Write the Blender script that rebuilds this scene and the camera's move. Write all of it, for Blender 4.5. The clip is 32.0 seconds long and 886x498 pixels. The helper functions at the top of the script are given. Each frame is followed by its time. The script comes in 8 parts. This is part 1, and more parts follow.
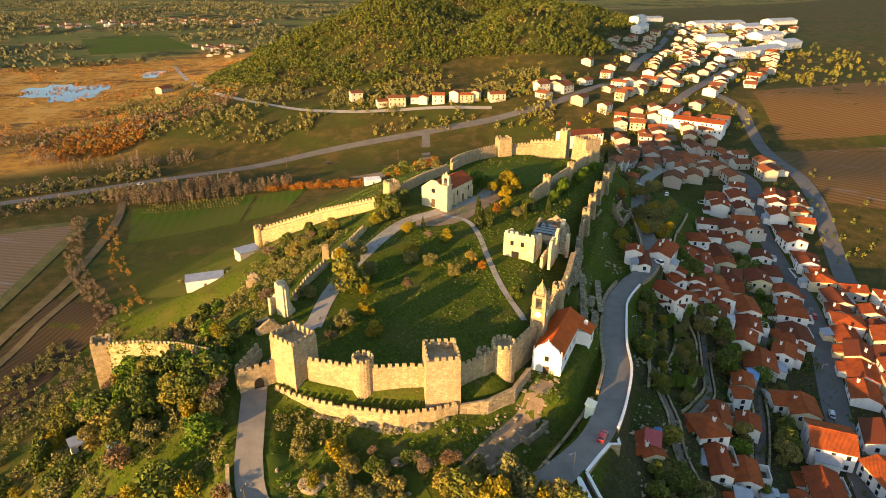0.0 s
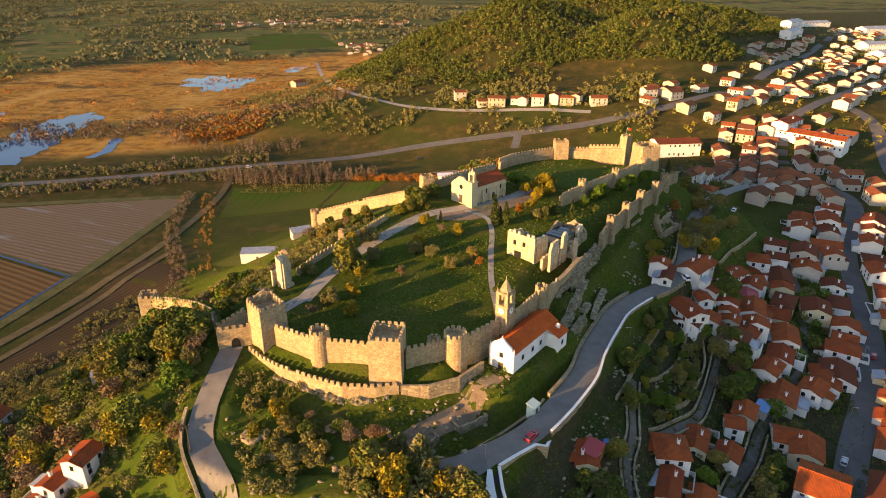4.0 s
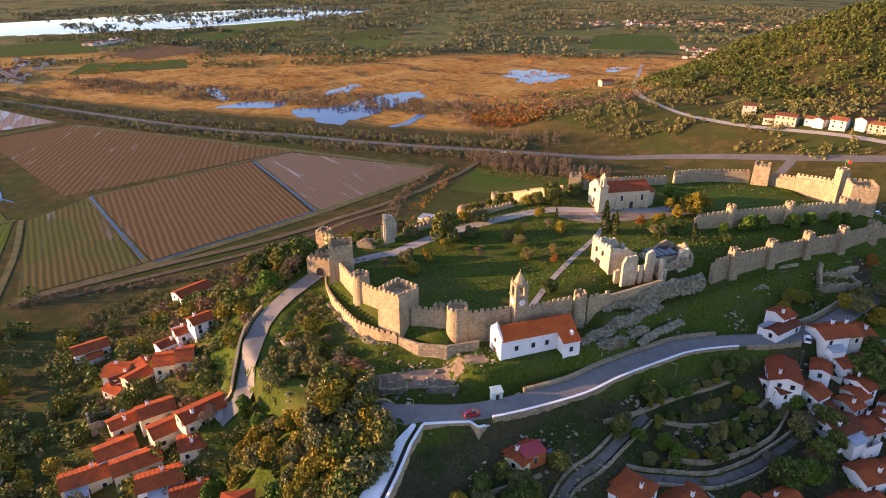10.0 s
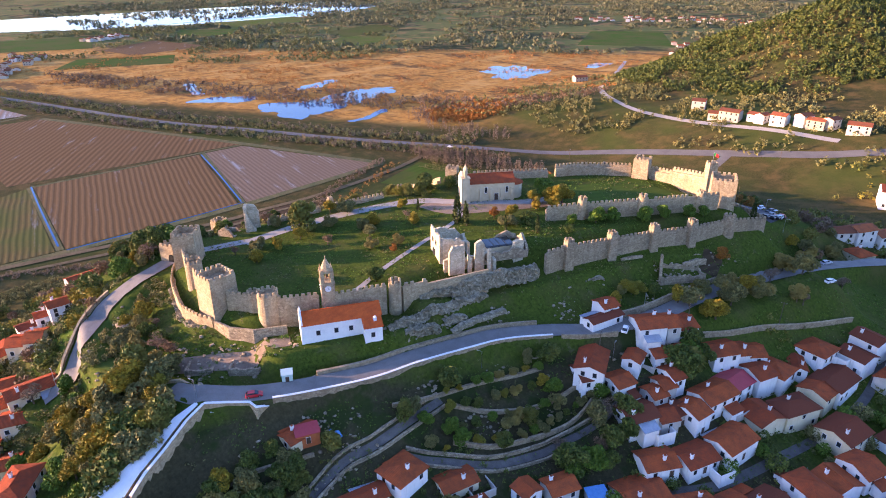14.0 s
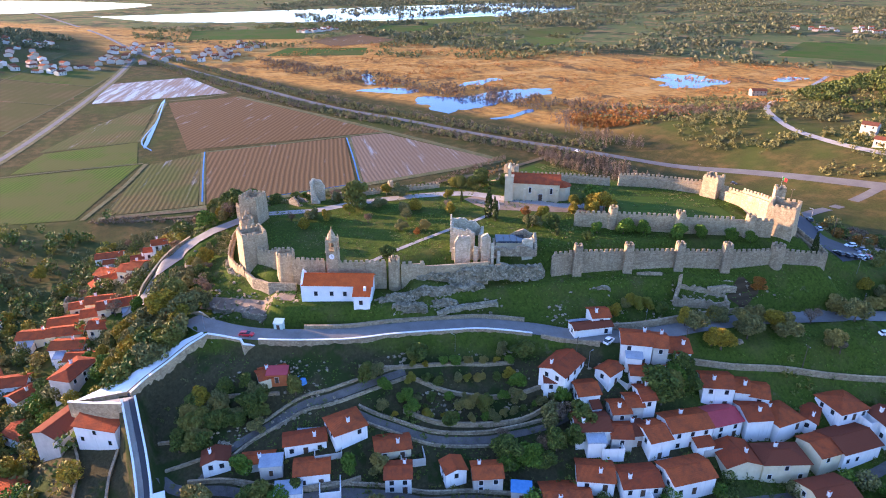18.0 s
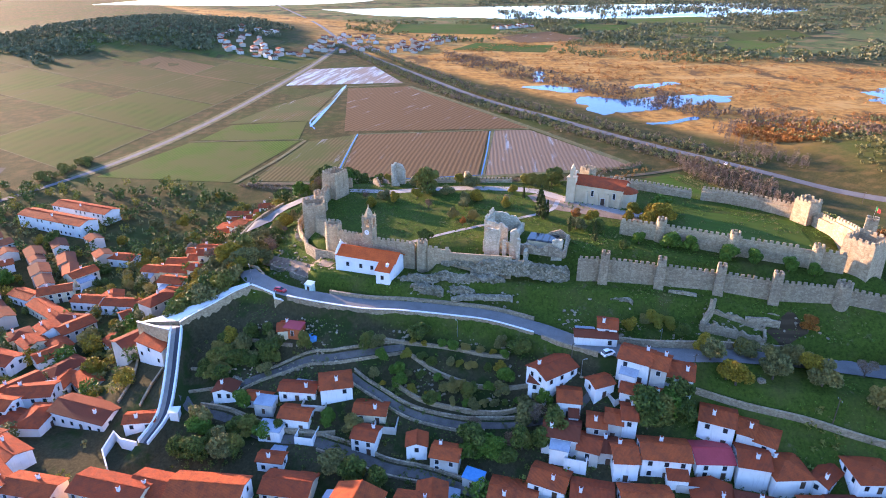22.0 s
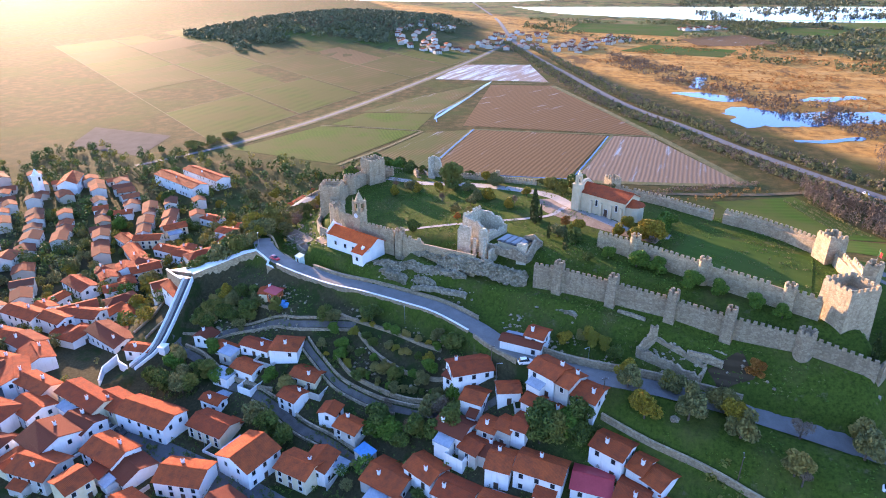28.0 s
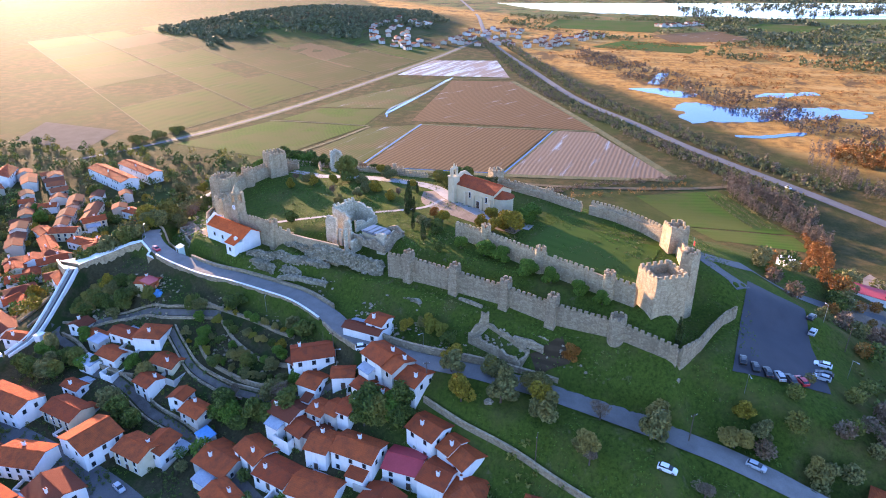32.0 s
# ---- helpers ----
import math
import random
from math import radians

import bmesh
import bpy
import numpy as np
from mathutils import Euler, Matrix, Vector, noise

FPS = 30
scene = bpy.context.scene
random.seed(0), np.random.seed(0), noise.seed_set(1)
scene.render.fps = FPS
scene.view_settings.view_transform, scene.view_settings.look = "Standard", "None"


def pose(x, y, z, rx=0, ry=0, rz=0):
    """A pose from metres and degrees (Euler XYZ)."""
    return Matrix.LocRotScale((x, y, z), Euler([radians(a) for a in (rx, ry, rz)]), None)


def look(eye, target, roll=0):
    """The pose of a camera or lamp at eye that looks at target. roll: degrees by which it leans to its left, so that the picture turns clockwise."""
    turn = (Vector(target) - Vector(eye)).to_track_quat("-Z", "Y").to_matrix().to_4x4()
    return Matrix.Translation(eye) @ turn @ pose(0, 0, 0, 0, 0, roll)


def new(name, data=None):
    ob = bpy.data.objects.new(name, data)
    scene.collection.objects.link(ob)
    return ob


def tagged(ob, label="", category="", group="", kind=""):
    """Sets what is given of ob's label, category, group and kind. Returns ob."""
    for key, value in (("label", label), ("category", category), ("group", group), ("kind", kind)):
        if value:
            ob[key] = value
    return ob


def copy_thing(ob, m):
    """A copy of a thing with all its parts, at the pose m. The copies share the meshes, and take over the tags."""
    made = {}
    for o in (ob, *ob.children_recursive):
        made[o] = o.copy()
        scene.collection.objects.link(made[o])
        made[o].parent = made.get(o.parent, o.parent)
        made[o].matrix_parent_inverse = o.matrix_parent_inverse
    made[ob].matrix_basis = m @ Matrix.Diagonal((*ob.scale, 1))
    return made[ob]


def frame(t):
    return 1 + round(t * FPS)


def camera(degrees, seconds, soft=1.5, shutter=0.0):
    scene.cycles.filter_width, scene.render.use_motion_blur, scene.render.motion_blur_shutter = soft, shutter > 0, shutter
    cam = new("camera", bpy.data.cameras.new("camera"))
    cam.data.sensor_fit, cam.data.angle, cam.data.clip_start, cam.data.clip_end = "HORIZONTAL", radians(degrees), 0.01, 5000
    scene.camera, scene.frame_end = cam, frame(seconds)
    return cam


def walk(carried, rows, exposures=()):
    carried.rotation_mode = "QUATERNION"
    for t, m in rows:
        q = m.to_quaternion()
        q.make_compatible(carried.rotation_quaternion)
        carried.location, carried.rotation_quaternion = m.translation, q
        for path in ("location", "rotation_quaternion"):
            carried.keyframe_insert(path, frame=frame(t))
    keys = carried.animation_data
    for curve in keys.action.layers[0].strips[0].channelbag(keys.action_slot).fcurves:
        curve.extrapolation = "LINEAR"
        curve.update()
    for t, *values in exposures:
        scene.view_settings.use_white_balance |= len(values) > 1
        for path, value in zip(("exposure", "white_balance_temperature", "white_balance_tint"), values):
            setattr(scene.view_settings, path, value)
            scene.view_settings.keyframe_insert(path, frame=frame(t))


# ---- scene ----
cam = camera(70.7, 32.0, 1.0)
METRES, EYE, TILT, LEAN, TURN = 400.0, 130.0, -24.0, -0.5, 0.0
ROWS = [
    (0.0, 0.0, 0.0, 0.0, 0.0, 0.0, -0.0),
    (0.5, 0.0103, -0.0016, -0.001, 0.98, 0.01, -0.33),
    (1.0, 0.0223, -0.0038, -0.0017, 3.46, -0.04, -1.4),
    (1.5, 0.0356, -0.0052, -0.0024, 4.99, -0.05, -2.01),
    (2.0, 0.0489, -0.0059, -0.0025, 6.39, -0.11, -2.59),
    (2.5, 0.0633, -0.0064, -0.0028, 7.75, -0.13, -3.12),
    (4.5, 0.1234, -0.0034, -0.0018, 15.5, -0.68, -6.41),
    (5.0, 0.1386, -0.002, -0.001, 19.45, -1.16, -8.1),
    (5.5, 0.1548, -0.0001, 0.001, 24.36, -1.99, -10.13),
    (6.0, 0.1712, 0.0038, 0.0029, 27.84, -2.6, -11.45),
    (6.5, 0.1865, 0.0092, 0.005, 29.01, -2.86, -11.88),
    (7.0, 0.2017, 0.015, 0.0069, 29.55, -2.93, -12.08),
    (7.5, 0.2167, 0.0208, 0.0092, 29.59, -2.91, -12.08),
    (8.0, 0.2321, 0.0263, 0.011, 31.76, -3.33, -12.89),
    (8.5, 0.2484, 0.0323, 0.014, 33.99, -3.86, -13.58),
    (9.0, 0.264, 0.0386, 0.0165, 35.92, -4.33, -14.26),
    (9.5, 0.279, 0.0453, 0.0196, 39.46, -5.31, -15.46),
    (10.0, 0.295, 0.054, 0.0228, 43.76, -6.47, -16.72),
    (10.5, 0.3097, 0.0639, 0.0269, 45.24, -6.93, -17.07),
    (11.0, 0.3233, 0.0745, 0.031, 45.33, -6.99, -17.05),
    (11.5, 0.3362, 0.0852, 0.0354, 45.35, -7.08, -17.11),
    (12.0, 0.3494, 0.0965, 0.0397, 45.53, -7.11, -17.04),
    (12.5, 0.3623, 0.1081, 0.0442, 45.72, -7.2, -17.08),
    (13.0, 0.3749, 0.1198, 0.0491, 45.75, -7.26, -17.08),
    (13.5, 0.3878, 0.1316, 0.0542, 45.7, -7.28, -17.06),
    (14.0, 0.4002, 0.1431, 0.0592, 45.55, -7.27, -17.08),
    (14.5, 0.4126, 0.1547, 0.0644, 45.46, -7.25, -17.14),
    (16.5, 0.4642, 0.1973, 0.0845, 49.34, -8.29, -18.47),
    (17.0, 0.4764, 0.2074, 0.089, 53.43, -9.64, -19.62),
    (17.5, 0.4887, 0.2182, 0.0941, 59.04, -11.59, -20.93),
    (18.0, 0.4995, 0.2298, 0.1, 64.29, -13.51, -21.88),
    (18.5, 0.5092, 0.2435, 0.1057, 66.5, -14.37, -22.23),
    (19.0, 0.5172, 0.2569, 0.1113, 67.53, -14.8, -22.31),
    (19.5, 0.5245, 0.2696, 0.1168, 69.56, -15.58, -22.64),
    (20.0, 0.5319, 0.2806, 0.1225, 76.45, -18.31, -23.64),
    (20.5, 0.5385, 0.2954, 0.1298, 82.22, -20.66, -23.99),
    (21.0, 0.5427, 0.3094, 0.1357, 84.0, -21.4, -24.04),
    (21.5, 0.5458, 0.3235, 0.1416, 84.3, -21.55, -24.01),
    (22.0, 0.5488, 0.337, 0.1472, 84.39, -21.61, -24.0),
    (22.5, 0.5513, 0.3505, 0.153, 84.65, -21.75, -23.96),
    (23.0, 0.5538, 0.3638, 0.1587, 85.1, -21.96, -23.94),
    (23.5, 0.5566, 0.3764, 0.1647, 86.89, -22.74, -24.01),
    (24.0, 0.5604, 0.3876, 0.171, 93.44, -25.47, -24.11),
    (24.5, 0.5623, 0.4016, 0.1778, 99.95, -28.09, -23.81),
    (26.5, 0.5592, 0.4536, 0.2008, 103.43, -29.47, -23.51),
    (27.0, 0.5577, 0.4662, 0.2067, 103.77, -29.61, -23.48),
    (27.5, 0.5559, 0.4786, 0.2126, 103.84, -29.67, -23.48),
    (28.0, 0.5542, 0.4911, 0.2184, 103.95, -29.73, -23.45),
    (28.5, 0.5527, 0.5035, 0.2241, 103.94, -29.75, -23.47),
    (29.0, 0.551, 0.5164, 0.2298, 103.98, -29.8, -23.48),
    (29.5, 0.5497, 0.5288, 0.2354, 103.94, -29.82, -23.51),
    (30.0, 0.5482, 0.5413, 0.2412, 103.87, -29.87, -23.51),
    (30.5, 0.5468, 0.5542, 0.2468, 103.85, -29.89, -23.52),
    (31.0, 0.5457, 0.5665, 0.2526, 103.8, -29.92, -23.53),
    (31.5, 0.5444, 0.5789, 0.2583, 103.76, -29.95, -23.55),
    (32.0, 0.5429, 0.5919, 0.2638, 103.78, -29.98, -23.55),
]
walk(cam, [(t, pose(0, 0, EYE, TILT, LEAN, TURN) @ pose(METRES * x, METRES * y, METRES * z, 90 + pitch, roll, yaw)) for t, x, y, z, yaw, pitch, roll in ROWS],
     [(0, 1.27, 9900, 18), (5, 1.1, 9300, 29), (9, 1.23, 7800, 39), (13, 1.66, 6350, 43), (18, 2.0, 5800, 37), (24, 2.14, 5650, 34), (32, 2.16, 5800, 36)])

# ---- light ----
SUN_WAY = Vector((-0.70, -0.71, 0.136)).normalized()      # towards the sun
world = bpy.data.worlds.new("sky")
scene.world = world
world.use_nodes = True
wn = world.node_tree
sky = wn.nodes.new("ShaderNodeTexSky")
sky.sky_type, sky.sun_disc = "NISHITA", False
sky.sun_elevation = math.asin(SUN_WAY.z)
sky.sun_rotation = math.atan2(SUN_WAY.x, SUN_WAY.y)
sky.altitude, sky.air_density, sky.dust_density, sky.ozone_density = 50, 1.0, 0.55, 3.1
bg = wn.nodes["Background"]
wn.links.new(sky.outputs[0], bg.inputs[0])
bg.inputs[1].default_value = 0.225
sun = new("sun", bpy.data.lights.new("sun", "SUN"))
sun.data.energy, sun.data.angle, sun.data.color = 5.4, radians(0.6), (1.0, 0.69, 0.34)
sun.matrix_world = look((0, 0, 300), Vector((0, 0, 300)) - SUN_WAY)


# ---- materials ----
def rgba(c):
    return (c[0], c[1], c[2], 1.0)


class Nodes:
    """A short hand for building one node material."""
    def __init__(self, name, rough=0.85, spec=0.3):
        self.m = bpy.data.materials.new(name)
        self.m.use_nodes = True
        self.t = self.m.node_tree
        self.b = self.t.nodes["Principled BSDF"]
        self.b.inputs["Roughness"].default_value = rough
        self.b.inputs["Specular IOR Level"].default_value = spec
        self.pos = self.node("ShaderNodeNewGeometry").outputs["Position"]

    def node(self, kind, **sets):
        n = self.t.nodes.new(kind)
        for k, v in sets.items():
            n.inputs[k.replace("_", " ")].default_value = v
        return n

    def link(self, a, b):
        self.t.links.new(a, b)

    def noise(self, scale, detail=4.0, rough=0.55, vec=None, stretch=None):
        n = self.node("ShaderNodeTexNoise", Scale=scale, Detail=detail, Roughness=rough)
        v = vec or self.pos
        if stretch:
            m = self.node("ShaderNodeMapping")
            m.inputs["Scale"].default_value = stretch
            self.link(v, m.inputs["Vector"])
            v = m.outputs[0]
        self.link(v, n.inputs["Vector"])
        return n.outputs["Fac"]

    def ramp(self, fac, *stops):
        r = self.node("ShaderNodeValToRGB")
        e = r.color_ramp.elements
        while len(e) < len(stops):
            e.new(0.5)
        for el, (p, c) in zip(e, stops):
            el.position, el.color = p, rgba(c) if not isinstance(c, (int, float)) else (c, c, c, 1)
        self.link(fac, r.inputs[0])
        return r.outputs[0]

    def mix(self, fac, a, b, kind="MIX"):
        n = self.t.nodes.new("ShaderNodeMix")
        n.data_type, n.blend_type = "RGBA", kind
        for i, v in ((0, fac), (6, a), (7, b)):
            if isinstance(v, (int, float)):
                n.inputs[i].default_value = v if i == 0 else (v, v, v, 1)
            elif isinstance(v, tuple):
                n.inputs[i].default_value = rgba(v)
            else:
                self.link(v, n.inputs[i])
        return n.outputs[2]

    def math(self, op, a, b=0.0, clamp=False):
        n = self.t.nodes.new("ShaderNodeMath")
        n.operation, n.use_clamp = op, clamp
        for i, v in ((0, a), (1, b)):
            if isinstance(v, (int, float)):
                n.inputs[i].default_value = v
            else:
                self.link(v, n.inputs[i])
        return n.outputs[0]

    def colour(self, sock):
        self.link(sock, self.b.inputs["Base Color"])
        return self

    def rough(self, sock):
        self.link(sock, self.b.inputs["Roughness"])
        return self

    def bump(self, height, strength=0.5, distance=0.1):
        n = self.node("ShaderNodeBump", Strength=strength, Distance=distance)
        self.link(height, n.inputs["Height"])
        self.link(n.outputs[0], self.b.inputs["Normal"])
        return self

    def random(self):
        return self.node("ShaderNodeObjectInfo").outputs["Random"]


def plain(name, a, b, scale=1.0, rough=0.85, bump=0.3, dist=0.05, fine=8.0, spec=0.3):
    """Two colours mixed by noise at two scales, with a fine bump."""
    k = Nodes(name, rough, spec)
    big, small = k.noise(scale), k.noise(scale * fine, 3)
    f = k.ramp(k.math("ADD", k.math("MULTIPLY", big, 0.6), k.math("MULTIPLY", small, 0.4)), (0.35, 0.0), (0.65, 1.0))
    k.colour(k.mix(f, a, b))
    if bump:
        k.bump(small, bump, dist)
    return k.m


def stone_material(name, lo, hi, dark):
    k = Nodes(name, 0.92, 0.15)
    v = k.node("ShaderNodeTexVoronoi", Scale=1.25)
    v.feature = "F1"
    m = k.node("ShaderNodeMapping")
    m.inputs["Scale"].default_value = (1, 1, 1.5)
    k.link(k.pos, m.inputs["Vector"])
    k.link(m.outputs[0], v.inputs["Vector"])
    edge = k.node("ShaderNodeTexVoronoi", Scale=1.25)
    edge.feature = "DISTANCE_TO_EDGE"
    k.link(m.outputs[0], edge.inputs["Vector"])
    joint = k.ramp(edge.outputs["Distance"], (0.0, 0.0), (0.13, 1.0))
    big, fine = k.noise(0.14, 5, 0.65), k.noise(3.5, 4, 0.7)
    tone = k.math("ADD", k.math("MULTIPLY", v.outputs["Color"], 0.5), k.math("MULTIPLY", fine, 0.5))
    c = k.mix(k.ramp(tone, (0.30, 0.0), (0.68, 1.0)), lo, hi)
    spots = k.noise(0.9, 3, 0.7)
    c = k.mix(k.ramp(spots, (0.56, 0.0), (0.74, 0.45)), c, dark)
    streak = k.noise(0.9, 4, 0.6, stretch=(1, 1, 0.16))
    c = k.mix(k.ramp(big, (0.48, 0.0), (0.74, 0.38)), c, dark)
    c = k.mix(k.ramp(streak, (0.52, 0.0), (0.78, 0.6)), c, dark)
    c = k.mix(k.math("MULTIPLY", k.math("SUBTRACT", 1.0, joint), 0.38), c, dark)
    k.colour(c)
    k.bump(k.math("ADD", k.math("MULTIPLY", joint, 0.5), fine), 0.8, 0.14)
    return k.m


STONE = stone_material("castle_stone", (0.36, 0.265, 0.155), (0.53, 0.41, 0.250), (0.16, 0.118, 0.072))
STONE_DARK = stone_material("weathered_stone", (0.27, 0.205, 0.128), (0.42, 0.33, 0.212), (0.13, 0.098, 0.064))
PALE_STONE = stone_material("pale_limestone", (0.44, 0.37, 0.25), (0.66, 0.57, 0.41), (0.24, 0.20, 0.135))
RUBBLE = stone_material("rubble_masonry", (0.24, 0.185, 0.120), (0.47, 0.38, 0.255), (0.075, 0.06, 0.043))


def ground_material():
    k = Nodes("ground_cover", 0.95, 0.03)
    sx = k.node("ShaderNodeSeparateXYZ")
    k.link(k.pos, sx.inputs[0])
    x, y = sx.outputs[0], sx.outputs[1]
    n1, n2, n3 = k.noise(0.012, 6, 0.65), k.noise(0.09, 5, 0.65), k.noise(1.1, 5, 0.7)
    grass = k.mix(k.ramp(n3, (0.3, 0.0), (0.7, 1.0)), (0.024, 0.043, 0.008), (0.080, 0.110, 0.016))
    grass = k.mix(k.ramp(n2, (0.48, 0.0), (0.70, 0.65)), grass, (0.100, 0.086, 0.030))
    bare = k.noise(0.28, 6, 0.75)
    grass = k.mix(k.ramp(bare, (0.60, 0.0), (0.68, 0.55)), grass, (0.14, 0.112, 0.064))
    scrub = k.mix(k.ramp(n3, (0.3, 0.0), (0.7, 1.0)), (0.028, 0.031, 0.010), (0.080, 0.070, 0.024))
    scrub = k.mix(k.ramp(n2, (0.45, 0.0), (0.62, 0.75)), scrub, (0.118, 0.078, 0.030))
    scrub = k.mix(k.ramp(n1, (0.47, 0.0), (0.60, 0.7)), scrub, (0.046, 0.064, 0.014))
    # distance from the castle's middle decides grass or scrub
    dx, dy = k.math("SUBTRACT", x, 25.0), k.math("SUBTRACT", y, 195.0)
    r = k.math("SQRT", k.math("ADD", k.math("MULTIPLY", dx, dx), k.math("MULTIPLY", dy, dy)))
    r = k.math("ADD", r, k.math("MULTIPLY", k.math("SUBTRACT", n2, 0.5), 70.0))
    c = k.mix(k.ramp(k.math("DIVIDE", r, 300.0), (0.44, 0.0), (0.58, 1.0)), grass, scrub)
    south = k.math("SUBTRACT", k.math("MULTIPLY", x, 0.92), k.math("MULTIPLY", y, 0.39))
    south = k.math("ADD", south, k.math("ADD", k.math("MULTIPLY", k.math("SUBTRACT", n2, 0.5), 5.0), 30.0))
    earth = k.mix(k.ramp(n3, (0.3, 0.0), (0.7, 1.0)), (0.036, 0.033, 0.016), (0.082, 0.068, 0.034))
    earth = k.mix(k.ramp(n2, (0.50, 0.0), (0.60, 0.8)), earth, (0.024, 0.042, 0.010))
    near = k.math("MULTIPLY", k.ramp(k.math("DIVIDE", south, 100.0), (0.215, 0.0), (0.235, 1.0)), k.ramp(k.math("DIVIDE", y, 400.0), (0.52, 1.0), (0.56, 0.0)))
    c = k.mix(near, c, earth)
    # the marsh beyond the high road
    side = k.math("SUBTRACT", k.math("MULTIPLY", k.math("ADD", y, k.math("MULTIPLY", n1, 60.0)), 0.93), k.math("MULTIPLY", x, 0.5))
    reed = k.mix(k.ramp(n3, (0.25, 0.0), (0.75, 1.0)), (0.34, 0.155, 0.032), (0.60, 0.31, 0.075))
    reed = k.mix(k.ramp(n2, (0.42, 0.0), (0.62, 0.8)), reed, (0.17, 0.082, 0.024))
    reed = k.mix(k.ramp(k.noise(0.03, 5, 0.65, stretch=(1.0, 0.45, 1)), (0.50, 0.0), (0.62, 0.75)), reed, (0.50, 0.29, 0.09))
    reed = k.mix(k.ramp(k.noise(0.022, 6, 0.7, stretch=(0.5, 1.0, 1)), (0.54, 0.0), (0.62, 0.85)), reed, (0.10, 0.062, 0.028))
    west = k.ramp(k.math("DIVIDE", k.math("ADD", x, 1000.0), 1000.0), (0.0, 1.0), (0.70, 1.0), (0.80, 0.0))
    low = k.ramp(k.math("DIVIDE", sx.outputs[2], 10.0), (0.35, 1.0), (0.8, 0.0))
    west = k.math("MULTIPLY", west, low)
    marsh = k.math("MULTIPLY", k.ramp(k.math("DIVIDE", side, 1000.0), (0.545, 0.0), (0.57, 1.0)), west)
    c = k.mix(marsh, c, reed)
    # far country: woods, green plots and brown land, tones raised to suggest haze
    far = k.ramp(k.math("DIVIDE", k.math("ADD", side, k.math("MULTIPLY", x, -0.35)), 2000.0), (0.655, 0.0), (0.70, 1.0))
    f1, f2 = k.noise(0.005, 6, 0.7), k.noise(0.022, 4, 0.6)
    land = k.mix(k.ramp(f1, (0.44, 0.0), (0.50, 1.0)), (0.045, 0.052, 0.022), (0.11, 0.12, 0.038))
    land = k.mix(k.ramp(f2, (0.52, 0.0), (0.60, 0.8)), land, (0.23, 0.145, 0.06))
    c = k.mix(far, c, land)
    k.colour(c)
    k.bump(k.math("ADD", n3, k.math("MULTIPLY", n2, 2.0)), 0.6, 0.35)
    return k.m


GROUND = ground_material()


def row_material(name, soil, ridge, along, pitch, wet=0.0, green=None):
    """A ploughed field: furrows that run along the angle `along` (degrees), pitch metres apart."""
    k = Nodes(name, 0.9, 0.25 if wet > 0.25 else 0.05)
    m = k.node("ShaderNodeMapping")
    m.inputs["Rotation"].default_value = (0, 0, radians(-along))
    k.link(k.pos, m.inputs["Vector"])
    w = k.node("ShaderNodeTexWave", Scale=1.0 / pitch * 0.314, Distortion=2.2, Detail=3.0)
    w.inputs["Detail Scale"].default_value = 0.25
    w.wave_type, w.bands_direction = "BANDS", "Y"
    k.link(m.outputs[0], w.inputs["Vector"])
    big, fine = k.noise(0.02, 5, 0.6), k.noise(0.6, 4, 0.7)
    c = k.mix(k.ramp(w.outputs["Fac"], (0.25, 0.0), (0.75, 1.0)), soil, ridge)
    c = k.mix(k.ramp(fine, (0.4, 0.0), (0.75, 0.5)), c, soil)
    if green:
        c = k.mix(k.ramp(big, (0.40, 0.0), (0.55, 0.85)), c, green)
    streak = k.noise(0.05, 5, 0.7, vec=m.outputs[0], stretch=(0.25, 2.2, 1))
    if not wet:
        k.b.inputs["Specular IOR Level"].default_value = 0.02
        k.colour(c)
        k.bump(k.math("ADD", k.math("MULTIPLY", w.outputs["Fac"], 0.3), fine), 0.3, 0.2)
        return k.m
    pool = k.ramp(streak, (0.62 - wet * 0.22, 0.0), (0.70 - wet * 0.18, 1.0))
    c = k.mix(k.math("MULTIPLY", pool, 0.55), c, (0.16, 0.135, 0.12))
    k.colour(c)
    k.rough(k.math("SUBTRACT", 0.9, k.math("MULTIPLY", pool, 0.62 if wet else 0.2)))
    k.bump(k.math("ADD", k.math("MULTIPLY", w.outputs["Fac"], 0.8), fine), 0.4, 0.22)
    return k.m


def water_material():
    k = Nodes("sky_tinted_water", 0.06, 0.5)
    # blue of the reflected sky is put into the base colour
    k.b.inputs["Base Color"].default_value = (0.018, 0.065, 0.17, 1)
    k.b.inputs["IOR"].default_value = 1.33
    k.b.inputs["Specular IOR Level"].default_value = 0.28
    k.bump(k.noise(1.2, 3), 0.06, 0.05)
    return k.m


WATER = water_material()
ASPHALT = plain("asphalt", (0.085, 0.082, 0.082), (0.13, 0.125, 0.12), 0.15, 0.9, 0.2, 0.02, 20)
ASPHALT_BLUE = plain("dark_asphalt", (0.045, 0.045, 0.052), (0.062, 0.06, 0.068), 0.2, 0.85, 0.2, 0.02, 20)
PAVING = plain("pale_paving", (0.24, 0.22, 0.20), (0.33, 0.31, 0.28), 0.3, 0.85, 0.3, 0.03, 12)
LANE = plain("worn_lane_paving", (0.145, 0.136, 0.124), (0.215, 0.202, 0.184), 0.3, 0.88, 0.3, 0.03, 12)
TRACK = plain("rutted_track", (0.10, 0.076, 0.040), (0.165, 0.128, 0.072), 0.3, 0.98, 0.5, 0.06, 8, 0.03)
GARDEN_LANE = plain("trodden_lane", (0.075, 0.066, 0.058), (0.14, 0.125, 0.11), 0.4, 0.92, 0.4, 0.04, 10)
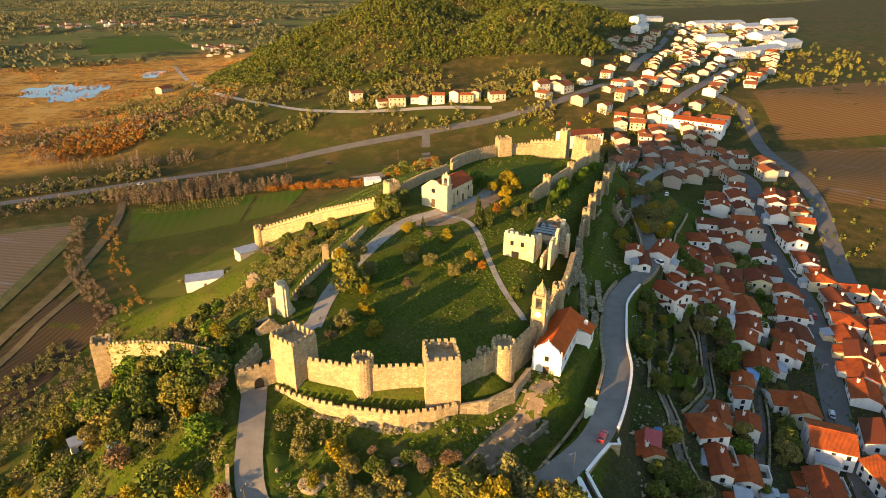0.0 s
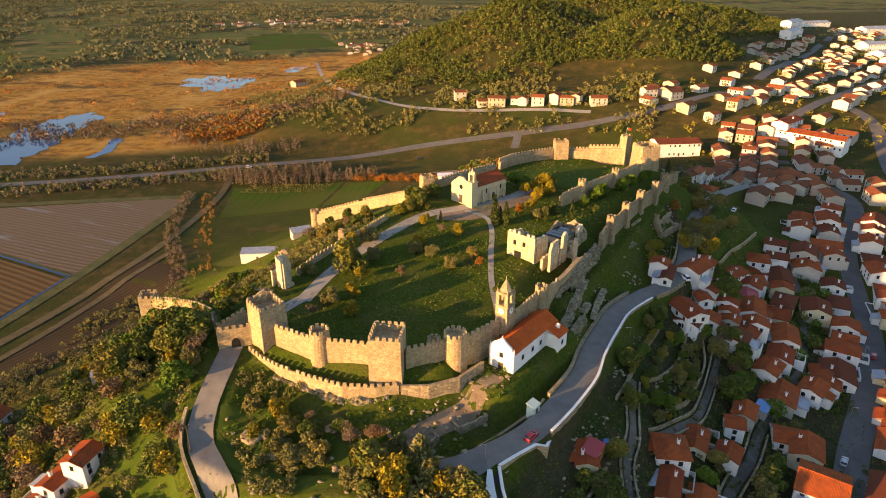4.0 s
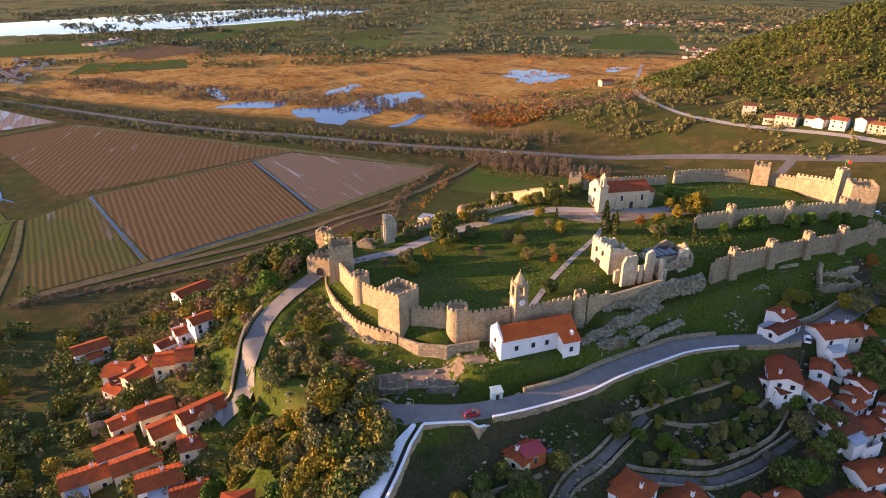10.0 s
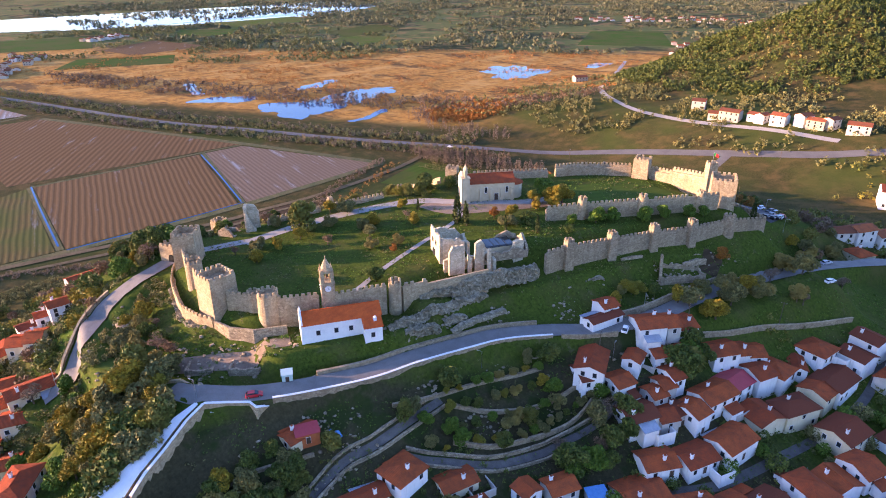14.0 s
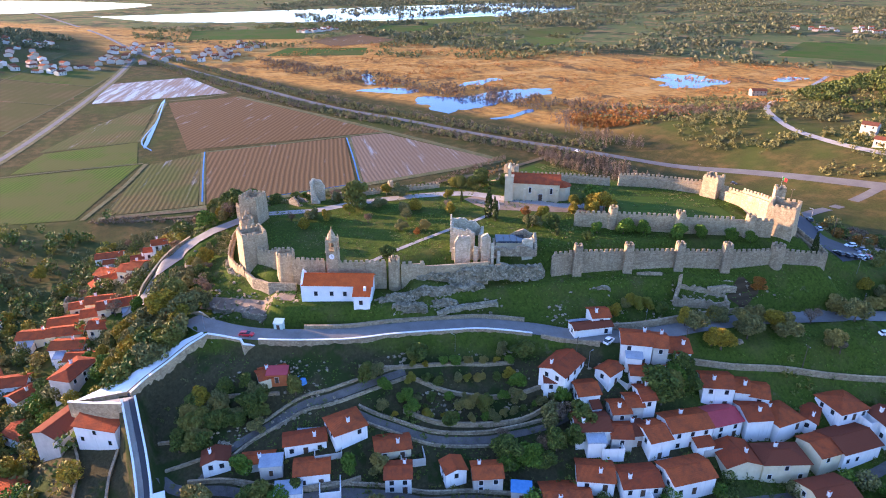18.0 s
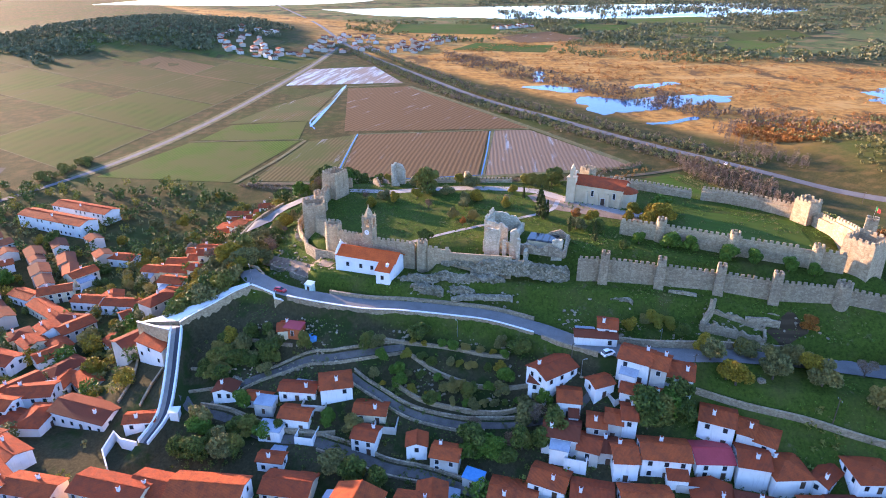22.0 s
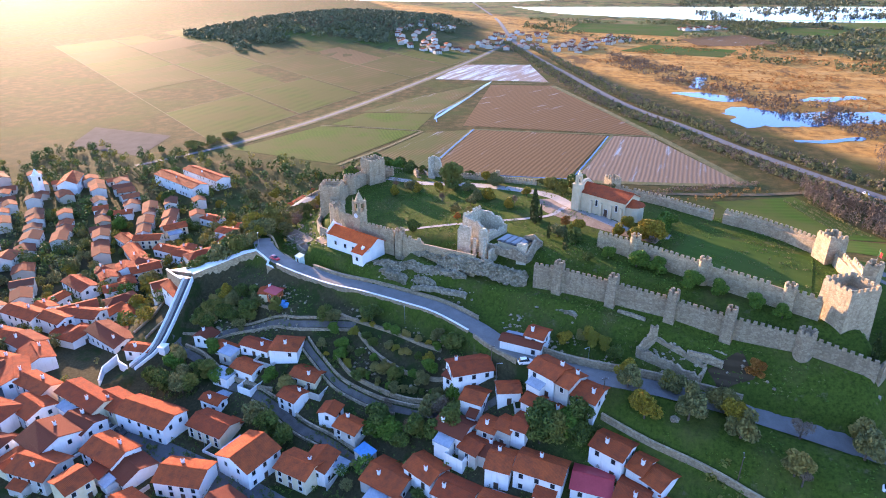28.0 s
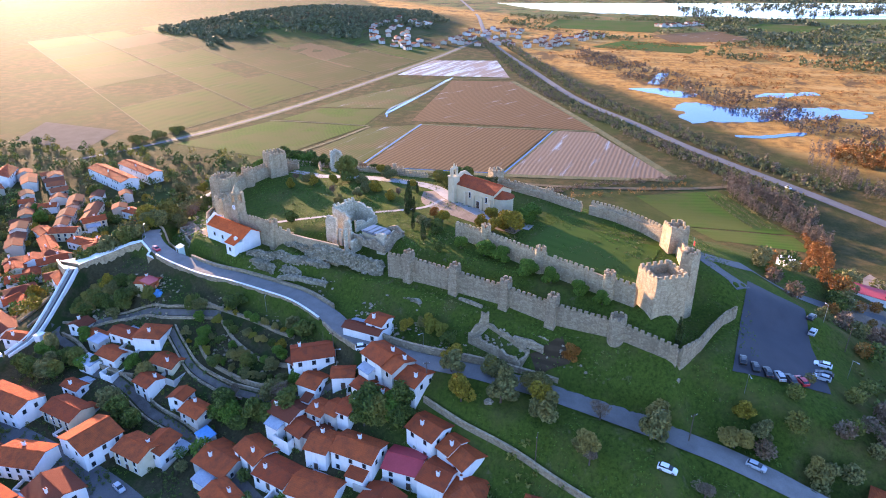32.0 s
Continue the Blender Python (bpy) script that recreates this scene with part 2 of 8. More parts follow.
DIRT = plain("bare_earth", (0.15, 0.105, 0.070), (0.27, 0.20, 0.14), 0.25, 0.95, 0.6, 0.1, 9)
LIME = plain("limewash", (0.70, 0.70, 0.69), (0.84, 0.83, 0.81), 0.35, 0.75, 0.15, 0.02, 9)


# ---- the lie of the land ----
OUTLINE = np.array([(-50, 125), (-31, 121), (-17, 119.5), (0, 118.5), (12, 123), (24, 135), (37, 152), (48, 186), (56, 206), (78, 268), (86, 289),
                    (72, 300), (50, 302), (26, 293), (4, 272), (-15, 238), (-22, 222), (-26, 200), (-35, 178), (-43, 155), (-48, 136)], float)
CASTLE_ROAD = [(-43.5, 121, 39.6), (-41.3, 109, 37.4), (-40, 101.5, 34.6), (-37.5, 95, 31.2), (-31.2, 89.2, 27.5), (-26.7, 85.2, 24.5), (-23.8, 81.5, 21.5), (-24, 74, 17.5)]
TOWN_ROAD = [(-36, 93, 30.5), (-16, 88, 29.5), (4, 90, 32.0), (25.5, 100.5, 34.6), (36.5, 113, 34.4), (46.3, 135.5, 34.2), (49.2, 150.6, 34.0), (53.3, 166.1, 33.8), (56.8, 177, 33.6), (64.5, 189.5, 33.3), (73, 200, 33.2),
             (80, 216, 33.4), (84, 240, 33.8), (88, 262, 32.6), (99, 297, 31.2), (112, 325, 28.5), (132, 358, 24.0)]


RAMP = [(29, 96, 33.2), (34, 86, 28.2), (40, 78, 25.4), (44, 78.5, 25.6), (68, 81, 12.4), (82, 75, 8.6)]


def smooth(a, b, v):
    t = np.clip((np.asarray(v, float) - a) / (b - a), 0, 1)
    return t * t * (3 - 2 * t)


def to_outline(x, y, poly):
    """Signed distance to a closed outline: minus inside."""
    best, inside = np.full(np.shape(x), 1e9), np.zeros(np.shape(x), bool)
    for (ax, ay), (bx, by) in zip(poly, np.roll(poly, -1, 0)):
        ux, uy = bx - ax, by - ay
        s = np.clip(((x - ax) * ux + (y - ay) * uy) / (ux * ux + uy * uy), 0, 1)
        best = np.minimum(best, np.hypot(x - ax - s * ux, y - ay - s * uy))
        inside ^= ((ay > y) != (by > y)) & (x < ux * (y - ay) / (uy + 1e-12) + ax)
    return np.where(inside, -best, best)


def to_line(x, y, line):
    """Distance to a path of (x, y, z), and the path's height there."""
    best, high = np.full(np.shape(x), 1e9), np.zeros(np.shape(x))
    for (ax, ay, az), (bx, by, bz) in zip(line, line[1:]):
        ux, uy = bx - ax, by - ay
        s = np.clip(((x - ax) * ux + (y - ay) * uy) / (ux * ux + uy * uy), 0, 1)
        d = np.hypot(x - ax - s * ux, y - ay - s * uy)
        high, best = np.where(d < best, az + s * (bz - az), high), np.minimum(best, d)
    return best, high


def below_road(x, y):
    """1 on the town's side of the road, 0 on the castle's."""
    best, side = np.full(np.shape(x), 1e9), np.zeros(np.shape(x))
    for (ax, ay, _), (bx, by, _) in zip(TOWN_ROAD, TOWN_ROAD[1:]):
        ux, uy = bx - ax, by - ay
        s = np.clip(((x - ax) * ux + (y - ay) * uy) / (ux * ux + uy * uy), 0, 1)
        d = np.hypot(x - ax - s * ux, y - ay - s * uy)
        side, best = np.where(d < best, (x - ax) * uy - (y - ay) * ux > 0, side), np.minimum(best, d)
    return side


def ripple(x, y, size):
    return (np.sin(x / size + 1.3 * np.sin(y / size / 1.7)) * np.sin(y / size * 0.9 + 1.1 * np.sin(x / size / 1.4 + 2.0)))


def hills(x, y):
    """Height of the wooded hills behind the castle above the ground at their foot."""
    x, y = np.asarray(x, float), np.asarray(y, float)
    first = 66 * np.exp(-((x + 72) / 128) ** 2 - ((y - 792) / 122) ** 2)
    second = 40 * np.exp(-((x - 118) / 72) ** 2 - ((y - 745) / 90) ** 2)
    third = 62 * np.exp(-((x - 60) / 230) ** 2 - ((y - 1080) / 150) ** 2)
    return (first + second + third) * (1 + 0.10 * ripple(x, y, 46))


def land(x, y):
    """Height of the ground."""
    x, y = np.asarray(x, float), np.asarray(y, float)
    base = (7 - 2 * smooth(300, 420, y)) * smooth(25, 95, x) * (1 - smooth(900, 1500, x)) + (15 - 3 * smooth(340, 430, y)) * smooth(-140, 30, x) * smooth(235, 360, y)
    base = base + 22 * smooth(-330, -150, x) * smooth(425, 540, y) * (1 - 0.6 * smooth(1500, 2400, y))
    base = base + hills(x, y)
    base = base + 34 * np.exp(-((x + 1130) / 290) ** 2 - ((y + 310) / 240) ** 2)
    base = base + 16 * smooth(1300, 2600, np.hypot(x, y)) * (0.5 + 0.5 * ripple(x, y, 420)) * smooth(900, 2200, y - 0.25 * x)
    d = to_outline(x, y, OUTLINE)
    top = 42.0 + 8.0 * smooth(125, 225, y) - 8.0 * smooth(-4, 8, (x - 60) * 0.92 - (y - 230) * 0.39 + 6) * smooth(150, 190, y) - 7.0 * smooth(42, 58, x) * smooth(285, 292, y)
    o = np.maximum(d, 0)
    fall = np.interp(o, [0, 4, 25, 45, 62, 82, 104, 150], [1, 0.97, 0.76, 0.42, 0.20, 0.06, 0.0, 0.0])
    south = np.interp(o, [0, 4, 12, 24, 32, 45, 62, 82, 110], [1, 0.86, 0.76, 0.68, 0.42, 0.17, 0.06, 0.02, 0.0])
    front = np.interp(o, [0, 1.5, 6, 10, 25, 45, 62, 82, 104], [1, 0.97, 0.88, 0.84, 0.70, 0.40, 0.20, 0.06, 0.0])
    north = np.interp(o, [0, 2, 5, 12, 25, 45, 62, 82, 104, 150], [1, 0.96, 0.92, 0.86, 0.76, 0.58, 0.40, 0.20, 0.06, 0.0])
    w = smooth(195, 215, y) * (1 - smooth(-10, 10, x))
    fall = fall * (1 - w) + north * w
    w = (1 - smooth(116, 124, y)) * smooth(-46, -38, x)
    fall = fall * (1 - w) + front * w
    w = smooth(-20, 10, x * 0.92 - y * 0.39 + 29)
    fall = fall * (1 - w) + south * w
    z = base + (top - base) * fall
    z = z + ripple(x, y, 5.3) * 0.35 * smooth(3, 25, o) * fall + ripple(x, y, 23) * 3.0 * smooth(420, 560, y) * smooth(28, 60, base)
    # gardens that step down from the road to the main street
    r, h = to_line(x, y, TOWN_ROAD)
    under = h - np.interp(r, [0, 3.2, 5.8, 9, 13, 17, 21, 27, 32, 37, 43, 57], [0, 0, 4.6, 5.8, 8, 11, 13.5, 16, 18.5, 21, 23, 27])
    w = below_road(x, y) * smooth(-14, 4, x) * (1 - smooth(214, 232, y)) * (1 - smooth(50, 66, r)) * smooth(40, 62, y)
    z = z * (1 - w) + (np.maximum(under, base) + ripple(x, y, 6.1) * 0.5 * smooth(7, 14, r)) * w
    r, h = to_line(x, y, [(25.5, 127.5, 38.3), (36.0, 152.0, 38.8)])
    w = 1 - smooth(6.5, 10.5, r)
    z = z * (1 - w) + h * w
    for line, half, edge in ((CASTLE_ROAD, 4.0, 6.0), (TOWN_ROAD, 3.2, 2.2), (RAMP, 2.2, 2.0)):
        r, h = to_line(x, y, line)
        w = 1 - smooth(half, half + edge, r)
        z = z * (1 - w) + h * w
    return z


def ground_at(x, y):
    return float(land(np.array([x]), np.array([y]))[0])


# ---- building blocks ----
def empty(name, label, category, group="", at=(0, 0, 0), turn=0.0):
    ob = new(name)
    ob.matrix_world = pose(*at, 0, 0, turn)
    return tagged(ob, label, category, group)


def mesh_of(name, verts, faces, mats=(), face_mats=None, smooth_shade=False):
    me = bpy.data.meshes.new(name)
    me.from_pydata([tuple(v) for v in verts], [], [tuple(f) for f in faces])
    for m in mats:
        me.materials.append(m)
    if face_mats is not None:
        me.polygons.foreach_set("material_index", face_mats)
    if smooth_shade:
        me.polygons.foreach_set("use_smooth", [True] * len(me.polygons))
    me.update()
    return me


def put(name, me, parent=None, label="", at=None):
    """Links a mesh as one object under a thing or a part."""
    ob = new(name, me)
    if parent is not None:
        ob.parent = parent
    if at is not None:
        ob.matrix_basis = at
    if label:
        tagged(ob, label)
    return ob


class Shape:
    """Gathers boxes, prisms and rings into one mesh."""
    def __init__(self):
        self.v, self.f, self.k = [], [], []

    def add(self, verts, faces, k=0):
        n = len(self.v)
        self.v += [tuple(v) for v in verts]
        self.f += [tuple(n + i for i in f) for f in faces]
        self.k += [k] * len(faces)
        return self

    def box(self, x0, y0, z0, x1, y1, z1, k=0, taper=0.0):
        t = taper
        return self.add([(x0, y0, z0), (x1, y0, z0), (x1, y1, z0), (x0, y1, z0),
                         (x0 + t, y0 + t, z1), (x1 - t, y0 + t, z1), (x1 - t, y1 - t, z1), (x0 + t, y1 - t, z1)],
                        [(3, 2, 1, 0), (4, 5, 6, 7), (0, 1, 5, 4), (1, 2, 6, 5), (2, 3, 7, 6), (3, 0, 4, 7)], k)

    def beam(self, a, b, width, z0a, z1a, z0b=None, z1b=None, k=0):
        """An upright slab from a to b in plan, with its own foot and top at each end."""
        z0b, z1b = z0a if z0b is None else z0b, z1a if z1b is None else z1b
        d = Vector((b[0] - a[0], b[1] - a[1])).normalized()
        n = Vector((-d.y, d.x)) * width / 2
        c = [(a[0] + n.x, a[1] + n.y), (a[0] - n.x, a[1] - n.y), (b[0] - n.x, b[1] - n.y), (b[0] + n.x, b[1] + n.y)]
        lo, hi = (z0a, z0a, z0b, z0b), (z1a, z1a, z1b, z1b)
        return self.add([(*p, z) for p, z in zip(c, lo)] + [(*p, z) for p, z in zip(c, hi)],
                        [(3, 2, 1, 0), (4, 5, 6, 7), (0, 1, 5, 4), (1, 2, 6, 5), (2, 3, 7, 6), (3, 0, 4, 7)], k)

    def ring(self, x, y, r0, r1, z0, z1, n=20, cap=True, k=0):
        a = [math.tau * i / n for i in range(n)]
        lo = [(x + r0 * math.cos(t), y + r0 * math.sin(t), z0) for t in a]
        hi = [(x + r1 * math.cos(t), y + r1 * math.sin(t), z1) for t in a]
        f = [(i, (i + 1) % n, n + (i + 1) % n, n + i) for i in range(n)]
        if cap:
            f += [tuple(range(n, 2 * n)), tuple(reversed(range(n)))]
        return self.add(lo + hi, f, k)

    def ribbon(self, line, width, lows, highs, k=0):
        """A wall in one piece along a line in plan."""
        n, v = len(line), []
        a, b = offset([np.array(p[:2], float) for p in line], width / 2), offset([np.array(p[:2], float) for p in line], -width / 2)
        for p, q, lo, hi in zip(a, b, lows, highs):
            v += [(p[0], p[1], lo), (q[0], q[1], lo), (q[0], q[1], hi), (p[0], p[1], hi)]
        f = [(i * 4 + j, i * 4 + (j + 1) % 4, i * 4 + 4 + (j + 1) % 4, i * 4 + 4 + j) for i in range(n - 1) for j in range(4)]
        return self.add(v, f + [(3, 2, 1, 0), tuple(4 * n - 4 + j for j in range(4))], k)

    def annulus(self, x, y, r0, r1, z0, z1, n=22, k=0):
        v = [(x + r * math.cos(math.tau * i / n), y + r * math.sin(math.tau * i / n), z) for i in range(n) for r, z in ((r0, z0), (r1, z0), (r1, z1), (r0, z1))]
        return self.add(v, [(i * 4 + j, ((i + 1) % n) * 4 + j, ((i + 1) % n) * 4 + (j + 1) % 4, i * 4 + (j + 1) % 4) for i in range(n) for j in range(4)], k)

    def prism(self, poly, z0, z1, k=0):
        n = len(poly)
        return self.add([(*p, z0) for p in poly] + [(*p, z1) for p in poly],
                        [(i, (i + 1) % n, n + (i + 1) % n, n + i) for i in range(n)] + [tuple(range(n, 2 * n)), tuple(reversed(range(n)))], k)

    def mesh(self, name, *mats, soft=False):
        return mesh_of(name, self.v, self.f, mats, self.k if len(mats) > 1 else None, soft)


def patch(corners, step, lift, name, material):
    """A sheet over the land between four corners."""
    c = [np.array(p, float) for p in corners]
    nu = max(2, int(max(np.hypot(*(c[1] - c[0])), np.hypot(*(c[2] - c[3]))) / step) + 1)
    nv = max(2, int(max(np.hypot(*(c[3] - c[0])), np.hypot(*(c[2] - c[1]))) / step) + 1)
    u, v = np.meshgrid(np.linspace(0, 1, nu), np.linspace(0, 1, nv))
    u, v = u[..., None], v[..., None]
    p = (c[0] * (1 - u) * (1 - v) + c[1] * u * (1 - v) + c[2] * u * v + c[3] * (1 - u) * v).reshape(-1, 2)
    z = land(p[:, 0], p[:, 1]) + lift
    f = [(j * nu + i, j * nu + i + 1, (j + 1) * nu + i + 1, (j + 1) * nu + i) for j in range(nv - 1) for i in range(nu - 1)]
    a = c[1] - c[0]
    b = c[3] - c[0]
    if a[0] * b[1] - a[1] * b[0] < 0:
        f = [q[::-1] for q in f]
    return mesh_of(name, np.c_[p, z], f, (material,), smooth_shade=True)


def spline(points, step):
    """A smooth line through points, every step metres."""
    p = [np.array(q, float) for q in points]
    p = [2 * p[0] - p[1]] + p + [2 * p[-1] - p[-2]]
    out = []
    for a, b, c, d in zip(p, p[1:], p[2:], p[3:]):
        n = max(2, int(np.linalg.norm(c - b) / step))
        for i in range(n):
            t = i / n
            out.append(0.5 * (2 * b + (c - a) * t + (2 * a - 5 * b + 4 * c - d) * t * t + (3 * b - 3 * c + d - a) * t ** 3))
    return out + [p[-2]]


def offset(line, side):
    """The line moved sideways in plan (plus: to the left of its way)."""
    out = []
    for i, q in enumerate(line):
        d = line[min(i + 1, len(line) - 1)][:2] - line[max(i - 1, 0)][:2]
        d = d / (np.linalg.norm(d) + 1e-9)
        out.append(np.array([q[0] - d[1] * side, q[1] + d[0] * side, *q[2:]]))
    return out


def strip(name, line, half, lift, material, step=3.0, across=3):
    """A road over the land along a line in plan."""
    mid = spline([q[:2] for q in line], step)
    rows = [offset(mid, s) for s in np.linspace(half, -half, across)]
    v = [r[i] for i in range(len(mid)) for r in rows]
    z = land(np.array([q[0] for q in v]), np.array([q[1] for q in v])) + lift
    f = [(i * across + j, i * across + j + 1, (i + 1) * across + j + 1, (i + 1) * across + j) for i in range(len(mid) - 1) for j in range(across - 1)]
    return mesh_of(name, [(q[0], q[1], h) for q, h in zip(v, z)], [q for q in f], (material,), smooth_shade=True)


# ---- ground ----
def axis(lo, hi, fine, far):
    """Grid lines: fine between lo and hi, ever wider out to far."""
    mid = list(np.arange(lo, hi + fine / 2, fine))
    up, s = [mid[-1]], fine
    while up[-1] < far:
        s *= 1.13
        up.append(up[-1] + s)
    down, s = [mid[0]], fine
    while down[-1] > -far:
        s *= 1.13
        down.append(down[-1] - s)
    return np.array(down[:0:-1] + mid + up[1:])


gx, gy = axis(-120, 150, 1.5, 9000), axis(40, 330, 1.5, 9000)
gxx, gyy = np.meshgrid(gx, gy)
gz = land(gxx.ravel(), gyy.ravel())
nxg, nyg = len(gx), len(gy)
gf = [(j * nxg + i, j * nxg + i + 1, (j + 1) * nxg + i + 1, (j + 1) * nxg + i) for j in range(nyg - 1) for i in range(nxg - 1)]
ground = put("ground", mesh_of("ground", np.c_[gxx.ravel(), gyy.ravel(), gz], gf, (GROUND,), smooth_shade=True))
tagged(ground, "grassy castle hill, scrub slopes and wide river plain", "ground", kind="structure")

# fields on the plain
GRAVEL = plain("pale_gravel", (0.085, 0.072, 0.056), (0.13, 0.112, 0.09), 0.1, 0.98, 0.3, 0.03, 20, 0.02)
FURROW_A = row_material("pale_ploughed_soil", (0.112, 0.064, 0.027), (0.172, 0.104, 0.046), 166, 3.4, 0.05)
FURROW_B = row_material("wet_ploughed_soil", (0.130, 0.084, 0.048), (0.166, 0.112, 0.070), 172, 3.0, 0.28)
FURROW_C = row_material("brown_ploughed_soil", (0.110, 0.062, 0.026), (0.160, 0.094, 0.040), 150, 4.2, 0.08)
FURROW_D = row_material("stubble_rows", (0.085, 0.064, 0.022), (0.140, 0.106, 0.038), 168, 3.0, 0.08, (0.075, 0.085, 0.02))
GREENFIELD = row_material("winter_crop", (0.062, 0.095, 0.016), (0.098, 0.145, 0.022), 160, 2.6, 0.0, (0.11, 0.105, 0.032))
DARK_GROUND = row_material("dark_brown_ground", (0.055, 0.038, 0.022), (0.080, 0.055, 0.032), 75, 2.2, 0.0)
MEADOW = row_material("lush_meadow", (0.045, 0.086, 0.012), (0.056, 0.104, 0.014), 100, 5.0, 0.0, (0.080, 0.088, 0.022))
LAWN = row_material("mown_lawn", (0.045, 0.085, 0.012), (0.058, 0.104, 0.015), 60, 4.0, 0.0, (0.062, 0.088, 0.018))
FLOOD = row_material("flooded_field", (0.20, 0.16, 0.135), (0.20, 0.125, 0.08), 165, 5.0, 0.8)
OLIVE_FIELD = row_material("damp_fallow", (0.090, 0.072, 0.026), (0.108, 0.086, 0.032), 165, 9.0, 0.0, (0.078, 0.076, 0.022))
FALLOW = row_material("grassy_fallow", (0.060, 0.080, 0.016), (0.076, 0.098, 0.019), 172, 12.0, 0.0, (0.088, 0.084, 0.024))
TILLED = row_material("tilled_olive_soil", (0.115, 0.076, 0.034), (0.140, 0.094, 0.044), 168, 6.0, 0.0)


def field(label, corners, material, step=12.0, lift=0.14):
    ob = put("field", patch(corners, step, lift, "field", material))
    return tagged(ob, label, "field", "fields of the plain", "structure")


field("wet pale ploughed field with straight furrows", [(-313, 240), (-187, 213), (-199, 322), (-314, 271)], FURROW_B)
field("brown ploughed field with straight furrows", [(-308, 123), (-184, 113), (-188, 208), (-312, 235)], FURROW_A)
field("yellowish stubble field in rows", [(-288, 82), (-187, 56), (-184, 108), (-307, 119)], FURROW_D)
field("large bare brown field with wet streaks", [(-530, 103), (-321, 110), (-320, 272), (-538, 173)], FURROW_C)
field("green winter crop field", [(-205, -50), (-186, 42), (-292, 76), (-292, -12)], GREENFIELD)
field("green and brown fallow field", [(-300, -6), (-296, 74), (-362, 74), (-352, 8)], GREENFIELD)
field("brownish ploughed strip", [(-356, 4), (-436, 35), (-536, 94), (-364, 74)], FURROW_D)
field("flooded pale field with melting sheen", [(-679, 39), (-554, 29), (-565, 168), (-701, 133)], FLOOD)
field("brownish stubble field with puddles", [(-700, -5), (-690, -150), (-600, -130), (-590, 10)], FURROW_C)
u, v = np.array([-0.975, 0.22]), np.array([-0.64, -0.77])
random.seed(4)
for j in range(6):
    for i in range(6):
        o = np.array([-222.0, -78.0]) + i * 115.2 * u + j * 133.2 * v
        if o[0] < -960 and o[1] > -700 or (i < 1 and j == 1) or (j == 0 and i > 4):
            continue
        w = random.choice((0.97, 0.97, 0.6))
        kind, label = random.choice(((OLIVE_FIELD, "damp olive-brown fallow parcel"), (OLIVE_FIELD, "damp olive-brown fallow parcel"), (FALLOW, "grassy green fallow parcel"), (FALLOW, "grassy green fallow parcel"), (TILLED, "olive-brown tilled parcel")))
        field(label, [o, o + u * 114 * w, o + u * 114 * w + v * 132, o + v * 132], kind, 30)
field("lush green meadow below the wall", [(-128, 232), (-82, 205), (-66, 232), (-98, 258)], FALLOW)
field("lush green meadow with rows of young trees", [(-162, 296), (-182, 346), (-116, 374), (-111, 320)], MEADOW, 6)
field("lush green meadow beside the sheds", [(-109, 321), (-113, 372), (-84, 376), (-88, 330)], MEADOW, 6)
field("dark brown strip beside the fields", [(-156, 130), (-165, 234), (-130, 224), (-136, 140)], DARK_GROUND, 8)
field("bare brown earth beside the roadside ruin", [(77.5, 251.5), (82.5, 254), (80.5, 262), (74.5, 259.5)], DARK_GROUND, 1.5, 0.12)
FAR_FIELDS = ([(-1193, 160), (-1403, 183), (-1377, 442), (-1140, 380)], [(-886, 261), (-988, 317), (-940, 453), (-840, 413)], [(-1633, 765), (-1745, 1078), (-1446, 1037), (-1340, 752)],
              [(-1121, 857), (-1212, 1068), (-1061, 1029), (-984, 821)], [(-571, 1055), (-713, 1293), (-600, 1400), (-430, 1150)], [(-1092, 381), (-1201, 506), (-1032, 551), (-979, 399)],
              [(-900, 700), (-1010, 840), (-930, 900), (-820, 760)], [(-1250, 560), (-1400, 640), (-1330, 760), (-1190, 660)])
for corners, material, label in zip(FAR_FIELDS, (MEADOW, MEADOW, GREENFIELD, FALLOW, MEADOW, FURROW_C, GREENFIELD, MEADOW), ("green", "green", "pale green", "grassy", "green", "brown ploughed", "pale green", "green")):
    field(f"{label} field in the far country", corners, material, 40, 0.3)
field("brown field beside the town", [(209, 318), (300, 290), (420, 452), (228, 424)], FURROW_C, 14)
field("brown field behind the embankment", [(247, 448), (440, 470), (520, 640), (262, 536)], FURROW_C, 18)
field("pale gravel yard at the edge of town", [(-172, -108), (-232, -122), (-244, -206), (-186, -182)], GRAVEL, 20)
field("mown green lawn inside the citadel walls", [(15, 254), (38, 244), (56, 279), (29, 287)], LAWN, 3, 0.12)
field("lush green bank beside the castle road", [(-33, 92), (-37, 104), (-24, 108), (-12, 86)], LAWN, 2.5, 0.12)
field("lush green bank beside the castle road", [(-24, 107.5), (-4, 101), (2, 91), (-11.5, 86)], LAWN, 2.5, 0.12)
field("green orchard strip below the castle road", [(-58, 90), (-51, 98), (-32, 80), (-50, 79)], LAWN, 2.5, 0.12)
field("bare earth field under the outer wall", [(-8, 352), (60, 366), (40, 400), (-60, 388)], DIRT, 8)


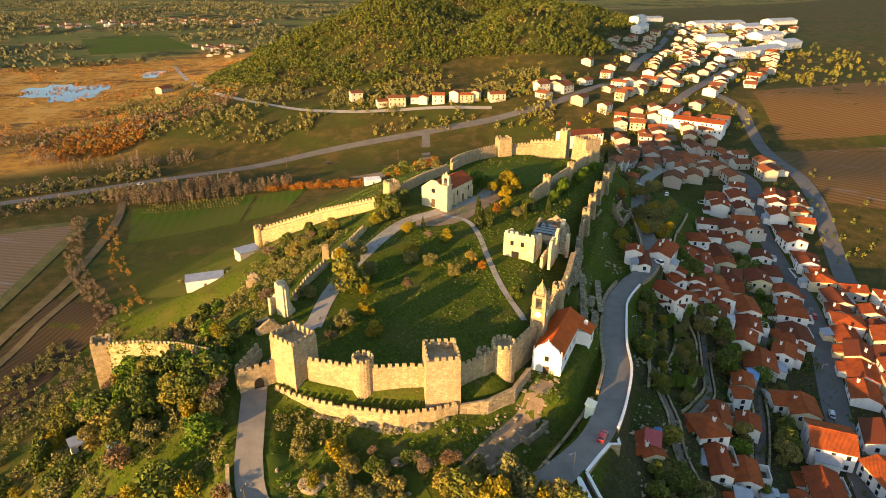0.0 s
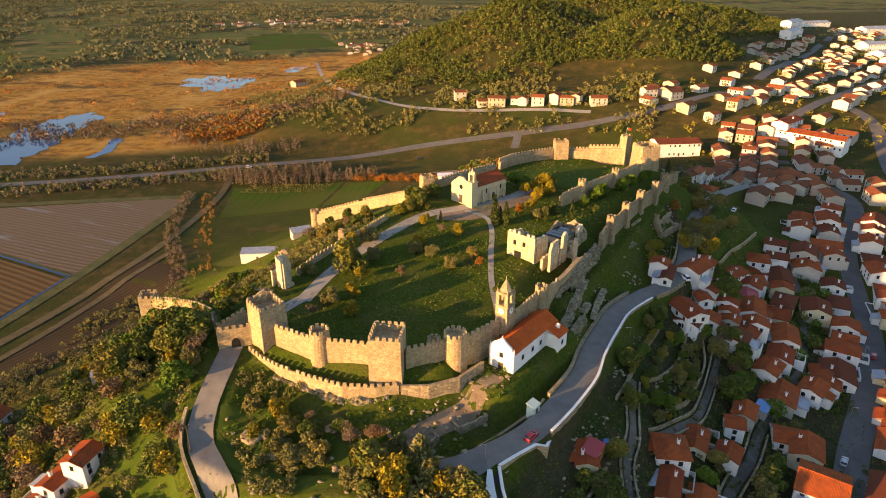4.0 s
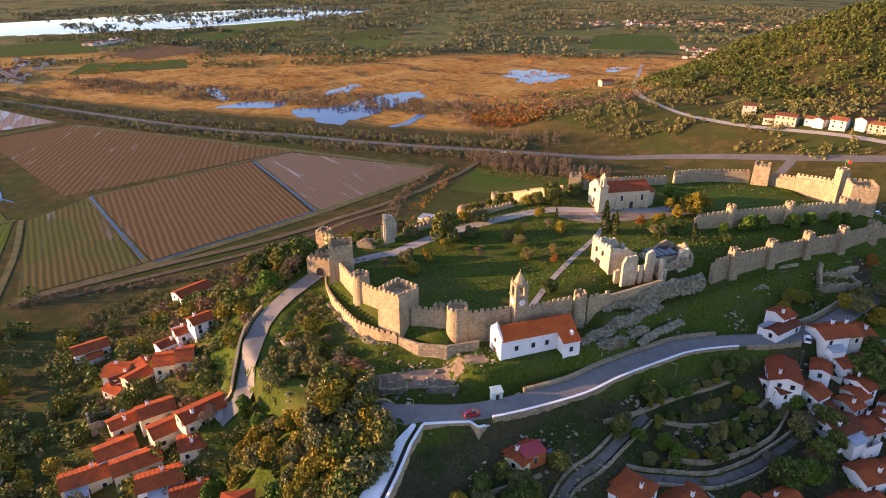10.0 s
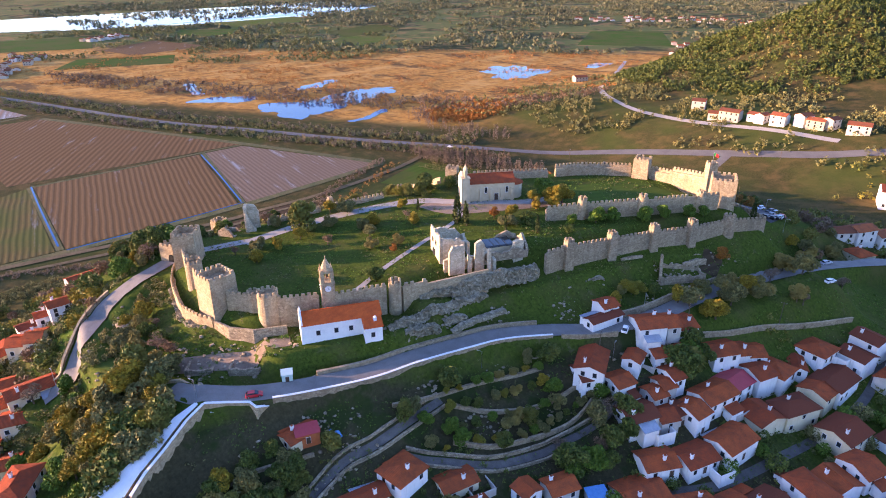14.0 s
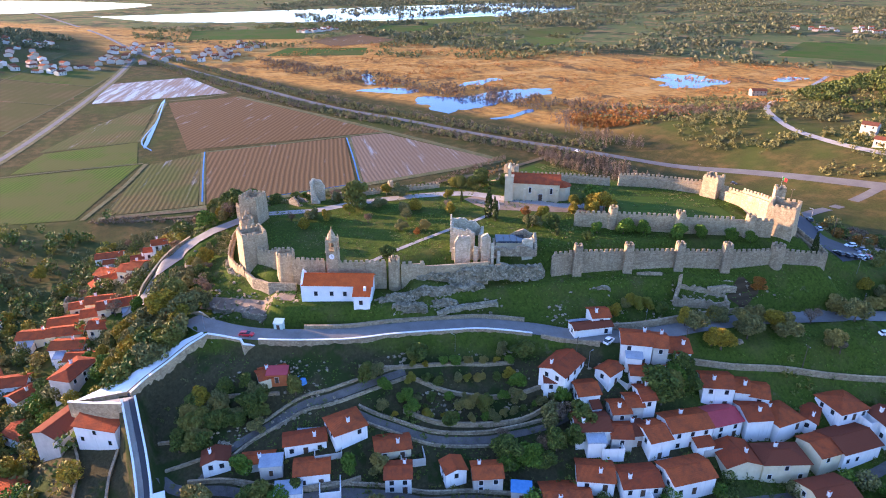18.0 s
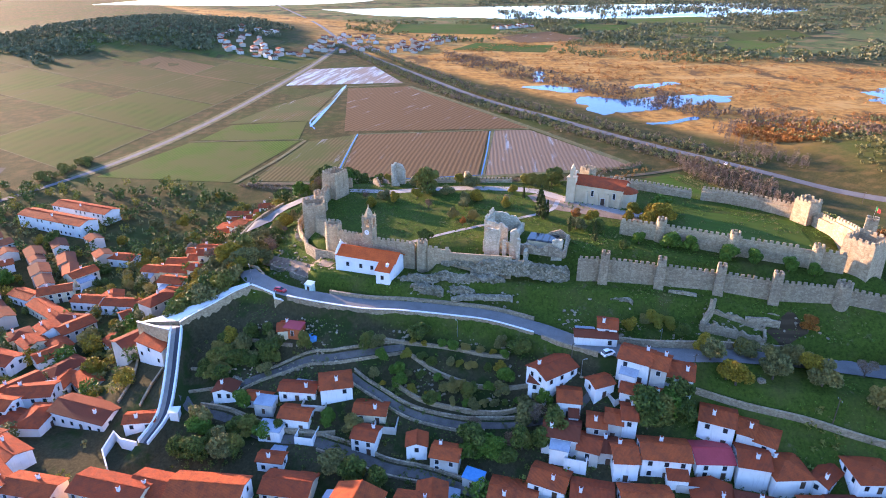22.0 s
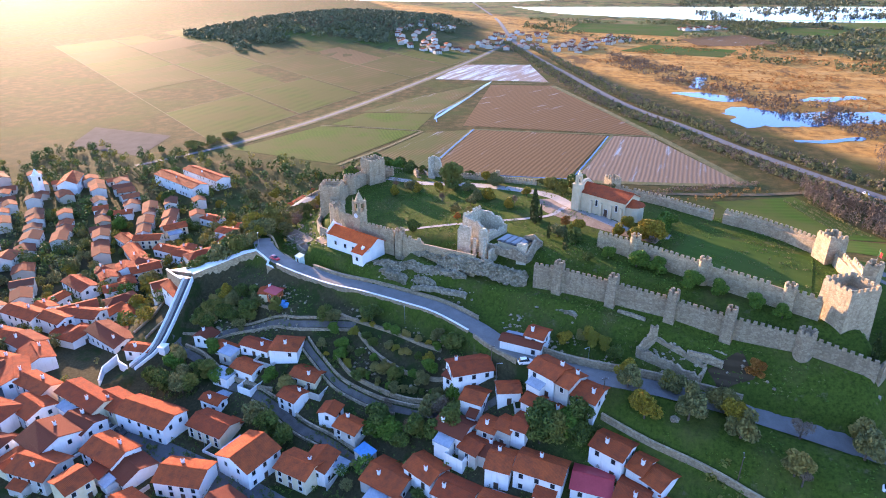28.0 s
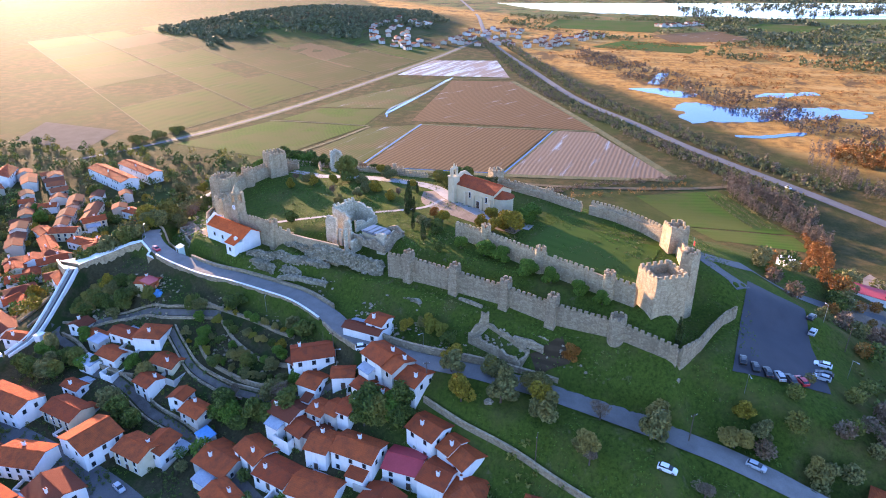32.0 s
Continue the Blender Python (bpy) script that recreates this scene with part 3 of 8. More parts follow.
def water(label, points, ragged=7.0):
    """A pond with an uneven shore through the given points."""
    rim = spline(points + [points[0]], 5.0)[:-1]
    shore = []
    for x, y in rim:
        w = noise.noise_vector(Vector((x * 0.05, y * 0.05, 1.0))) * ragged + noise.noise_vector(Vector((x * 0.16, y * 0.16, 5.0))) * ragged * 0.6
        shore.append((x + w.x, y + w.y))
    ob = put("water", mesh_of("water", [(x, y, ground_at(x, y) + 0.16) for x, y in shore], [tuple(range(len(shore)))], (WATER,)))
    if ob.data.polygons[0].normal.z < 0:
        ob.data.flip_normals()
    return tagged(ob, label, "pond", "marsh water", "structure")


water("long blue marsh pond with ragged reedy banks", [(-374, 351), (-442, 349), (-462, 372), (-440, 407), (-462, 455), (-453, 522), (-420, 508), (-402, 455), (-383, 407)], 12.0)
water("small blue marsh pond", [(-524, 306), (-530, 324), (-531, 350), (-508, 378), (-483, 356)])
water("far marsh pond among reeds", [(-461, 696), (-476, 740), (-455, 775), (-420, 770), (-399, 742), (-392, 667)], 20.0)
water("small pond at the hill's foot", [(-372, 830), (-392, 835), (-400, 875), (-378, 880)])
water("narrow marsh channel", [(-330, 385), (-338, 410), (-352, 440), (-346, 444), (-328, 412), (-322, 386)], 4.0)
water("narrow marsh channel", [(-560, 330), (-600, 338), (-640, 352), (-636, 360), (-590, 350), (-556, 340)], 5.0)
water("ragged marsh pool", [(-505, 430), (-530, 455), (-545, 500), (-530, 505), (-510, 470)], 8.0)
water("wide pale river", [(-2006, -53), (-1834, 360), (-1790, 800), (-2113, 1418), (-1800, 1500), (-1600, 1100), (-1560, 860), (-1560, 580), (-1700, 150)], 20.0)
water("far flooded paddies glinting by the river", [(-2300, -900), (-2250, -200), (-2700, 100), (-3200, -600)])
water("drain in the fields", [(-345, 78), (-352, 82), (-530, 100), (-532, 96)], 0.0)

EDGE = plain("rank_grass", (0.035, 0.055, 0.010), (0.13, 0.105, 0.035), 0.12, 0.95, 0.8, 0.3, 9)


def field_edge(label, line, half, material=EDGE):
    return tagged(put("field_edge", strip("field_edge", line, half, 0.2, material, 6.0)), label, "field edge", "field edges", "structure")


for line, half in (([(-314, 239), (-250, 225), (-186, 211)], 1.3), ([(-309, 121), (-250, 116), (-184, 110.5)], 1.8), ([(-318, 274), (-316, 240), (-312, 180), (-309, 121)], 1.6), ([(-198, 325), (-184, 212), (-180, 112), (-182, 54)], 3.0),
                   ([(-539, 175), (-430, 226), (-317, 276), (-198, 325)], 3.2), ([(-292, 80), (-240, 66), (-184, 46)], 1.5), ([(-294, 78), (-296, 30), (-294, -14)], 1.2), ([(-363, 76), (-440, 88), (-532, 100)], 2.2), ([(-540, 101), (-549, 140), (-562, 170)], 2.0)):
    field_edge("strip of rank grass along a field drain", line, half)
for j in range(7):
    o = np.array([-222.0, -78.0]) + j * 133.2 * v
    field_edge("low bank between two parcels", [o, o + u * 340, o + u * 690], 0.6)
for i in range(7):
    o = np.array([-222.0, -78.0]) + i * 115.2 * u
    field_edge("low bank between two parcels", [o, o + v * 400, o + v * 790], 0.5)
for line in ([(-182, 113), (-184, 160), (-188, 212)], [(-310, 122), (-260, 117), (-190, 111)], [(-311, 236), (-250, 224), (-190, 211)], [(-536, 99), (-440, 90), (-364, 77), (-330, 84)]):
    tagged(put("drain", strip("drain", line, 0.55, 0.26, WATER, 8.0)), "narrow water-filled field drain", "drain", "field drains", "structure")


# ---- roads, paths and the white ramp ----
def road(name, label, line, half, material, lift=0.10, step=3.0, across=3):
    return tagged(put(name, strip(name, line, half, lift, material, step, across)), label, "road", kind="structure")


HIGH_ROAD = [(-2600, -330), (-1600, -60), (-962, 80), (-580, 206), (-442, 257), (-361, 302), (-296, 335), (-245, 365), (-186, 403), (-116, 443), (-75, 458), (-5, 472), (57, 492), (98, 511), (145, 564), (175, 607), (253, 786), (364, 1030), (520, 1340)]
road("high_road", "long straight grey asphalt high road", HIGH_ROAD, 4.2, ASPHALT, 0.22, 12)
road("road", "steep grey road up to the castle gate", CASTLE_ROAD, 2.9, LANE, 0.45, 1.5, 7)
road("road", "grey road under the castle slope", [(19, 96.5)] + TOWN_ROAD[3:], 3.2, LANE, 0.24, 2, 5)
road("farm_track", "straight farm track between the fields", [(-1000, 75), (-727, 45), (-481, 7), (-350, -18), (-264, -41), (-205, -64), (-150, -95)], 2.3, ASPHALT, 0.26, 8)
tagged(put("verge", strip("verge", [(-1000, 75), (-727, 45), (-481, 7), (-350, -18), (-264, -41), (-205, -64)], 6.0, 0.2, EDGE, 8.0)), "rank grass verge of the farm track", "verge", kind="structure")
road("farm_track", "grassy farm track along the field edge", [(-199, 371), (-183, 330), (-173, 283), (-167.5, 236), (-166.5, 202), (-168.5, 162), (-175, 117), (-182, 60)], 2.2, TRACK, 0.3, 5)
road("farm_track", "lower grassy farm track", [(-158, 252), (-157.5, 200), (-159, 155), (-166, 108), (-172, 70)], 1.6, TRACK, 0.3, 5)
road("main_street", "long paved main street of the town", [(80, -40), (96, 43), (99, 60), (102, 84), (110, 117), (119, 148), (136, 188), (151, 230), (160, 290), (178, 345), (172, 390), (165, 430), (178, 490), (205, 530), (248, 593), (304, 683), (391, 849)], 4.0, ASPHALT, 0.14, 3)
road("bypass", "broad pale road along the fields", [(176, 240), (190, 280), (203, 320), (215, 375), (227, 432), (233, 470), (236, 500), (224, 540)], 4.5, ASPHALT, 0.2, 5)
road("lane", "narrow lane with low stone walls", [(61, 150), (60.5, 139), (60.5, 129), (59, 120), (61, 108), (64, 97), (70, 88)], 0.9, GARDEN_LANE, 0.10, 2)
road("lane", "narrow curving lane below the gardens", [(62, 84), (67, 88), (72, 99), (80, 111), (84, 126), (93, 144), (98, 157), (110, 180), (120, 200), (131, 250), (129, 286)], 1.3, GARDEN_LANE, 0.10, 2)
road("lane", "narrow stepped lane between gardens", [(66, 134), (72, 141), (79, 150), (83, 161), (86, 171), (89, 183), (88, 196), (82, 203)], 0.9, GARDEN_LANE, 0.10, 2)
road("hill_track", "pale track round the foot of the hill", [(40, 505), (0, 508), (-45, 510), (-88, 518), (-135, 536), (-190, 583), (-260, 690), (-384, 925)], 2.6, PAVING, 0.2, 6)
road("road", "street behind the castle to the high road", [(45, 309), (34, 301), (26, 302), (12, 330), (0, 380), (-10, 420), (-12, 468)], 3.0, ASPHALT, 0.16, 3)
tagged(put("car_park", patch([(36, 312), (80, 300.5), (78, 324), (43, 326.5)], 3, 0.18, "car_park", ASPHALT_BLUE)), "car park of dark bluish asphalt", "car park", kind="structure")
road("castle_path", "pale stone path across the castle lawn", [(-34, 144), (-32, 160), (-26, 179), (-14, 203), (-2, 213), (12, 226), (18, 234), (22, 246)], 2.3, PAVING, 0.10, 2)
road("castle_path", "narrow stone path on the castle lawn", [(23, 148), (18, 165), (15, 181), (12.7, 196), (9, 206), (0, 211)], 0.9, PAVING, 0.10, 2)
road("church_square", "pale gravel square round the church", [(-9, 206), (2, 208), (10, 217), (18, 230), (24, 243)], 5.0, DIRT, 0.07, 3, 5)
road("dig_ground", "bare excavated ground strewn with stones", [(5, 101), (12, 109), (20, 117), (26, 127)], 2.4, DIRT, 0.09, 2, 5)
road("castle_path", "pale gravel wall walk path", [(-44, 122), (-40, 131), (-37, 140), (-34, 146)], 2.0, PAVING, 0.10, 2)


def coped_wall(label, line, thick, high, deep, wall_material, cap_material, name="retaining_wall"):
    """A garden or road wall with a coping."""
    body, cap = Shape(), Shape()
    body.ribbon(line, thick, [p[2] - deep for p in line], [p[2] + high for p in line])
    cap.ribbon(line, thick + 0.14, [p[2] + high for p in line], [p[2] + high + 0.16 for p in line])
    ob = put(name, body.mesh(name, wall_material))
    tagged(ob, label, "wall")
    put("coping", cap.mesh("coping", cap_material), ob)
    return ob


def lifted(points, step=2.5, over=0.0):
    return [np.array([q[0], q[1], ground_at(q[0], q[1]) + over]) for q in spline(points, step)]


road_edge = offset(spline(TOWN_ROAD, 2.5), -3.5)
coped_wall("long white parapet on a stone retaining wall", [q for q in road_edge if 112.5 < q[1] < 188 and q[0] > 36], 0.5, 0.8, 6.5, STONE_DARK, LIME)
coped_wall("stone retaining wall along the road", [q for q in road_edge if 189 < q[1] < 205], 0.5, 0.6, 5.5, STONE_DARK, STONE_DARK)
coped_wall("low stone kerb wall under the castle slope", [q for q in offset(spline(TOWN_ROAD, 2.5), 3.7) if 126 < q[1] < 190 and q[0] > 30], 0.7, 1.1, 1.5, STONE_DARK, STONE_DARK)
coped_wall("stone retaining wall above the road", [q for q in offset(spline(TOWN_ROAD, 2.5), 3.9) if 200 < q[1] < 262], 0.6, 2.0, 1.0, STONE_DARK, STONE_DARK)
coped_wall("white parapet above the terrace", [np.array(q) for q in [(30.9, 100.4, 33.9), (34.4, 104.8, 33.9), (37.8, 108.9, 33.8), (40.2, 109.4, 33.4), (40.6, 112.4, 32.6)]], 0.6, 0.7, 6.5, STONE, LIME)
coped_wall("stone wall beside the castle road", [q for q in offset(spline(CASTLE_ROAD, 2.5), -4.2) if q[1] < 103], 0.6, 1.1, 1.0, STONE_DARK, STONE)
coped_wall("stone garden wall along the meadow", lifted([(91, 226), (96, 236), (102, 250), (109, 263), (118, 280)], 2.5), 0.5, 1.5, 1.0, STONE_DARK, STONE)
coped_wall("stone wall of a garden terrace", lifted([(70, 146), (76, 153), (80, 163), (84, 175), (84, 186)], 2.5), 0.5, 1.2, 1.6, STONE_DARK, STONE_DARK)
coped_wall("dry-stone terrace wall", lifted([(64, 152), (70, 160), (76, 172), (79, 184)], 2.5), 0.6, 0.9, 2.4, STONE_DARK, STONE_DARK)
coped_wall("dry-stone terrace wall", lifted([(56, 138), (60, 150), (64, 164), (70, 180)], 2.5), 0.6, 0.8, 2.4, STONE_DARK, STONE_DARK)
coped_wall("stone retaining wall under the terrace", lifted([(47, 92), (48, 100), (51, 108), (54, 116)], 2.5), 0.6, 0.6, 3.0, STONE_DARK, STONE_DARK)
coped_wall("rubble wall above the lane", lifted([(66, 90), (70, 100), (76, 110), (81, 120), (82, 130)], 2.5), 0.5, 1.1, 2.0, STONE_DARK, STONE_DARK)
coped_wall("stone wall below the dig", lifted([(14, 96), (24, 108), (33, 120), (38, 127)], 2.5), 0.6, 0.6, 1.2, STONE, STONE)

for run, side, tall in (([(61, 150), (60.5, 139), (60.5, 129), (59, 120), (61, 108), (64, 97)], 1.7, 0.9), ([(61, 150), (60.5, 139), (60.5, 129), (59, 120), (61, 108)], -1.7, 0.7),
                        ([(72, 99), (80, 111), (84, 126), (93, 144), (98, 157), (108, 177)], 2.1, 1.2), ([(84, 126), (93, 144), (98, 157)], -2.1, 0.9),
                        ([(66, 134), (72, 141), (79, 150), (83, 161), (86, 171), (89, 183)], 1.6, 1.1), ([(66, 134), (72, 141), (79, 150), (83, 161), (86, 171)], -1.6, 0.8)):
    edge = [(q[0], q[1]) for q in offset(spline(run, 3.0), side)]
    coped_wall("rubble wall along a garden lane", lifted(edge, 2.5), 0.4, tall * 0.75, 1.2, RUBBLE, RUBBLE)
coped_wall("stone wall of the allotments beside the ramp", lifted([(52, 84), (54, 90), (53, 97)], 2.5), 0.5, 0.6, 2.0, STONE_DARK, STONE_DARK)
coped_wall("stone wall of the allotments beside the ramp", lifted([(60, 85), (61, 91), (62, 97)], 2.5), 0.5, 0.6, 2.4, STONE_DARK, STONE_DARK)
coped_wall("stone wall of a terrace below the ramp", lifted([(48, 74), (54, 72), (62, 71)], 2.5), 0.5, 0.7, 1.6, STONE_DARK, STONE_DARK)
coped_wall("stone wall of a terrace below the ramp", lifted([(36, 62), (46, 64), (58, 63)], 2.5), 0.5, 0.7, 1.6, STONE_DARK, STONE_DARK)

# the white ramp with its two parapets and the stairs between them
ramp = empty("ramp", "white concrete ramp with twin parapets and stairs", "ramp")
ramp_line = spline([(43.4, 78.6, 26.6), (50, 79.2, 22.9), (60, 80.0, 17.4), (69, 79.8, 12.6), (77, 76.6, 9.9)], 2.0)
for side, width in ((1.6, 0.5), (-1.6, 0.5)):
    row = offset(ramp_line, side)
    put("parapet", Shape().ribbon(row, width, [p[2] - 1.6 for p in row], [p[2] + 0.9 for p in row]).mesh("parapet", LIME), ramp)
s = Shape()
for a, b in zip(offset(ramp_line, -0.7), offset(ramp_line, -0.7)[1:]):
    for i in range(8):
        p, q = a + (b - a) * i / 8, a + (b - a) * (i + 1) / 8
        s.beam(p, q, 1.3, q[2] - 2, q[2] + 0.1)
put("stairs", s.mesh("stairs", PAVING), ramp)
row = offset(ramp_line, 0.7)
s = Shape().ribbon(row, 1.5, [p[2] - 2 for p in row], [p[2] + 0.12 for p in row])
put("runway", s.mesh("runway", ASPHALT_BLUE), ramp)
rim = [np.array(p) for p in ((30.9, 100.3, 34.1), (32.5, 95.4, 32.8), (35.6, 88.9, 30.3), (38.0, 83.2, 28.3), (41.0, 79.0, 26.9))]
inner = offset(rim, -1.5)
outer = [inner[0] + np.array((-0.9, -0.6, 0.1)), inner[1] + np.array((-2.0, -1.2, 0.1)), inner[2] + np.array((-2.3, -2.0, 0.0)), np.array((33.9, 75.6, 27.0)), np.array((35.3, 64.4, 24.6))]
v = [tuple(p) for p in outer + inner] + [(p[0], p[1], p[2] - 4.5) for p in outer + inner]
f = [(i, 5 + i, 6 + i, 1 + i) for i in range(4)] + [(i, i + 1, i + 11, i + 10) for i in range(4)] + [(i + 6, i + 5, i + 15, i + 16) for i in range(4)] + [(4, 9, 19, 14), (5, 0, 10, 15)]
put("landing", Shape().add(v, f[:4]).add(v, f[4:], 1).mesh("landing", LIME, STONE), ramp)
put("panel", Shape().box(-4.2, -0.46, 0, 4.2, -0.3, 1.5).mesh("panel", LIME), ramp, "white panel on the terrace wall", pose(34.6, 104.6, 30.9, 0, 0, 50.6))
put("channel", Shape().ribbon(offset(rim, -0.8), 1.5, [p[2] - 4 for p in rim], [p[2] - 0.7 for p in rim]).mesh("channel", ASPHALT_BLUE), ramp, "dark stair channel beside the landing")
put("parapet", Shape().ribbon(rim, 0.5, [p[2] - 4.5 for p in rim], [p[2] + 0.35 for p in rim]).mesh("parapet", STONE), ramp)
put("coping", Shape().ribbon(rim, 0.66, [p[2] + 0.35 for p in rim], [p[2] + 0.55 for p in rim]).mesh("coping", LIME), ramp)
v = [(42.2, 80.0, 26.5), (35.3, 63.7, 23.6), (44.0, 75.2, 26.2), (45.2, 77.2, 26.2)]
put("forecourt", Shape().add(v + [(x, y, z - 4) for x, y, z in v], [(0, 1, 2, 3), (1, 0, 4, 5), (2, 1, 5, 6), (3, 2, 6, 7), (0, 3, 7, 4)]).mesh("forecourt", PAVING), ramp)
row = [np.array(p) for p in ((35.0, 63.4, 24.4), (40.0, 69.6, 25.6), (44.2, 75.0, 26.9), (45.2, 77.0, 26.9))]
put("parapet", Shape().ribbon(row, 0.5, [p[2] - 4.5 for p in row], [p[2] + 0.3 for p in row]).mesh("parapet", STONE), ramp)
put("coping", Shape().ribbon(row, 0.7, [p[2] + 0.3 for p in row], [p[2] + 0.5 for p in row]).mesh("coping", LIME), ramp)
put("kiosk", Shape().box(67.6, 82.2, 10, 70.2, 84.6, 14.4).box(67.4, 82.0, 14.4, 70.4, 84.8, 14.6).mesh("kiosk", LIME), ramp, "small white kiosk at the ramp's foot")
row = [np.array(p) for p in ((77.4, 75.0, 9.6), (75.0, 69.8, 9.2), (71.6, 66.8, 9.2), (78.2, 66.0, 8.4), (84.6, 69.6, 8.2))]
put("parapet", Shape().ribbon(row, 0.4, [p[2] - 3 for p in row], [p[2] + 1.3 for p in row]).mesh("parapet", LIME), ramp)


# ---- the castle ----
MERLONS = {}


def merlon(ob, material, p, q, z, high, thick):
    """One tooth of a parapet, from p to q in plan."""
    if material.name not in MERLONS:
        b = Shape().box(-0.5, -0.5, 0, 0.5, 0.5, 0.9).add([(-0.5, -0.5, 0.9), (0.5, -0.5, 0.9), (0.5, 0.5, 0.9), (-0.5, 0.5, 0.9), (-0.34, -0.3, 1.0), (0.36, -0.3, 1.0), (0.34, 0.3, 1.0), (-0.36, 0.3, 1.0)],
                                                        [(0, 1, 5, 4), (1, 2, 6, 5), (2, 3, 7, 6), (3, 0, 4, 7), (4, 5, 6, 7)])
        MERLONS[material.name] = b.mesh("merlon", material)
    dx, dy = q[0] - p[0], q[1] - p[1]
    m = pose((p[0] + q[0]) / 2, (p[1] + q[1]) / 2, z - 0.04, 0, 0, math.degrees(math.atan2(dy, dx)))
    put("merlon", MERLONS[material.name], ob, at=m @ Matrix.Diagonal((math.hypot(dx, dy), thick, high, 1)))


def crenels(ob, material, a, b, za, zb, thick=0.5, wide=0.95, gap=0.7, high=0.95):
    """A parapet's teeth from a to b."""
    n = max(1, round(math.dist(a[:2], b[:2]) / (wide + gap)))
    for i in range(n):
        t0, t1 = (i + 0.21) / n, (i + 0.79) / n
        if random.random() < 0.03:
            continue
        p, q = [tuple(a[j] + (b[j] - a[j]) * t for j in (0, 1)) for t in (t0, t1)]
        merlon(ob, material, p, q, za + (zb - za) * (t0 + t1) / 2, high * random.uniform(0.86, 1.06), thick)


def curtain(label, points, thick=1.7, out=-1, material=STONE, teeth=True, parapet=0.9, foot=2.0):
    """A curtain wall through points (x, y, top of the wall walk)."""
    ob = empty("curtain_wall", label, "castle wall", "castle walls")
    body, rail = Shape(), Shape()
    line = [np.array(p, float) for p in points]
    edge = offset(line, out * (thick / 2 - 0.25))
    fine = []
    for a, b in zip(line, line[1:]):
        n = max(1, int(math.dist(a[:2], b[:2]) / 4))
        fine += [a + (b - a) * i / n for i in range(n)]
    fine.append(line[-1])
    body.ribbon(fine, thick, [ground_at(*p[:2]) - foot for p in fine], [p[2] for p in fine])
    rail.ribbon(edge, 0.5, [p[2] for p in edge], [p[2] + parapet for p in edge])
    for a, b in zip(edge, edge[1:]):
        if teeth:
            crenels(ob, material, a, b, a[2] + parapet, b[2] + parapet)
    put("wall_body", body.mesh("wall_body", material), ob)
    if parapet:
        put("parapet", rail.mesh("parapet", material), ob)
    return ob


def square_tower(label, x, y, w, d, turn, top, material=STONE, wall=1.0, deck=1.6, taper=0.25, foot=2.5, name="castle_tower", bottom=None):
    """A hollow-topped square tower; top is the height under its teeth."""
    z0 = (min(ground_at(x + i, y + j) for i in (-w / 2, w / 2) for j in (-d / 2, d / 2)) - foot) if bottom is None else bottom
    ob = empty(name, label, "castle tower", "castle towers", (x, y, 0), turn)
    s = Shape().box(-w / 2, -d / 2, z0, w / 2, d / 2, top - deck, 0, taper)
    put("tower_body", s.mesh("tower_body", material), ob)
    t = taper
    a, b = w / 2 - t, d / 2 - t
    c = [(-a, -b), (a, -b), (a, b), (-a, b)]
    rim = Shape()
    for i, (p, q) in enumerate(zip(c, c[1:] + c[:1])):
        dx, dy = (q[0] - p[0]), (q[1] - p[1])
        ln = math.hypot(dx, dy)
        nx, ny = -dy / ln * 0.3, dx / ln * 0.3
        ex, ey = (dx / ln * 0.3, dy / ln * 0.3) if i % 2 else (0, 0)
        p2, q2 = (p[0] + nx + 2 * ex, p[1] + ny + 2 * ey), (q[0] + nx - 2 * ex, q[1] + ny - 2 * ey)
        rim.beam(p2, q2, 0.6, top - deck, top)
        crenels(ob, material, (p[0] + nx * 0.9, p[1] + ny * 0.9), (q[0] + nx * 0.9, q[1] + ny * 0.9), top, top)
    put("parapet", rim.mesh("parapet", material), ob)
    return ob


def round_tower(label, x, y, r, top, material=STONE, teeth=True, foot=2.5, flare=0.12, name="castle_turret"):
    z0 = min(ground_at(x + i, y + j) for i in (-r, r) for j in (-r, r)) - foot
    ob = empty(name, label, "castle tower", "castle towers", (x, y, 0))
    s = Shape().ring(0, 0, r * (1 + flare), r, z0, top - 0.9, 22)
    put("tower_body", s.mesh("tower_body", material, soft=False), ob)
    n = max(6, round(math.tau * r / 1.6))
    rim = Shape().annulus(0, 0, r - 0.5, r, top - 0.95, top)
    put("parapet", rim.mesh("parapet", material), ob)
    for i in range(n if teeth else 0):
        a0, a1 = math.tau * (i + 0.2) / n, math.tau * (i + 0.78) / n
        merlon(ob, material, ((r - 0.25) * math.cos(a0), (r - 0.25) * math.sin(a0)), ((r - 0.25) * math.cos(a1), (r - 0.25) * math.sin(a1)), top, 0.92, 0.48)
    return ob


ALONG = math.degrees(math.atan2(0.91, 0.42))
# west front
tower_a = square_tower("tall square stone tower beside the gate", -34.3, 124.6, 7.6, 8.6, 53, 52.4)
round_tower("round stone tower of the west front", -17.6, 119.8, 2.5, 49.2)
tower_c = square_tower("broad square stone tower with crenellated top", 0.3, 119.2, 8.2, 8.6, 8, 51.8)
round_tower("round stone tower near the clock tower", 15.2, 127.2, 2.9, 48.8)
round_tower("small round stone tower beside a larger one", 10.3, 125.2, 1.7, 47.6)
curtain("crenellated stone curtain wall of the west front", [(-30.5, 122, 46.8), (-19.5, 119.4, 46.6)], out=-1)
curtain("crenellated stone curtain wall of the west front", [(-15.4, 119.2, 46.6), (-9, 119.8, 46.6), (-3.6, 120, 46.6)], out=-1)
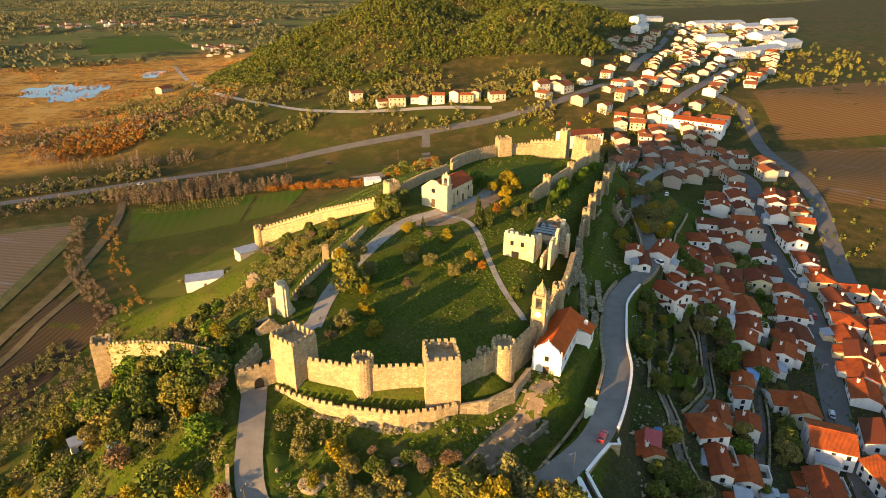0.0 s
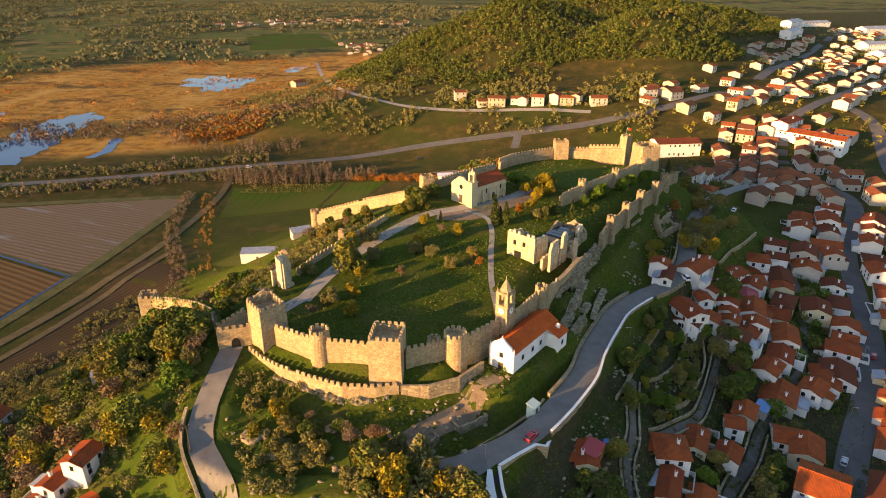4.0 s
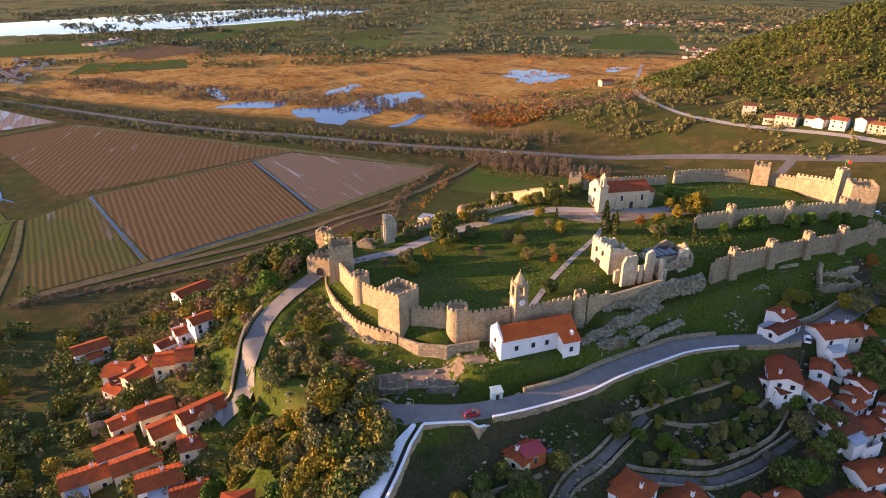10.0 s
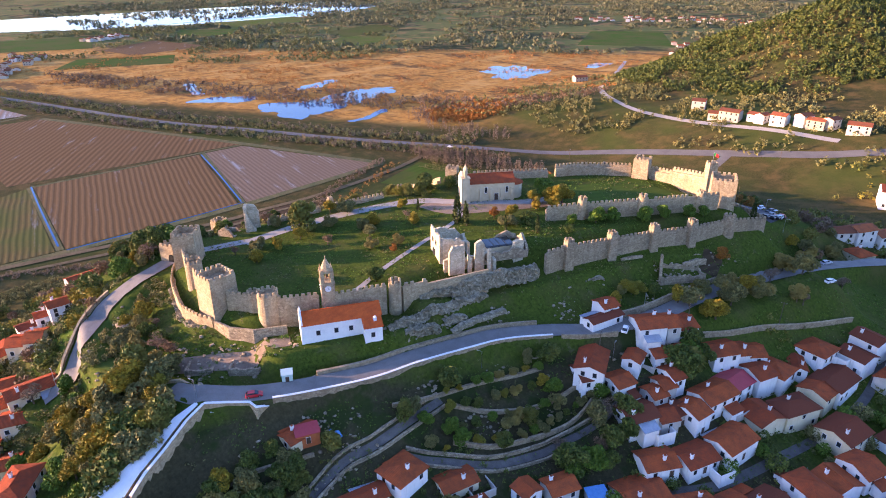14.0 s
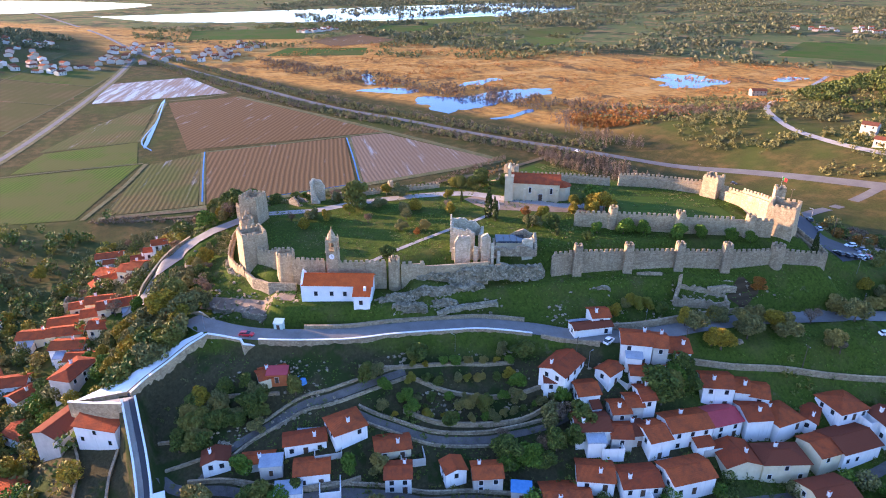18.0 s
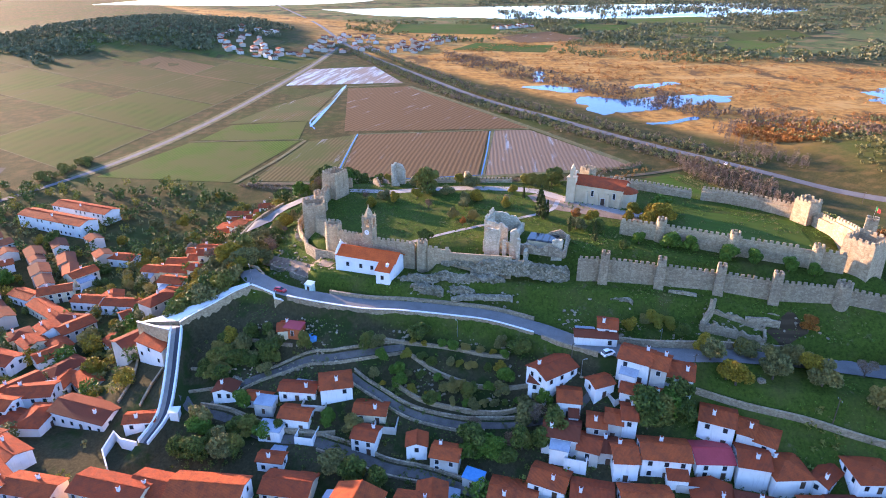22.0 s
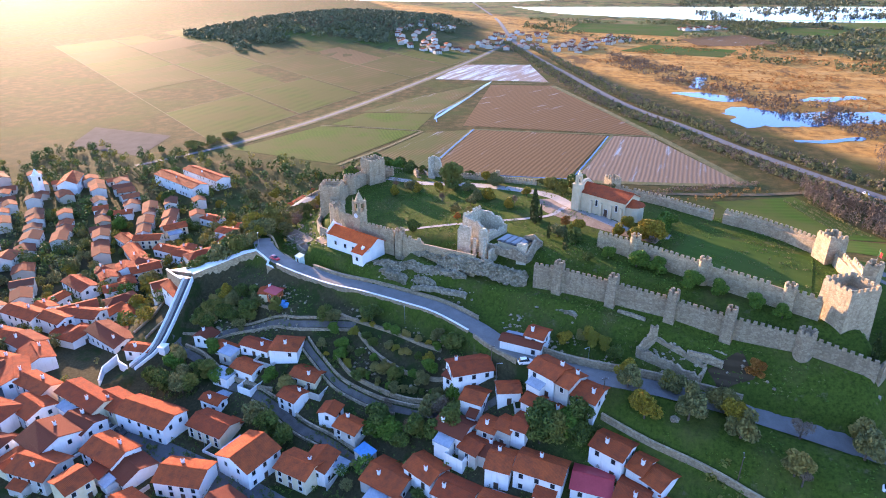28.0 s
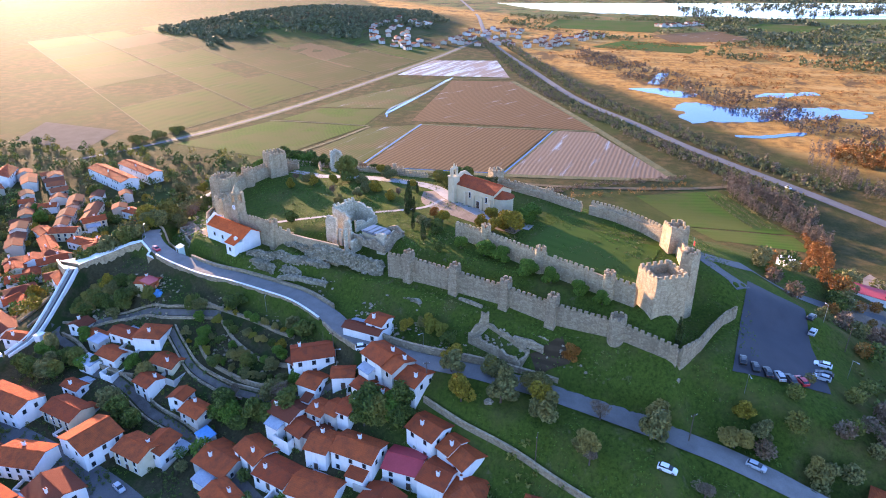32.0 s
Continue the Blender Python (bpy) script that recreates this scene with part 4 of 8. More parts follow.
curtain("crenellated stone curtain wall of the west front", [(4.2, 120.4, 46.2), (12.6, 126, 46.2)], out=-1)
curtain("crenellated stone curtain wall below the clock tower", [(17, 128.8, 46.4), (24, 138, 47.2)], out=-1)
curtain("crenellated stone wall above the chapel", [(26.6, 141, 47.0), (32, 155, 47.2)], out=-1)
round_tower("half-round wall tower above the chapel", 33.5, 157.2, 1.8, 48.8)
curtain("crenellated stone wall above the rocks", [(34.6, 159, 46.6), (37, 166, 46.8)], out=-1)
curtain("low stone wall at the lawn's edge", [(37, 166, 46.2), (39.4, 173, 46.4), (43.2, 185, 46.8)], out=-1, teeth=False, parapet=0.6)
gate = curtain("crenellated gate wall with a dark arched gateway", [(-46.6, 119.6, 44.4), (-39.0, 124.2, 44.4)], 1.3, out=-1)
curtain("crenellated wall of the gate court", [(-47.0, 120.6, 44.4), (-44.6, 131.0, 44.4)], 1.2, out=1)
arch = [(-1.1, -0.4), (1.1, -0.4), (1.1, 1.7), (0.8, 2.4), (0.3, 2.8), (-0.3, 2.8), (-0.8, 2.4), (-1.1, 1.7)]
curtain("lower crenellated outer wall of the west front", [(-38.4, 121.2, 39.6), (-34, 118.6, 39.4), (-27, 115.7, 39.3), (-17, 113.3, 39.3), (-9, 112, 39.3), (-1, 113.5, 39.3), (4, 115.5, 39.5)], 1.3, -1, parapet=0.8)
curtain("low rubble outer wall curving below the towers", [(4.5, 115.7, 39.6), (11, 117, 39.9), (17.5, 121, 40.4), (22, 128.5, 40.8)], 1.2, -1, RUBBLE, False, 0.4)
# near-black slabs of this colour stand in for the shade inside openings
DARK = plain("deep_shade_opening", (0.012, 0.011, 0.010), (0.02, 0.018, 0.015), 1.0, 0.95, 0)
put("gateway", Shape().add([(p, -0.1, q) for p, q in arch] + [(p, 0.1, q) for p, q in arch], [tuple(range(8)), tuple(reversed(range(8, 16)))] + [((i + 1) % 8, i, i + 8, (i + 1) % 8 + 8) for i in range(8)]).mesh("gateway", DARK), gate,
    "dark arched gateway", pose(-42.4, 121.2, 39.7, 0, 0, math.degrees(math.atan2(4.6, 7.6))))
# ivy-clad north-west spur
curtain("ivy-covered crenellated outer wall down the slope", [(-51, 126, 42.6), (-60, 138, 38.4), (-74, 150, 32.5), (-88, 157, 28.5), (-100, 161, 25.0)], 1.6, 1)
square_tower("ruined ivy-clad corner tower", -103.5, 162.5, 6, 6, 25, 26.0)
# north-west ruins
def ruin(label, x, y, w, d, turn, heights, thick=0.9, material=RUBBLE, name="ruined_tower", down=1.5):
    """Broken walls round a rectangle: heights at points along each of the four sides, 0 for a gap."""
    ob = empty(name, label, "ruin", "castle ruins", (x, y, ground_at(x, y)), turn)
    a, b = w / 2, d / 2
    c = [(-a, -b), (a, -b), (a, b), (-a, b)]
    for p, q, hs in zip(c, c[1:] + c[:1], heights):
        s, n, run = Shape(), len(hs) - 1, []
        for i in range(4 * n + 1):
            t = i / 4
            h0, h1 = hs[int(t)], hs[min(n, int(t) + 1)]
            h = h0 + (h1 - h0) * (t - int(t))
            run.append((p[0] + (q[0] - p[0]) * t / n, p[1] + (q[1] - p[1]) * t / n, h + (random.uniform(-0.45, 0.45) if h > 0.6 else 0)))
        if max(hs) > 0.1:
            s.ribbon(run, thick, [-down for _ in run], [max(r[2], -down + 0.1) for r in run])
        if s.v:
            put("broken_wall", s.mesh("broken_wall", material), ob)
    return ob


ruin("low broken walls beside the path", -46, 144, 6, 5, 30, [(1.5, 3.6, 0.8), (0.5, 0, 0), (0, 1.5, 0.6), (2.2, 0.5, 1.5)], 0.9)
curtain("low crenellated wall along the castle path", [(-41.6, 156.5, 44.8), (-39.2, 166, 46.0), (-35.4, 175.6, 47.0)], 1.2, 1, parapet=0.5)
curtain("low crenellated wall along the castle path", [(-34, 179, 47.4), (-29.7, 188, 48.4), (-26.1, 198.3, 49.3)], 1.2, 1, parapet=0.5)
square_tower("small broken tower on the path wall", -36.6, 180.6, 2.4, 2.4, 15, 49.6)
curtain("long sunlit crenellated outer wall on the north slope", [(-76.5, 246.6, 28.2), (-62, 243.5, 33.6), (-49, 240, 39.0), (-34, 231, 45.4), (-21.5, 223, 51.0)], 1.6, 1)
round_tower("small turret at the north wall's end", -78, 247, 1.9, 29.4)
ruin("broken gate ruin on the north slope", -62, 186, 5, 4, 10, [(3, 4.2, 1), (0, 0, 0), (1, 3.4, 3), (0, 0, 0)], 0.9)
square_tower("square stone tower behind the church", -19, 228, 5.2, 5.2, 35, 56.0)
curtain("stone wall behind the church", [(-17, 231, 52.6), (-8, 247, 52.6), (3, 262, 52.4)], 1.3, 1, parapet=0.5)
# the citadel
curtain("long crenellated inner wall of the citadel", [(34, 223, 53.8), (40.8, 233.3, 54.5), (52.7, 250.8, 54.9), (64.0, 269.6, 54.9), (68.4, 277.2, 55.0)], 1.6, -1)
for tx, ty in ((41.2, 233.5), (53.8, 251.3), (65.4, 270.2)):
    round_tower("slender round turret on the citadel wall", tx, ty, 1.55, 57.2)
keep = square_tower("tall square stone keep lit by the low sun", 67.0, 283.0, 9.4, 9.8, 28, 60.2, wall=1.4, deck=2.6, taper=0.45, name="castle_keep")
square_tower("high turret attached to the keep", 58.2, 290.6, 3.8, 4.2, 50, 62.0)
square_tower("square corner tower of the citadel", 29.3, 290.6, 6.6, 6.2, 17, 58.0)
curtain("crenellated stone wall of the citadel", [(4.5, 265, 53.4), (9, 273, 53.6), (17, 282.0, 53.4), (25.6, 288.6, 53.8)], 1.5, 1)
curtain("crenellated wall from the keep to the corner tower", [(32.8, 291.6, 53.6), (42, 292.0, 54.0)], 1.3, 1)
curtain("stepped crenellated wall beside the keep", [(42, 292.0, 55.2), (50, 291.4, 55.8), (58, 289.4, 56.6)], 1.3, 1)
# south outer wall
TURRETS = ((52.1, 212.2), (57.7, 227.6), (63.5, 243.2), (69.9, 256.6), (75.4, 273.6))
round_tower("round stone tower at the south wall's end", 75.6, 272.9, 2.1, 50.2, STONE_DARK)
for i, (tx, ty) in enumerate(TURRETS[:4]):
    square_tower("square stone turret of the south wall", tx + 0.6, ty - 0.3, 3.0, 3.2, ALONG, 51.4, STONE_DARK)
south = [(49.6, 204.5, 48.0)] + [(tx, ty, 48.6 - 0.2 * i) for i, (tx, ty) in enumerate(TURRETS)] + [(82.0, 287.2, 46.6)]
for a, b in zip(south, south[1:]):
    curtain("crenellated grey stone wall above the green slope", [a, b], 1.5, -1, STONE_DARK)
curtain("crenellated stone wall curving round the keep", [(82, 287.4, 46.4), (75, 293, 45.6), (67, 297, 45.2), (60, 301, 45.0), (55, 305, 44.6)], 1.4, -1, STONE_DARK)
curtain("low ruined outwork at the wall's foot", [(77.5, 272, 41.4), (82, 280, 40.8), (85, 288, 40.4)], 1.2, -1, RUBBLE, False, 0.0)
ROCK = stone_material("mossy_rock", (0.17, 0.142, 0.092), (0.40, 0.335, 0.230), (0.045, 0.050, 0.020))
# rock ledges and rough retaining walls below the palace
def ledge(label, line, deep, rough, material=ROCK, name="rock_ledge"):
    """A rough, broken face of rock and masonry along a line of (x, y, top)."""
    pts = spline(line, 0.42)
    rows = 11
    v, m = [], rows + 2
    way = offset(pts, -1.0)
    for i, p in enumerate(pts):
        nx, ny = way[i][0] - p[0], way[i][1] - p[1]
        at = Vector((p[0] * 0.22, p[1] * 0.22, p[2] * 0.3))
        block = math.floor(noise.noise(at) * 5) / 5
        crag = math.floor(noise.noise(at * 5.5) * 4) / 4
        top = p[2] - 0.35 * rough + block * 1.1 * rough + crag * 0.55 * rough + noise.noise(at * 11.0) * 0.3 * rough
        end = min(1.0, i / 9, (len(pts) - 0.4 - i) / 3)
        top -= (1 - end) * deep * 0.7
        v.append((p[0] - nx * 1.6, p[1] - ny * 1.6, top + 0.1))
        for k in range(rows + 1):
            z = top - deep * 1.25 * k / rows
            q = Vector((p[0] * 0.5, p[1] * 0.5, z * 0.8))
            o = noise.noise(q * 0.5) * 0.8 + math.floor(noise.noise(q * 2.1) * 4) / 4 * 0.7 + math.floor(noise.noise(q * 4.7) * 3) / 3 * 0.4
            o = rough * o + 0.55 * k / rows * deep * 0.5
            v.append((p[0] + nx * o, p[1] + ny * o, z + noise.noise(q * 3.0) * 0.16 * rough))
    f = [(i * m + k, i * m + k + 1, (i + 1) * m + k + 1, (i + 1) * m + k) for i in range(len(pts) - 1) for k in range(m - 1)]
    return tagged(put(name, mesh_of(name, v, f, (material,))), label, "rock", "rocks of the slope")


for pts, deep, rough in (([(41.4, 172, 45.4), (43.6, 179, 46.4), (45.6, 187, 46.6), (47.6, 195, 46.2), (49.4, 202.4, 45.8)], 3.6, 1.0),
                         ([(37.5, 163, 44.6), (40, 169, 44.6), (41.6, 173, 44.6)], 1.2, 0.6),
                         ([(40.5, 149.5, 41.2), (42, 157, 41.8), (43.4, 165, 42.2), (45.0, 174, 42.0), (46.6, 182.6, 41.6)], 2.0, 1.0),
                         ([(43.5, 151, 38.8), (45.4, 157, 39.2), (46.6, 163, 39.0)], 2.2, 1.1), ([(46.0, 165, 38.6), (47.4, 170, 38.8), (48.0, 173, 38.2)], 1.8, 0.9),
                         ([(49.4, 165, 37.0), (50.6, 174, 37.4), (52.6, 184, 37.8)], 1.0, 0.35),
                         ([(60, 212, 40.6), (63, 218, 40.6)], 0.7, 0.5),
                         ([(-33, 117, 38.0), (-26, 114.0, 37.6), (-15, 111.4, 37.4), (-8, 110.4, 37.4)], 2.2, 0.9), ([(-9, 110.6, 37.6), (-3, 111.2, 37.6), (3, 113.6, 38.0)], 2.2, 0.9)):
    ledge("weathered rock and rubble ledge on the slope", pts, deep, rough)


# ---- house materials ----
def wall_paint(name, a, b):
    k = Nodes(name, 0.8, 0.25)
    n, f = k.noise(0.5, 5, 0.65), k.noise(5.0, 3)
    streak = k.noise(1.6, 4, 0.6, stretch=(1, 1, 0.12))
    c = k.mix(k.ramp(n, (0.35, 0.0), (0.7, 1.0)), a, b)
    c = k.mix(k.ramp(streak, (0.56, 0.0), (0.80, 0.45)), c, (0.33, 0.31, 0.28))
    c = k.mix(k.math("MULTIPLY", k.random(), 0.22), c, (0.52, 0.47, 0.40))
    k.colour(c)
    k.bump(f, 0.2, 0.02)
    return k.m


def roof_tiles(name, warm, worn, bright):
    k = Nodes(name, 0.92, 0.06)
    at = k.node("ShaderNodeTexCoord").outputs["Object"]
    w = k.node("ShaderNodeTexWave", Scale=1.05, Distortion=0.6)
    w.wave_type, w.bands_direction = "BANDS", "X"
    k.link(at, w.inputs["Vector"])
    n, f = k.noise(0.45, 5, 0.7), k.noise(4.0, 4, 0.7)
    c = k.mix(k.ramp(k.random(), (0.15, 0.0), (0.5, 0.5), (0.9, 1.0)), warm, bright)
    c = k.mix(k.ramp(k.random(), (0.0, 0.75), (0.24, 0.75), (0.27, 0.0)), c, (worn[0] * 0.75, worn[1] * 0.9, worn[2]))
    c = k.mix(k.ramp(n, (0.40, 0.0), (0.70, 0.85)), c, worn)
    c = k.mix(k.ramp(f, (0.45, 0.0), (0.75, 0.55)), c, worn)
    c = k.mix(k.math("MULTIPLY", w.outputs["Fac"], 0.28), c, (0.09, 0.035, 0.02))
    k.colour(c)
    k.bump(k.math("ADD", w.outputs["Fac"], f), 0.7, 0.08)
    return k.m


WALLS = {"white": wall_paint("white_render", (0.72, 0.715, 0.70), (0.80, 0.79, 0.775)),
         "cream": wall_paint("cream_render", (0.62, 0.52, 0.32), (0.72, 0.62, 0.42)),
         "pink": wall_paint("pink_render", (0.58, 0.42, 0.36), (0.68, 0.50, 0.44)),
         "grey": wall_paint("grey_render", (0.40, 0.37, 0.33), (0.54, 0.50, 0.45)),
         "church": wall_paint("ochre_limestone", (0.50, 0.40, 0.24), (0.62, 0.51, 0.33))}
ROOF = roof_tiles("clay_tiles", (0.34, 0.062, 0.024), (0.185, 0.054, 0.029), (0.50, 0.104, 0.030))
ROOF_NEW = roof_tiles("new_clay_tiles", (0.70, 0.115, 0.026), (0.52, 0.085, 0.024), (0.74, 0.135, 0.030))
far_roof = Nodes("mixed_clay_roofs", 0.92, 0.05)
far_mix = far_roof.node("ShaderNodeNewGeometry").outputs["Random Per Island"]
far_roof.colour(far_roof.mix(far_roof.ramp(far_roof.noise(0.5, 4, 0.7), (0.42, 0.0), (0.7, 0.7)), far_roof.ramp(far_mix, (0.0, (0.13, 0.055, 0.033)), (0.5, (0.24, 0.075, 0.035)), (1.0, (0.40, 0.11, 0.042))), (0.12, 0.06, 0.04)))
ROOF_FAR = far_roof.m
far_wall = Nodes("mixed_house_walls", 0.85, 0.2)
far_tone = far_wall.node("ShaderNodeNewGeometry").outputs["Random Per Island"]
far_wall.colour(far_wall.mix(far_wall.ramp(far_wall.noise(0.8, 4, 0.7), (0.40, 0.0), (0.75, 0.4)), far_wall.ramp(far_tone, (0.0, (0.64, 0.62, 0.58)), (0.40, (0.52, 0.48, 0.41)), (0.72, (0.46, 0.38, 0.27)), (0.86, (0.42, 0.38, 0.33)), (1.0, (0.58, 0.40, 0.32))), (0.36, 0.32, 0.28)))
WALL_FAR = far_wall.m
ROOF_RED = plain("red_sheet_roof", (0.38, 0.045, 0.05), (0.46, 0.06, 0.065), 0.4, 0.6, 0.2, 0.03, 6)
SHEET = plain("grey_sheet_roof", (0.22, 0.25, 0.30), (0.34, 0.38, 0.43), 0.4, 0.55, 0.3, 0.03, 6)
FRAME = plain("window_frame_paint", (0.55, 0.54, 0.52), (0.66, 0.65, 0.63), 2.0, 0.6, 0)
DOOR = plain("dark_door", (0.06, 0.035, 0.022), (0.10, 0.06, 0.035), 2.0, 0.6, 0.2)
TRIM = plain("dark_wood", (0.07, 0.05, 0.035), (0.12, 0.085, 0.055), 2.0, 0.8, 0.3)
GLASS = Nodes("window_glass", 0.08, 0.6)
GLASS.b.inputs["Base Color"].default_value = (0.02, 0.025, 0.03, 1)
GLASS = GLASS.m



def framed(w, h, deep, bar, extra=0.0):
    """A window frame in one piece: an outer and an inner rectangle, front and back."""
    o, n = [(-w, -h), (w, -h), (w, h), (-w, h)], [(-w + bar, -h + bar), (w - bar, -h + bar), (w - bar, h - bar), (-w + bar, h - bar)]
    v = [(x, -deep, z) for x, z in o] + [(x, -deep, z) for x, z in n] + [(x, 0.05, z) for x, z in o] + [(x, 0.05, z) for x, z in n]
    f = []
    for a in range(4):
        b = (a + 1) % 4
        f += [(a, b, 4 + b, 4 + a), (8 + b, 8 + a, 12 + a, 12 + b), (a, 8 + a, 8 + b, b), (4 + a, 4 + b, 12 + b, 12 + a)]
    return v, f


WINDOW = mesh_of("window", *framed(0.66, 0.85, 0.09, 0.13), (FRAME,))
PANE = Shape().box(-0.54, -0.035, -0.73, 0.54, 0.03, 0.73).mesh("pane", GLASS)
fv, ff = framed(0.62, 0.8, 0.09, 0.12)
FAR_WINDOW = mesh_of("window", fv, ff + [(4, 5, 6, 7)], (FRAME, GLASS), [0] * len(ff) + [1])
DOOR_MESH = Shape().box(-0.6, -0.06, 0, 0.6, 0.06, 2.15, 0).box(-0.68, -0.08, 0, -0.6, 0.05, 2.25, 1).box(0.6, -0.08, 0, 0.68, 0.05, 2.25, 1).box(-0.6, -0.08, 2.15, 0.6, 0.05, 2.25, 1).mesh("door", DOOR, FRAME)
CHIMNEY = Shape().box(-0.38, -0.3, -1.2, 0.38, 0.3, 0.9, 0).box(-0.46, -0.38, 0.9, 0.46, 0.38, 1.02, 0).box(-0.3, -0.22, 1.02, 0.3, 0.22, 1.2, 1).mesh("chimney", WALLS["white"], ROOF)
TAKEN = []
TONES = {"white": "whitewashed", "cream": "cream-painted", "pink": "faded pink", "grey": "bare grey"}


def roof_mesh(L, W, rise, style, material, over=0.4, thick=0.2):
    s, a, b = Shape(), L / 2 + over, W / 2 + over
    drop = over * rise / (W / 2)
    if style == "hip":
        r = max(0.4, a - b)
        top = [(-r, 0, rise), (r, 0, rise)]
        lo = [(-a, -b, -drop), (a, -b, -drop), (a, b, -drop), (-a, b, -drop)]
        for dz, flip in ((thick, 1), (0, -1)):
            v = [(x, y, z + dz) for x, y, z in lo + top]
            s.add(v, [q[::flip] for q in ((0, 1, 5, 4), (2, 3, 4, 5), (1, 2, 5), (3, 0, 4))])
        s.add([(x, y, z) for x, y, z in lo] + [(x, y, z + thick) for x, y, z in lo], [(i, (i + 1) % 4, 4 + (i + 1) % 4, 4 + i) for i in range(4)])
        s.box(-r, -0.13, rise + thick - 0.05, r, 0.13, rise + thick + 0.1)
    else:
        for sg in (-1, 1):
            v = [(-a, sg * b, -drop), (a, sg * b, -drop), (a, 0, rise), (-a, 0, rise)]
            v += [(x, y, z + thick) for x, y, z in v]
            f = [(0, 1, 2, 3), (7, 6, 5, 4), (1, 0, 4, 5), (2, 1, 5, 6), (0, 3, 7, 4)]
            s.add(v, f if sg > 0 else [q[::-1] for q in f])
        s.box(-a, -0.14, rise + thick - 0.06, a, 0.14, rise + thick + 0.09)
    return s.mesh("roof", material)


def house(x, y, turn, L, W, h, tone="white", style="", fine=True, slope=0.34, name="house", label="", roof=None, category="house", z=None):
    """A small town house: its ridge runs along the turn; h is the height of its eaves."""
    c, sn = math.cos(radians(turn)), math.sin(radians(turn))
    corners = [(x + c * i * L / 2 - sn * j * W / 2, y + sn * i * L / 2 + c * j * W / 2) for i in (-1, 1) for j in (-1, 1)]
    g = [ground_at(*p) for p in corners]
    z = ground_at(x, y) if z is None else z
    low = min(min(g), z) - 0.5
    TAKEN.append((x, y, max(L, W) / 2))
    style = style or random.choice(("", "", "", "hip"))
    roof = roof or (ROOF_RED if style == "red" else ROOF)
    kind = "red sheet-metal" if style == "red" else ("hipped clay-tile" if style == "hip" else "gabled clay-tile")
    ob = empty(name, label or f"{TONES.get(tone, tone)} {'two' if h > 4.4 else 'one'}-storey house with {kind} roof", category, "town houses", (x, y, z), turn)
    a, b, rise = L / 2, W / 2, W / 2 * slope
    s = Shape()
    if style == "hip":
        s.box(-a, -b, low - z, a, b, h)
    else:
        v = [(-a, -b, low - z), (a, -b, low - z), (a, b, low - z), (-a, b, low - z), (-a, -b, h), (a, -b, h), (a, b, h), (-a, b, h), (-a, 0, h + rise - 0.02), (a, 0, h + rise - 0.02)]
        s.add(v, [(3, 2, 1, 0), (0, 1, 5, 4), (2, 3, 7, 6), (1, 2, 6, 9, 5), (3, 0, 4, 8, 7), (4, 5, 9, 8), (6, 7, 8, 9)])
    put("wall", s.mesh("wall", WALLS[tone]), ob)
    put("roof", roof_mesh(L, W, rise, style, roof), ob, at=pose(0, 0, h))
    floors = 2 if h > 4.4 else 1
    n = max(1, int(L / 3.1))
    for side in (-1, 1):
        for fl in range(floors):
            for i in range(n):
                if random.random() < (0.12 if fine else 0.4):
                    continue
                wx, wz = -a + L * (i + 0.5) / n, (1.55 if fl == 0 else h - 1.35)
                m = pose(wx, side * (b + 0.01), wz, 0, 0, 0 if side < 0 else 180)
                if fl == 0 and side < 0 and i == n // 2:
                    put("door", DOOR_MESH, ob, at=pose(wx, side * (b + 0.01), 0.02))
                elif fine:
                    put("pane", PANE, put("window", WINDOW, ob, at=m))
                else:
                    put("window", FAR_WINDOW, ob, at=m)
    for side in (-1, 1):
        if fine and random.random() < 0.7:
            for wy in ((-W / 5, W / 5) if W > 6.5 else (0,)):
                put("pane", PANE, put("window", WINDOW, ob, at=pose(side * (a + 0.01), wy, h - 1.3, 0, 0, 90 * side)))
    if fine and random.random() < 0.55 and L > 6:
        w, d, e, side = L * random.uniform(0.35, 0.6), random.uniform(2.2, 3.4), random.uniform(2.3, max(2.5, h - 1.6)), random.choice((-1, 1))
        px = random.uniform(-1, 1) * (a - w / 2)
        wing = put("annex", Shape().box(px - w / 2, 0, low - z, px + w / 2, d, e).mesh("annex", WALLS[random.choice(("white", "white", tone))]), ob, at=pose(0, b, 0) if side > 0 else pose(0, -b, 0, 0, 0, 180))
        q = [(px - w / 2 - 0.25, 0, e + 0.9), (px + w / 2 + 0.25, 0, e + 0.9), (px + w / 2 + 0.25, d + 0.3, e), (px - w / 2 - 0.25, d + 0.3, e)]
        q += [(p[0], p[1], p[2] + 0.16) for p in q]
        put("roof", Shape().add(q, [(0, 1, 2, 3), (7, 6, 5, 4), (1, 0, 4, 5), (2, 1, 5, 6), (3, 2, 6, 7), (0, 3, 7, 4)]).mesh("roof", random.choice((ROOF, ROOF, SHEET))), wing)
    if fine and random.random() < 0.45:
        x0, y0, d = a + random.uniform(1.5, 4), b + random.uniform(1.5, 4), random.choice((-1, 1))
        yard = [np.array(p, float) for p in ((a * 0.4, d * b), (a * 0.4, d * y0), (x0, d * y0), (x0, 0))]
        put("yard_wall", Shape().ribbon(yard, 0.3, [low - z - 0.5] * 4, [1.3] * 4).mesh("yard_wall", WALLS[random.choice(("white", "grey"))]), ob)
    if random.random() < 0.75:
        cx, cy = random.uniform(-0.3, 0.3) * L, random.choice((-1, 1)) * W * 0.2
        put("chimney", CHIMNEY, ob, at=pose(cx, cy, h + rise * 0.6 + 0.5))
    return ob


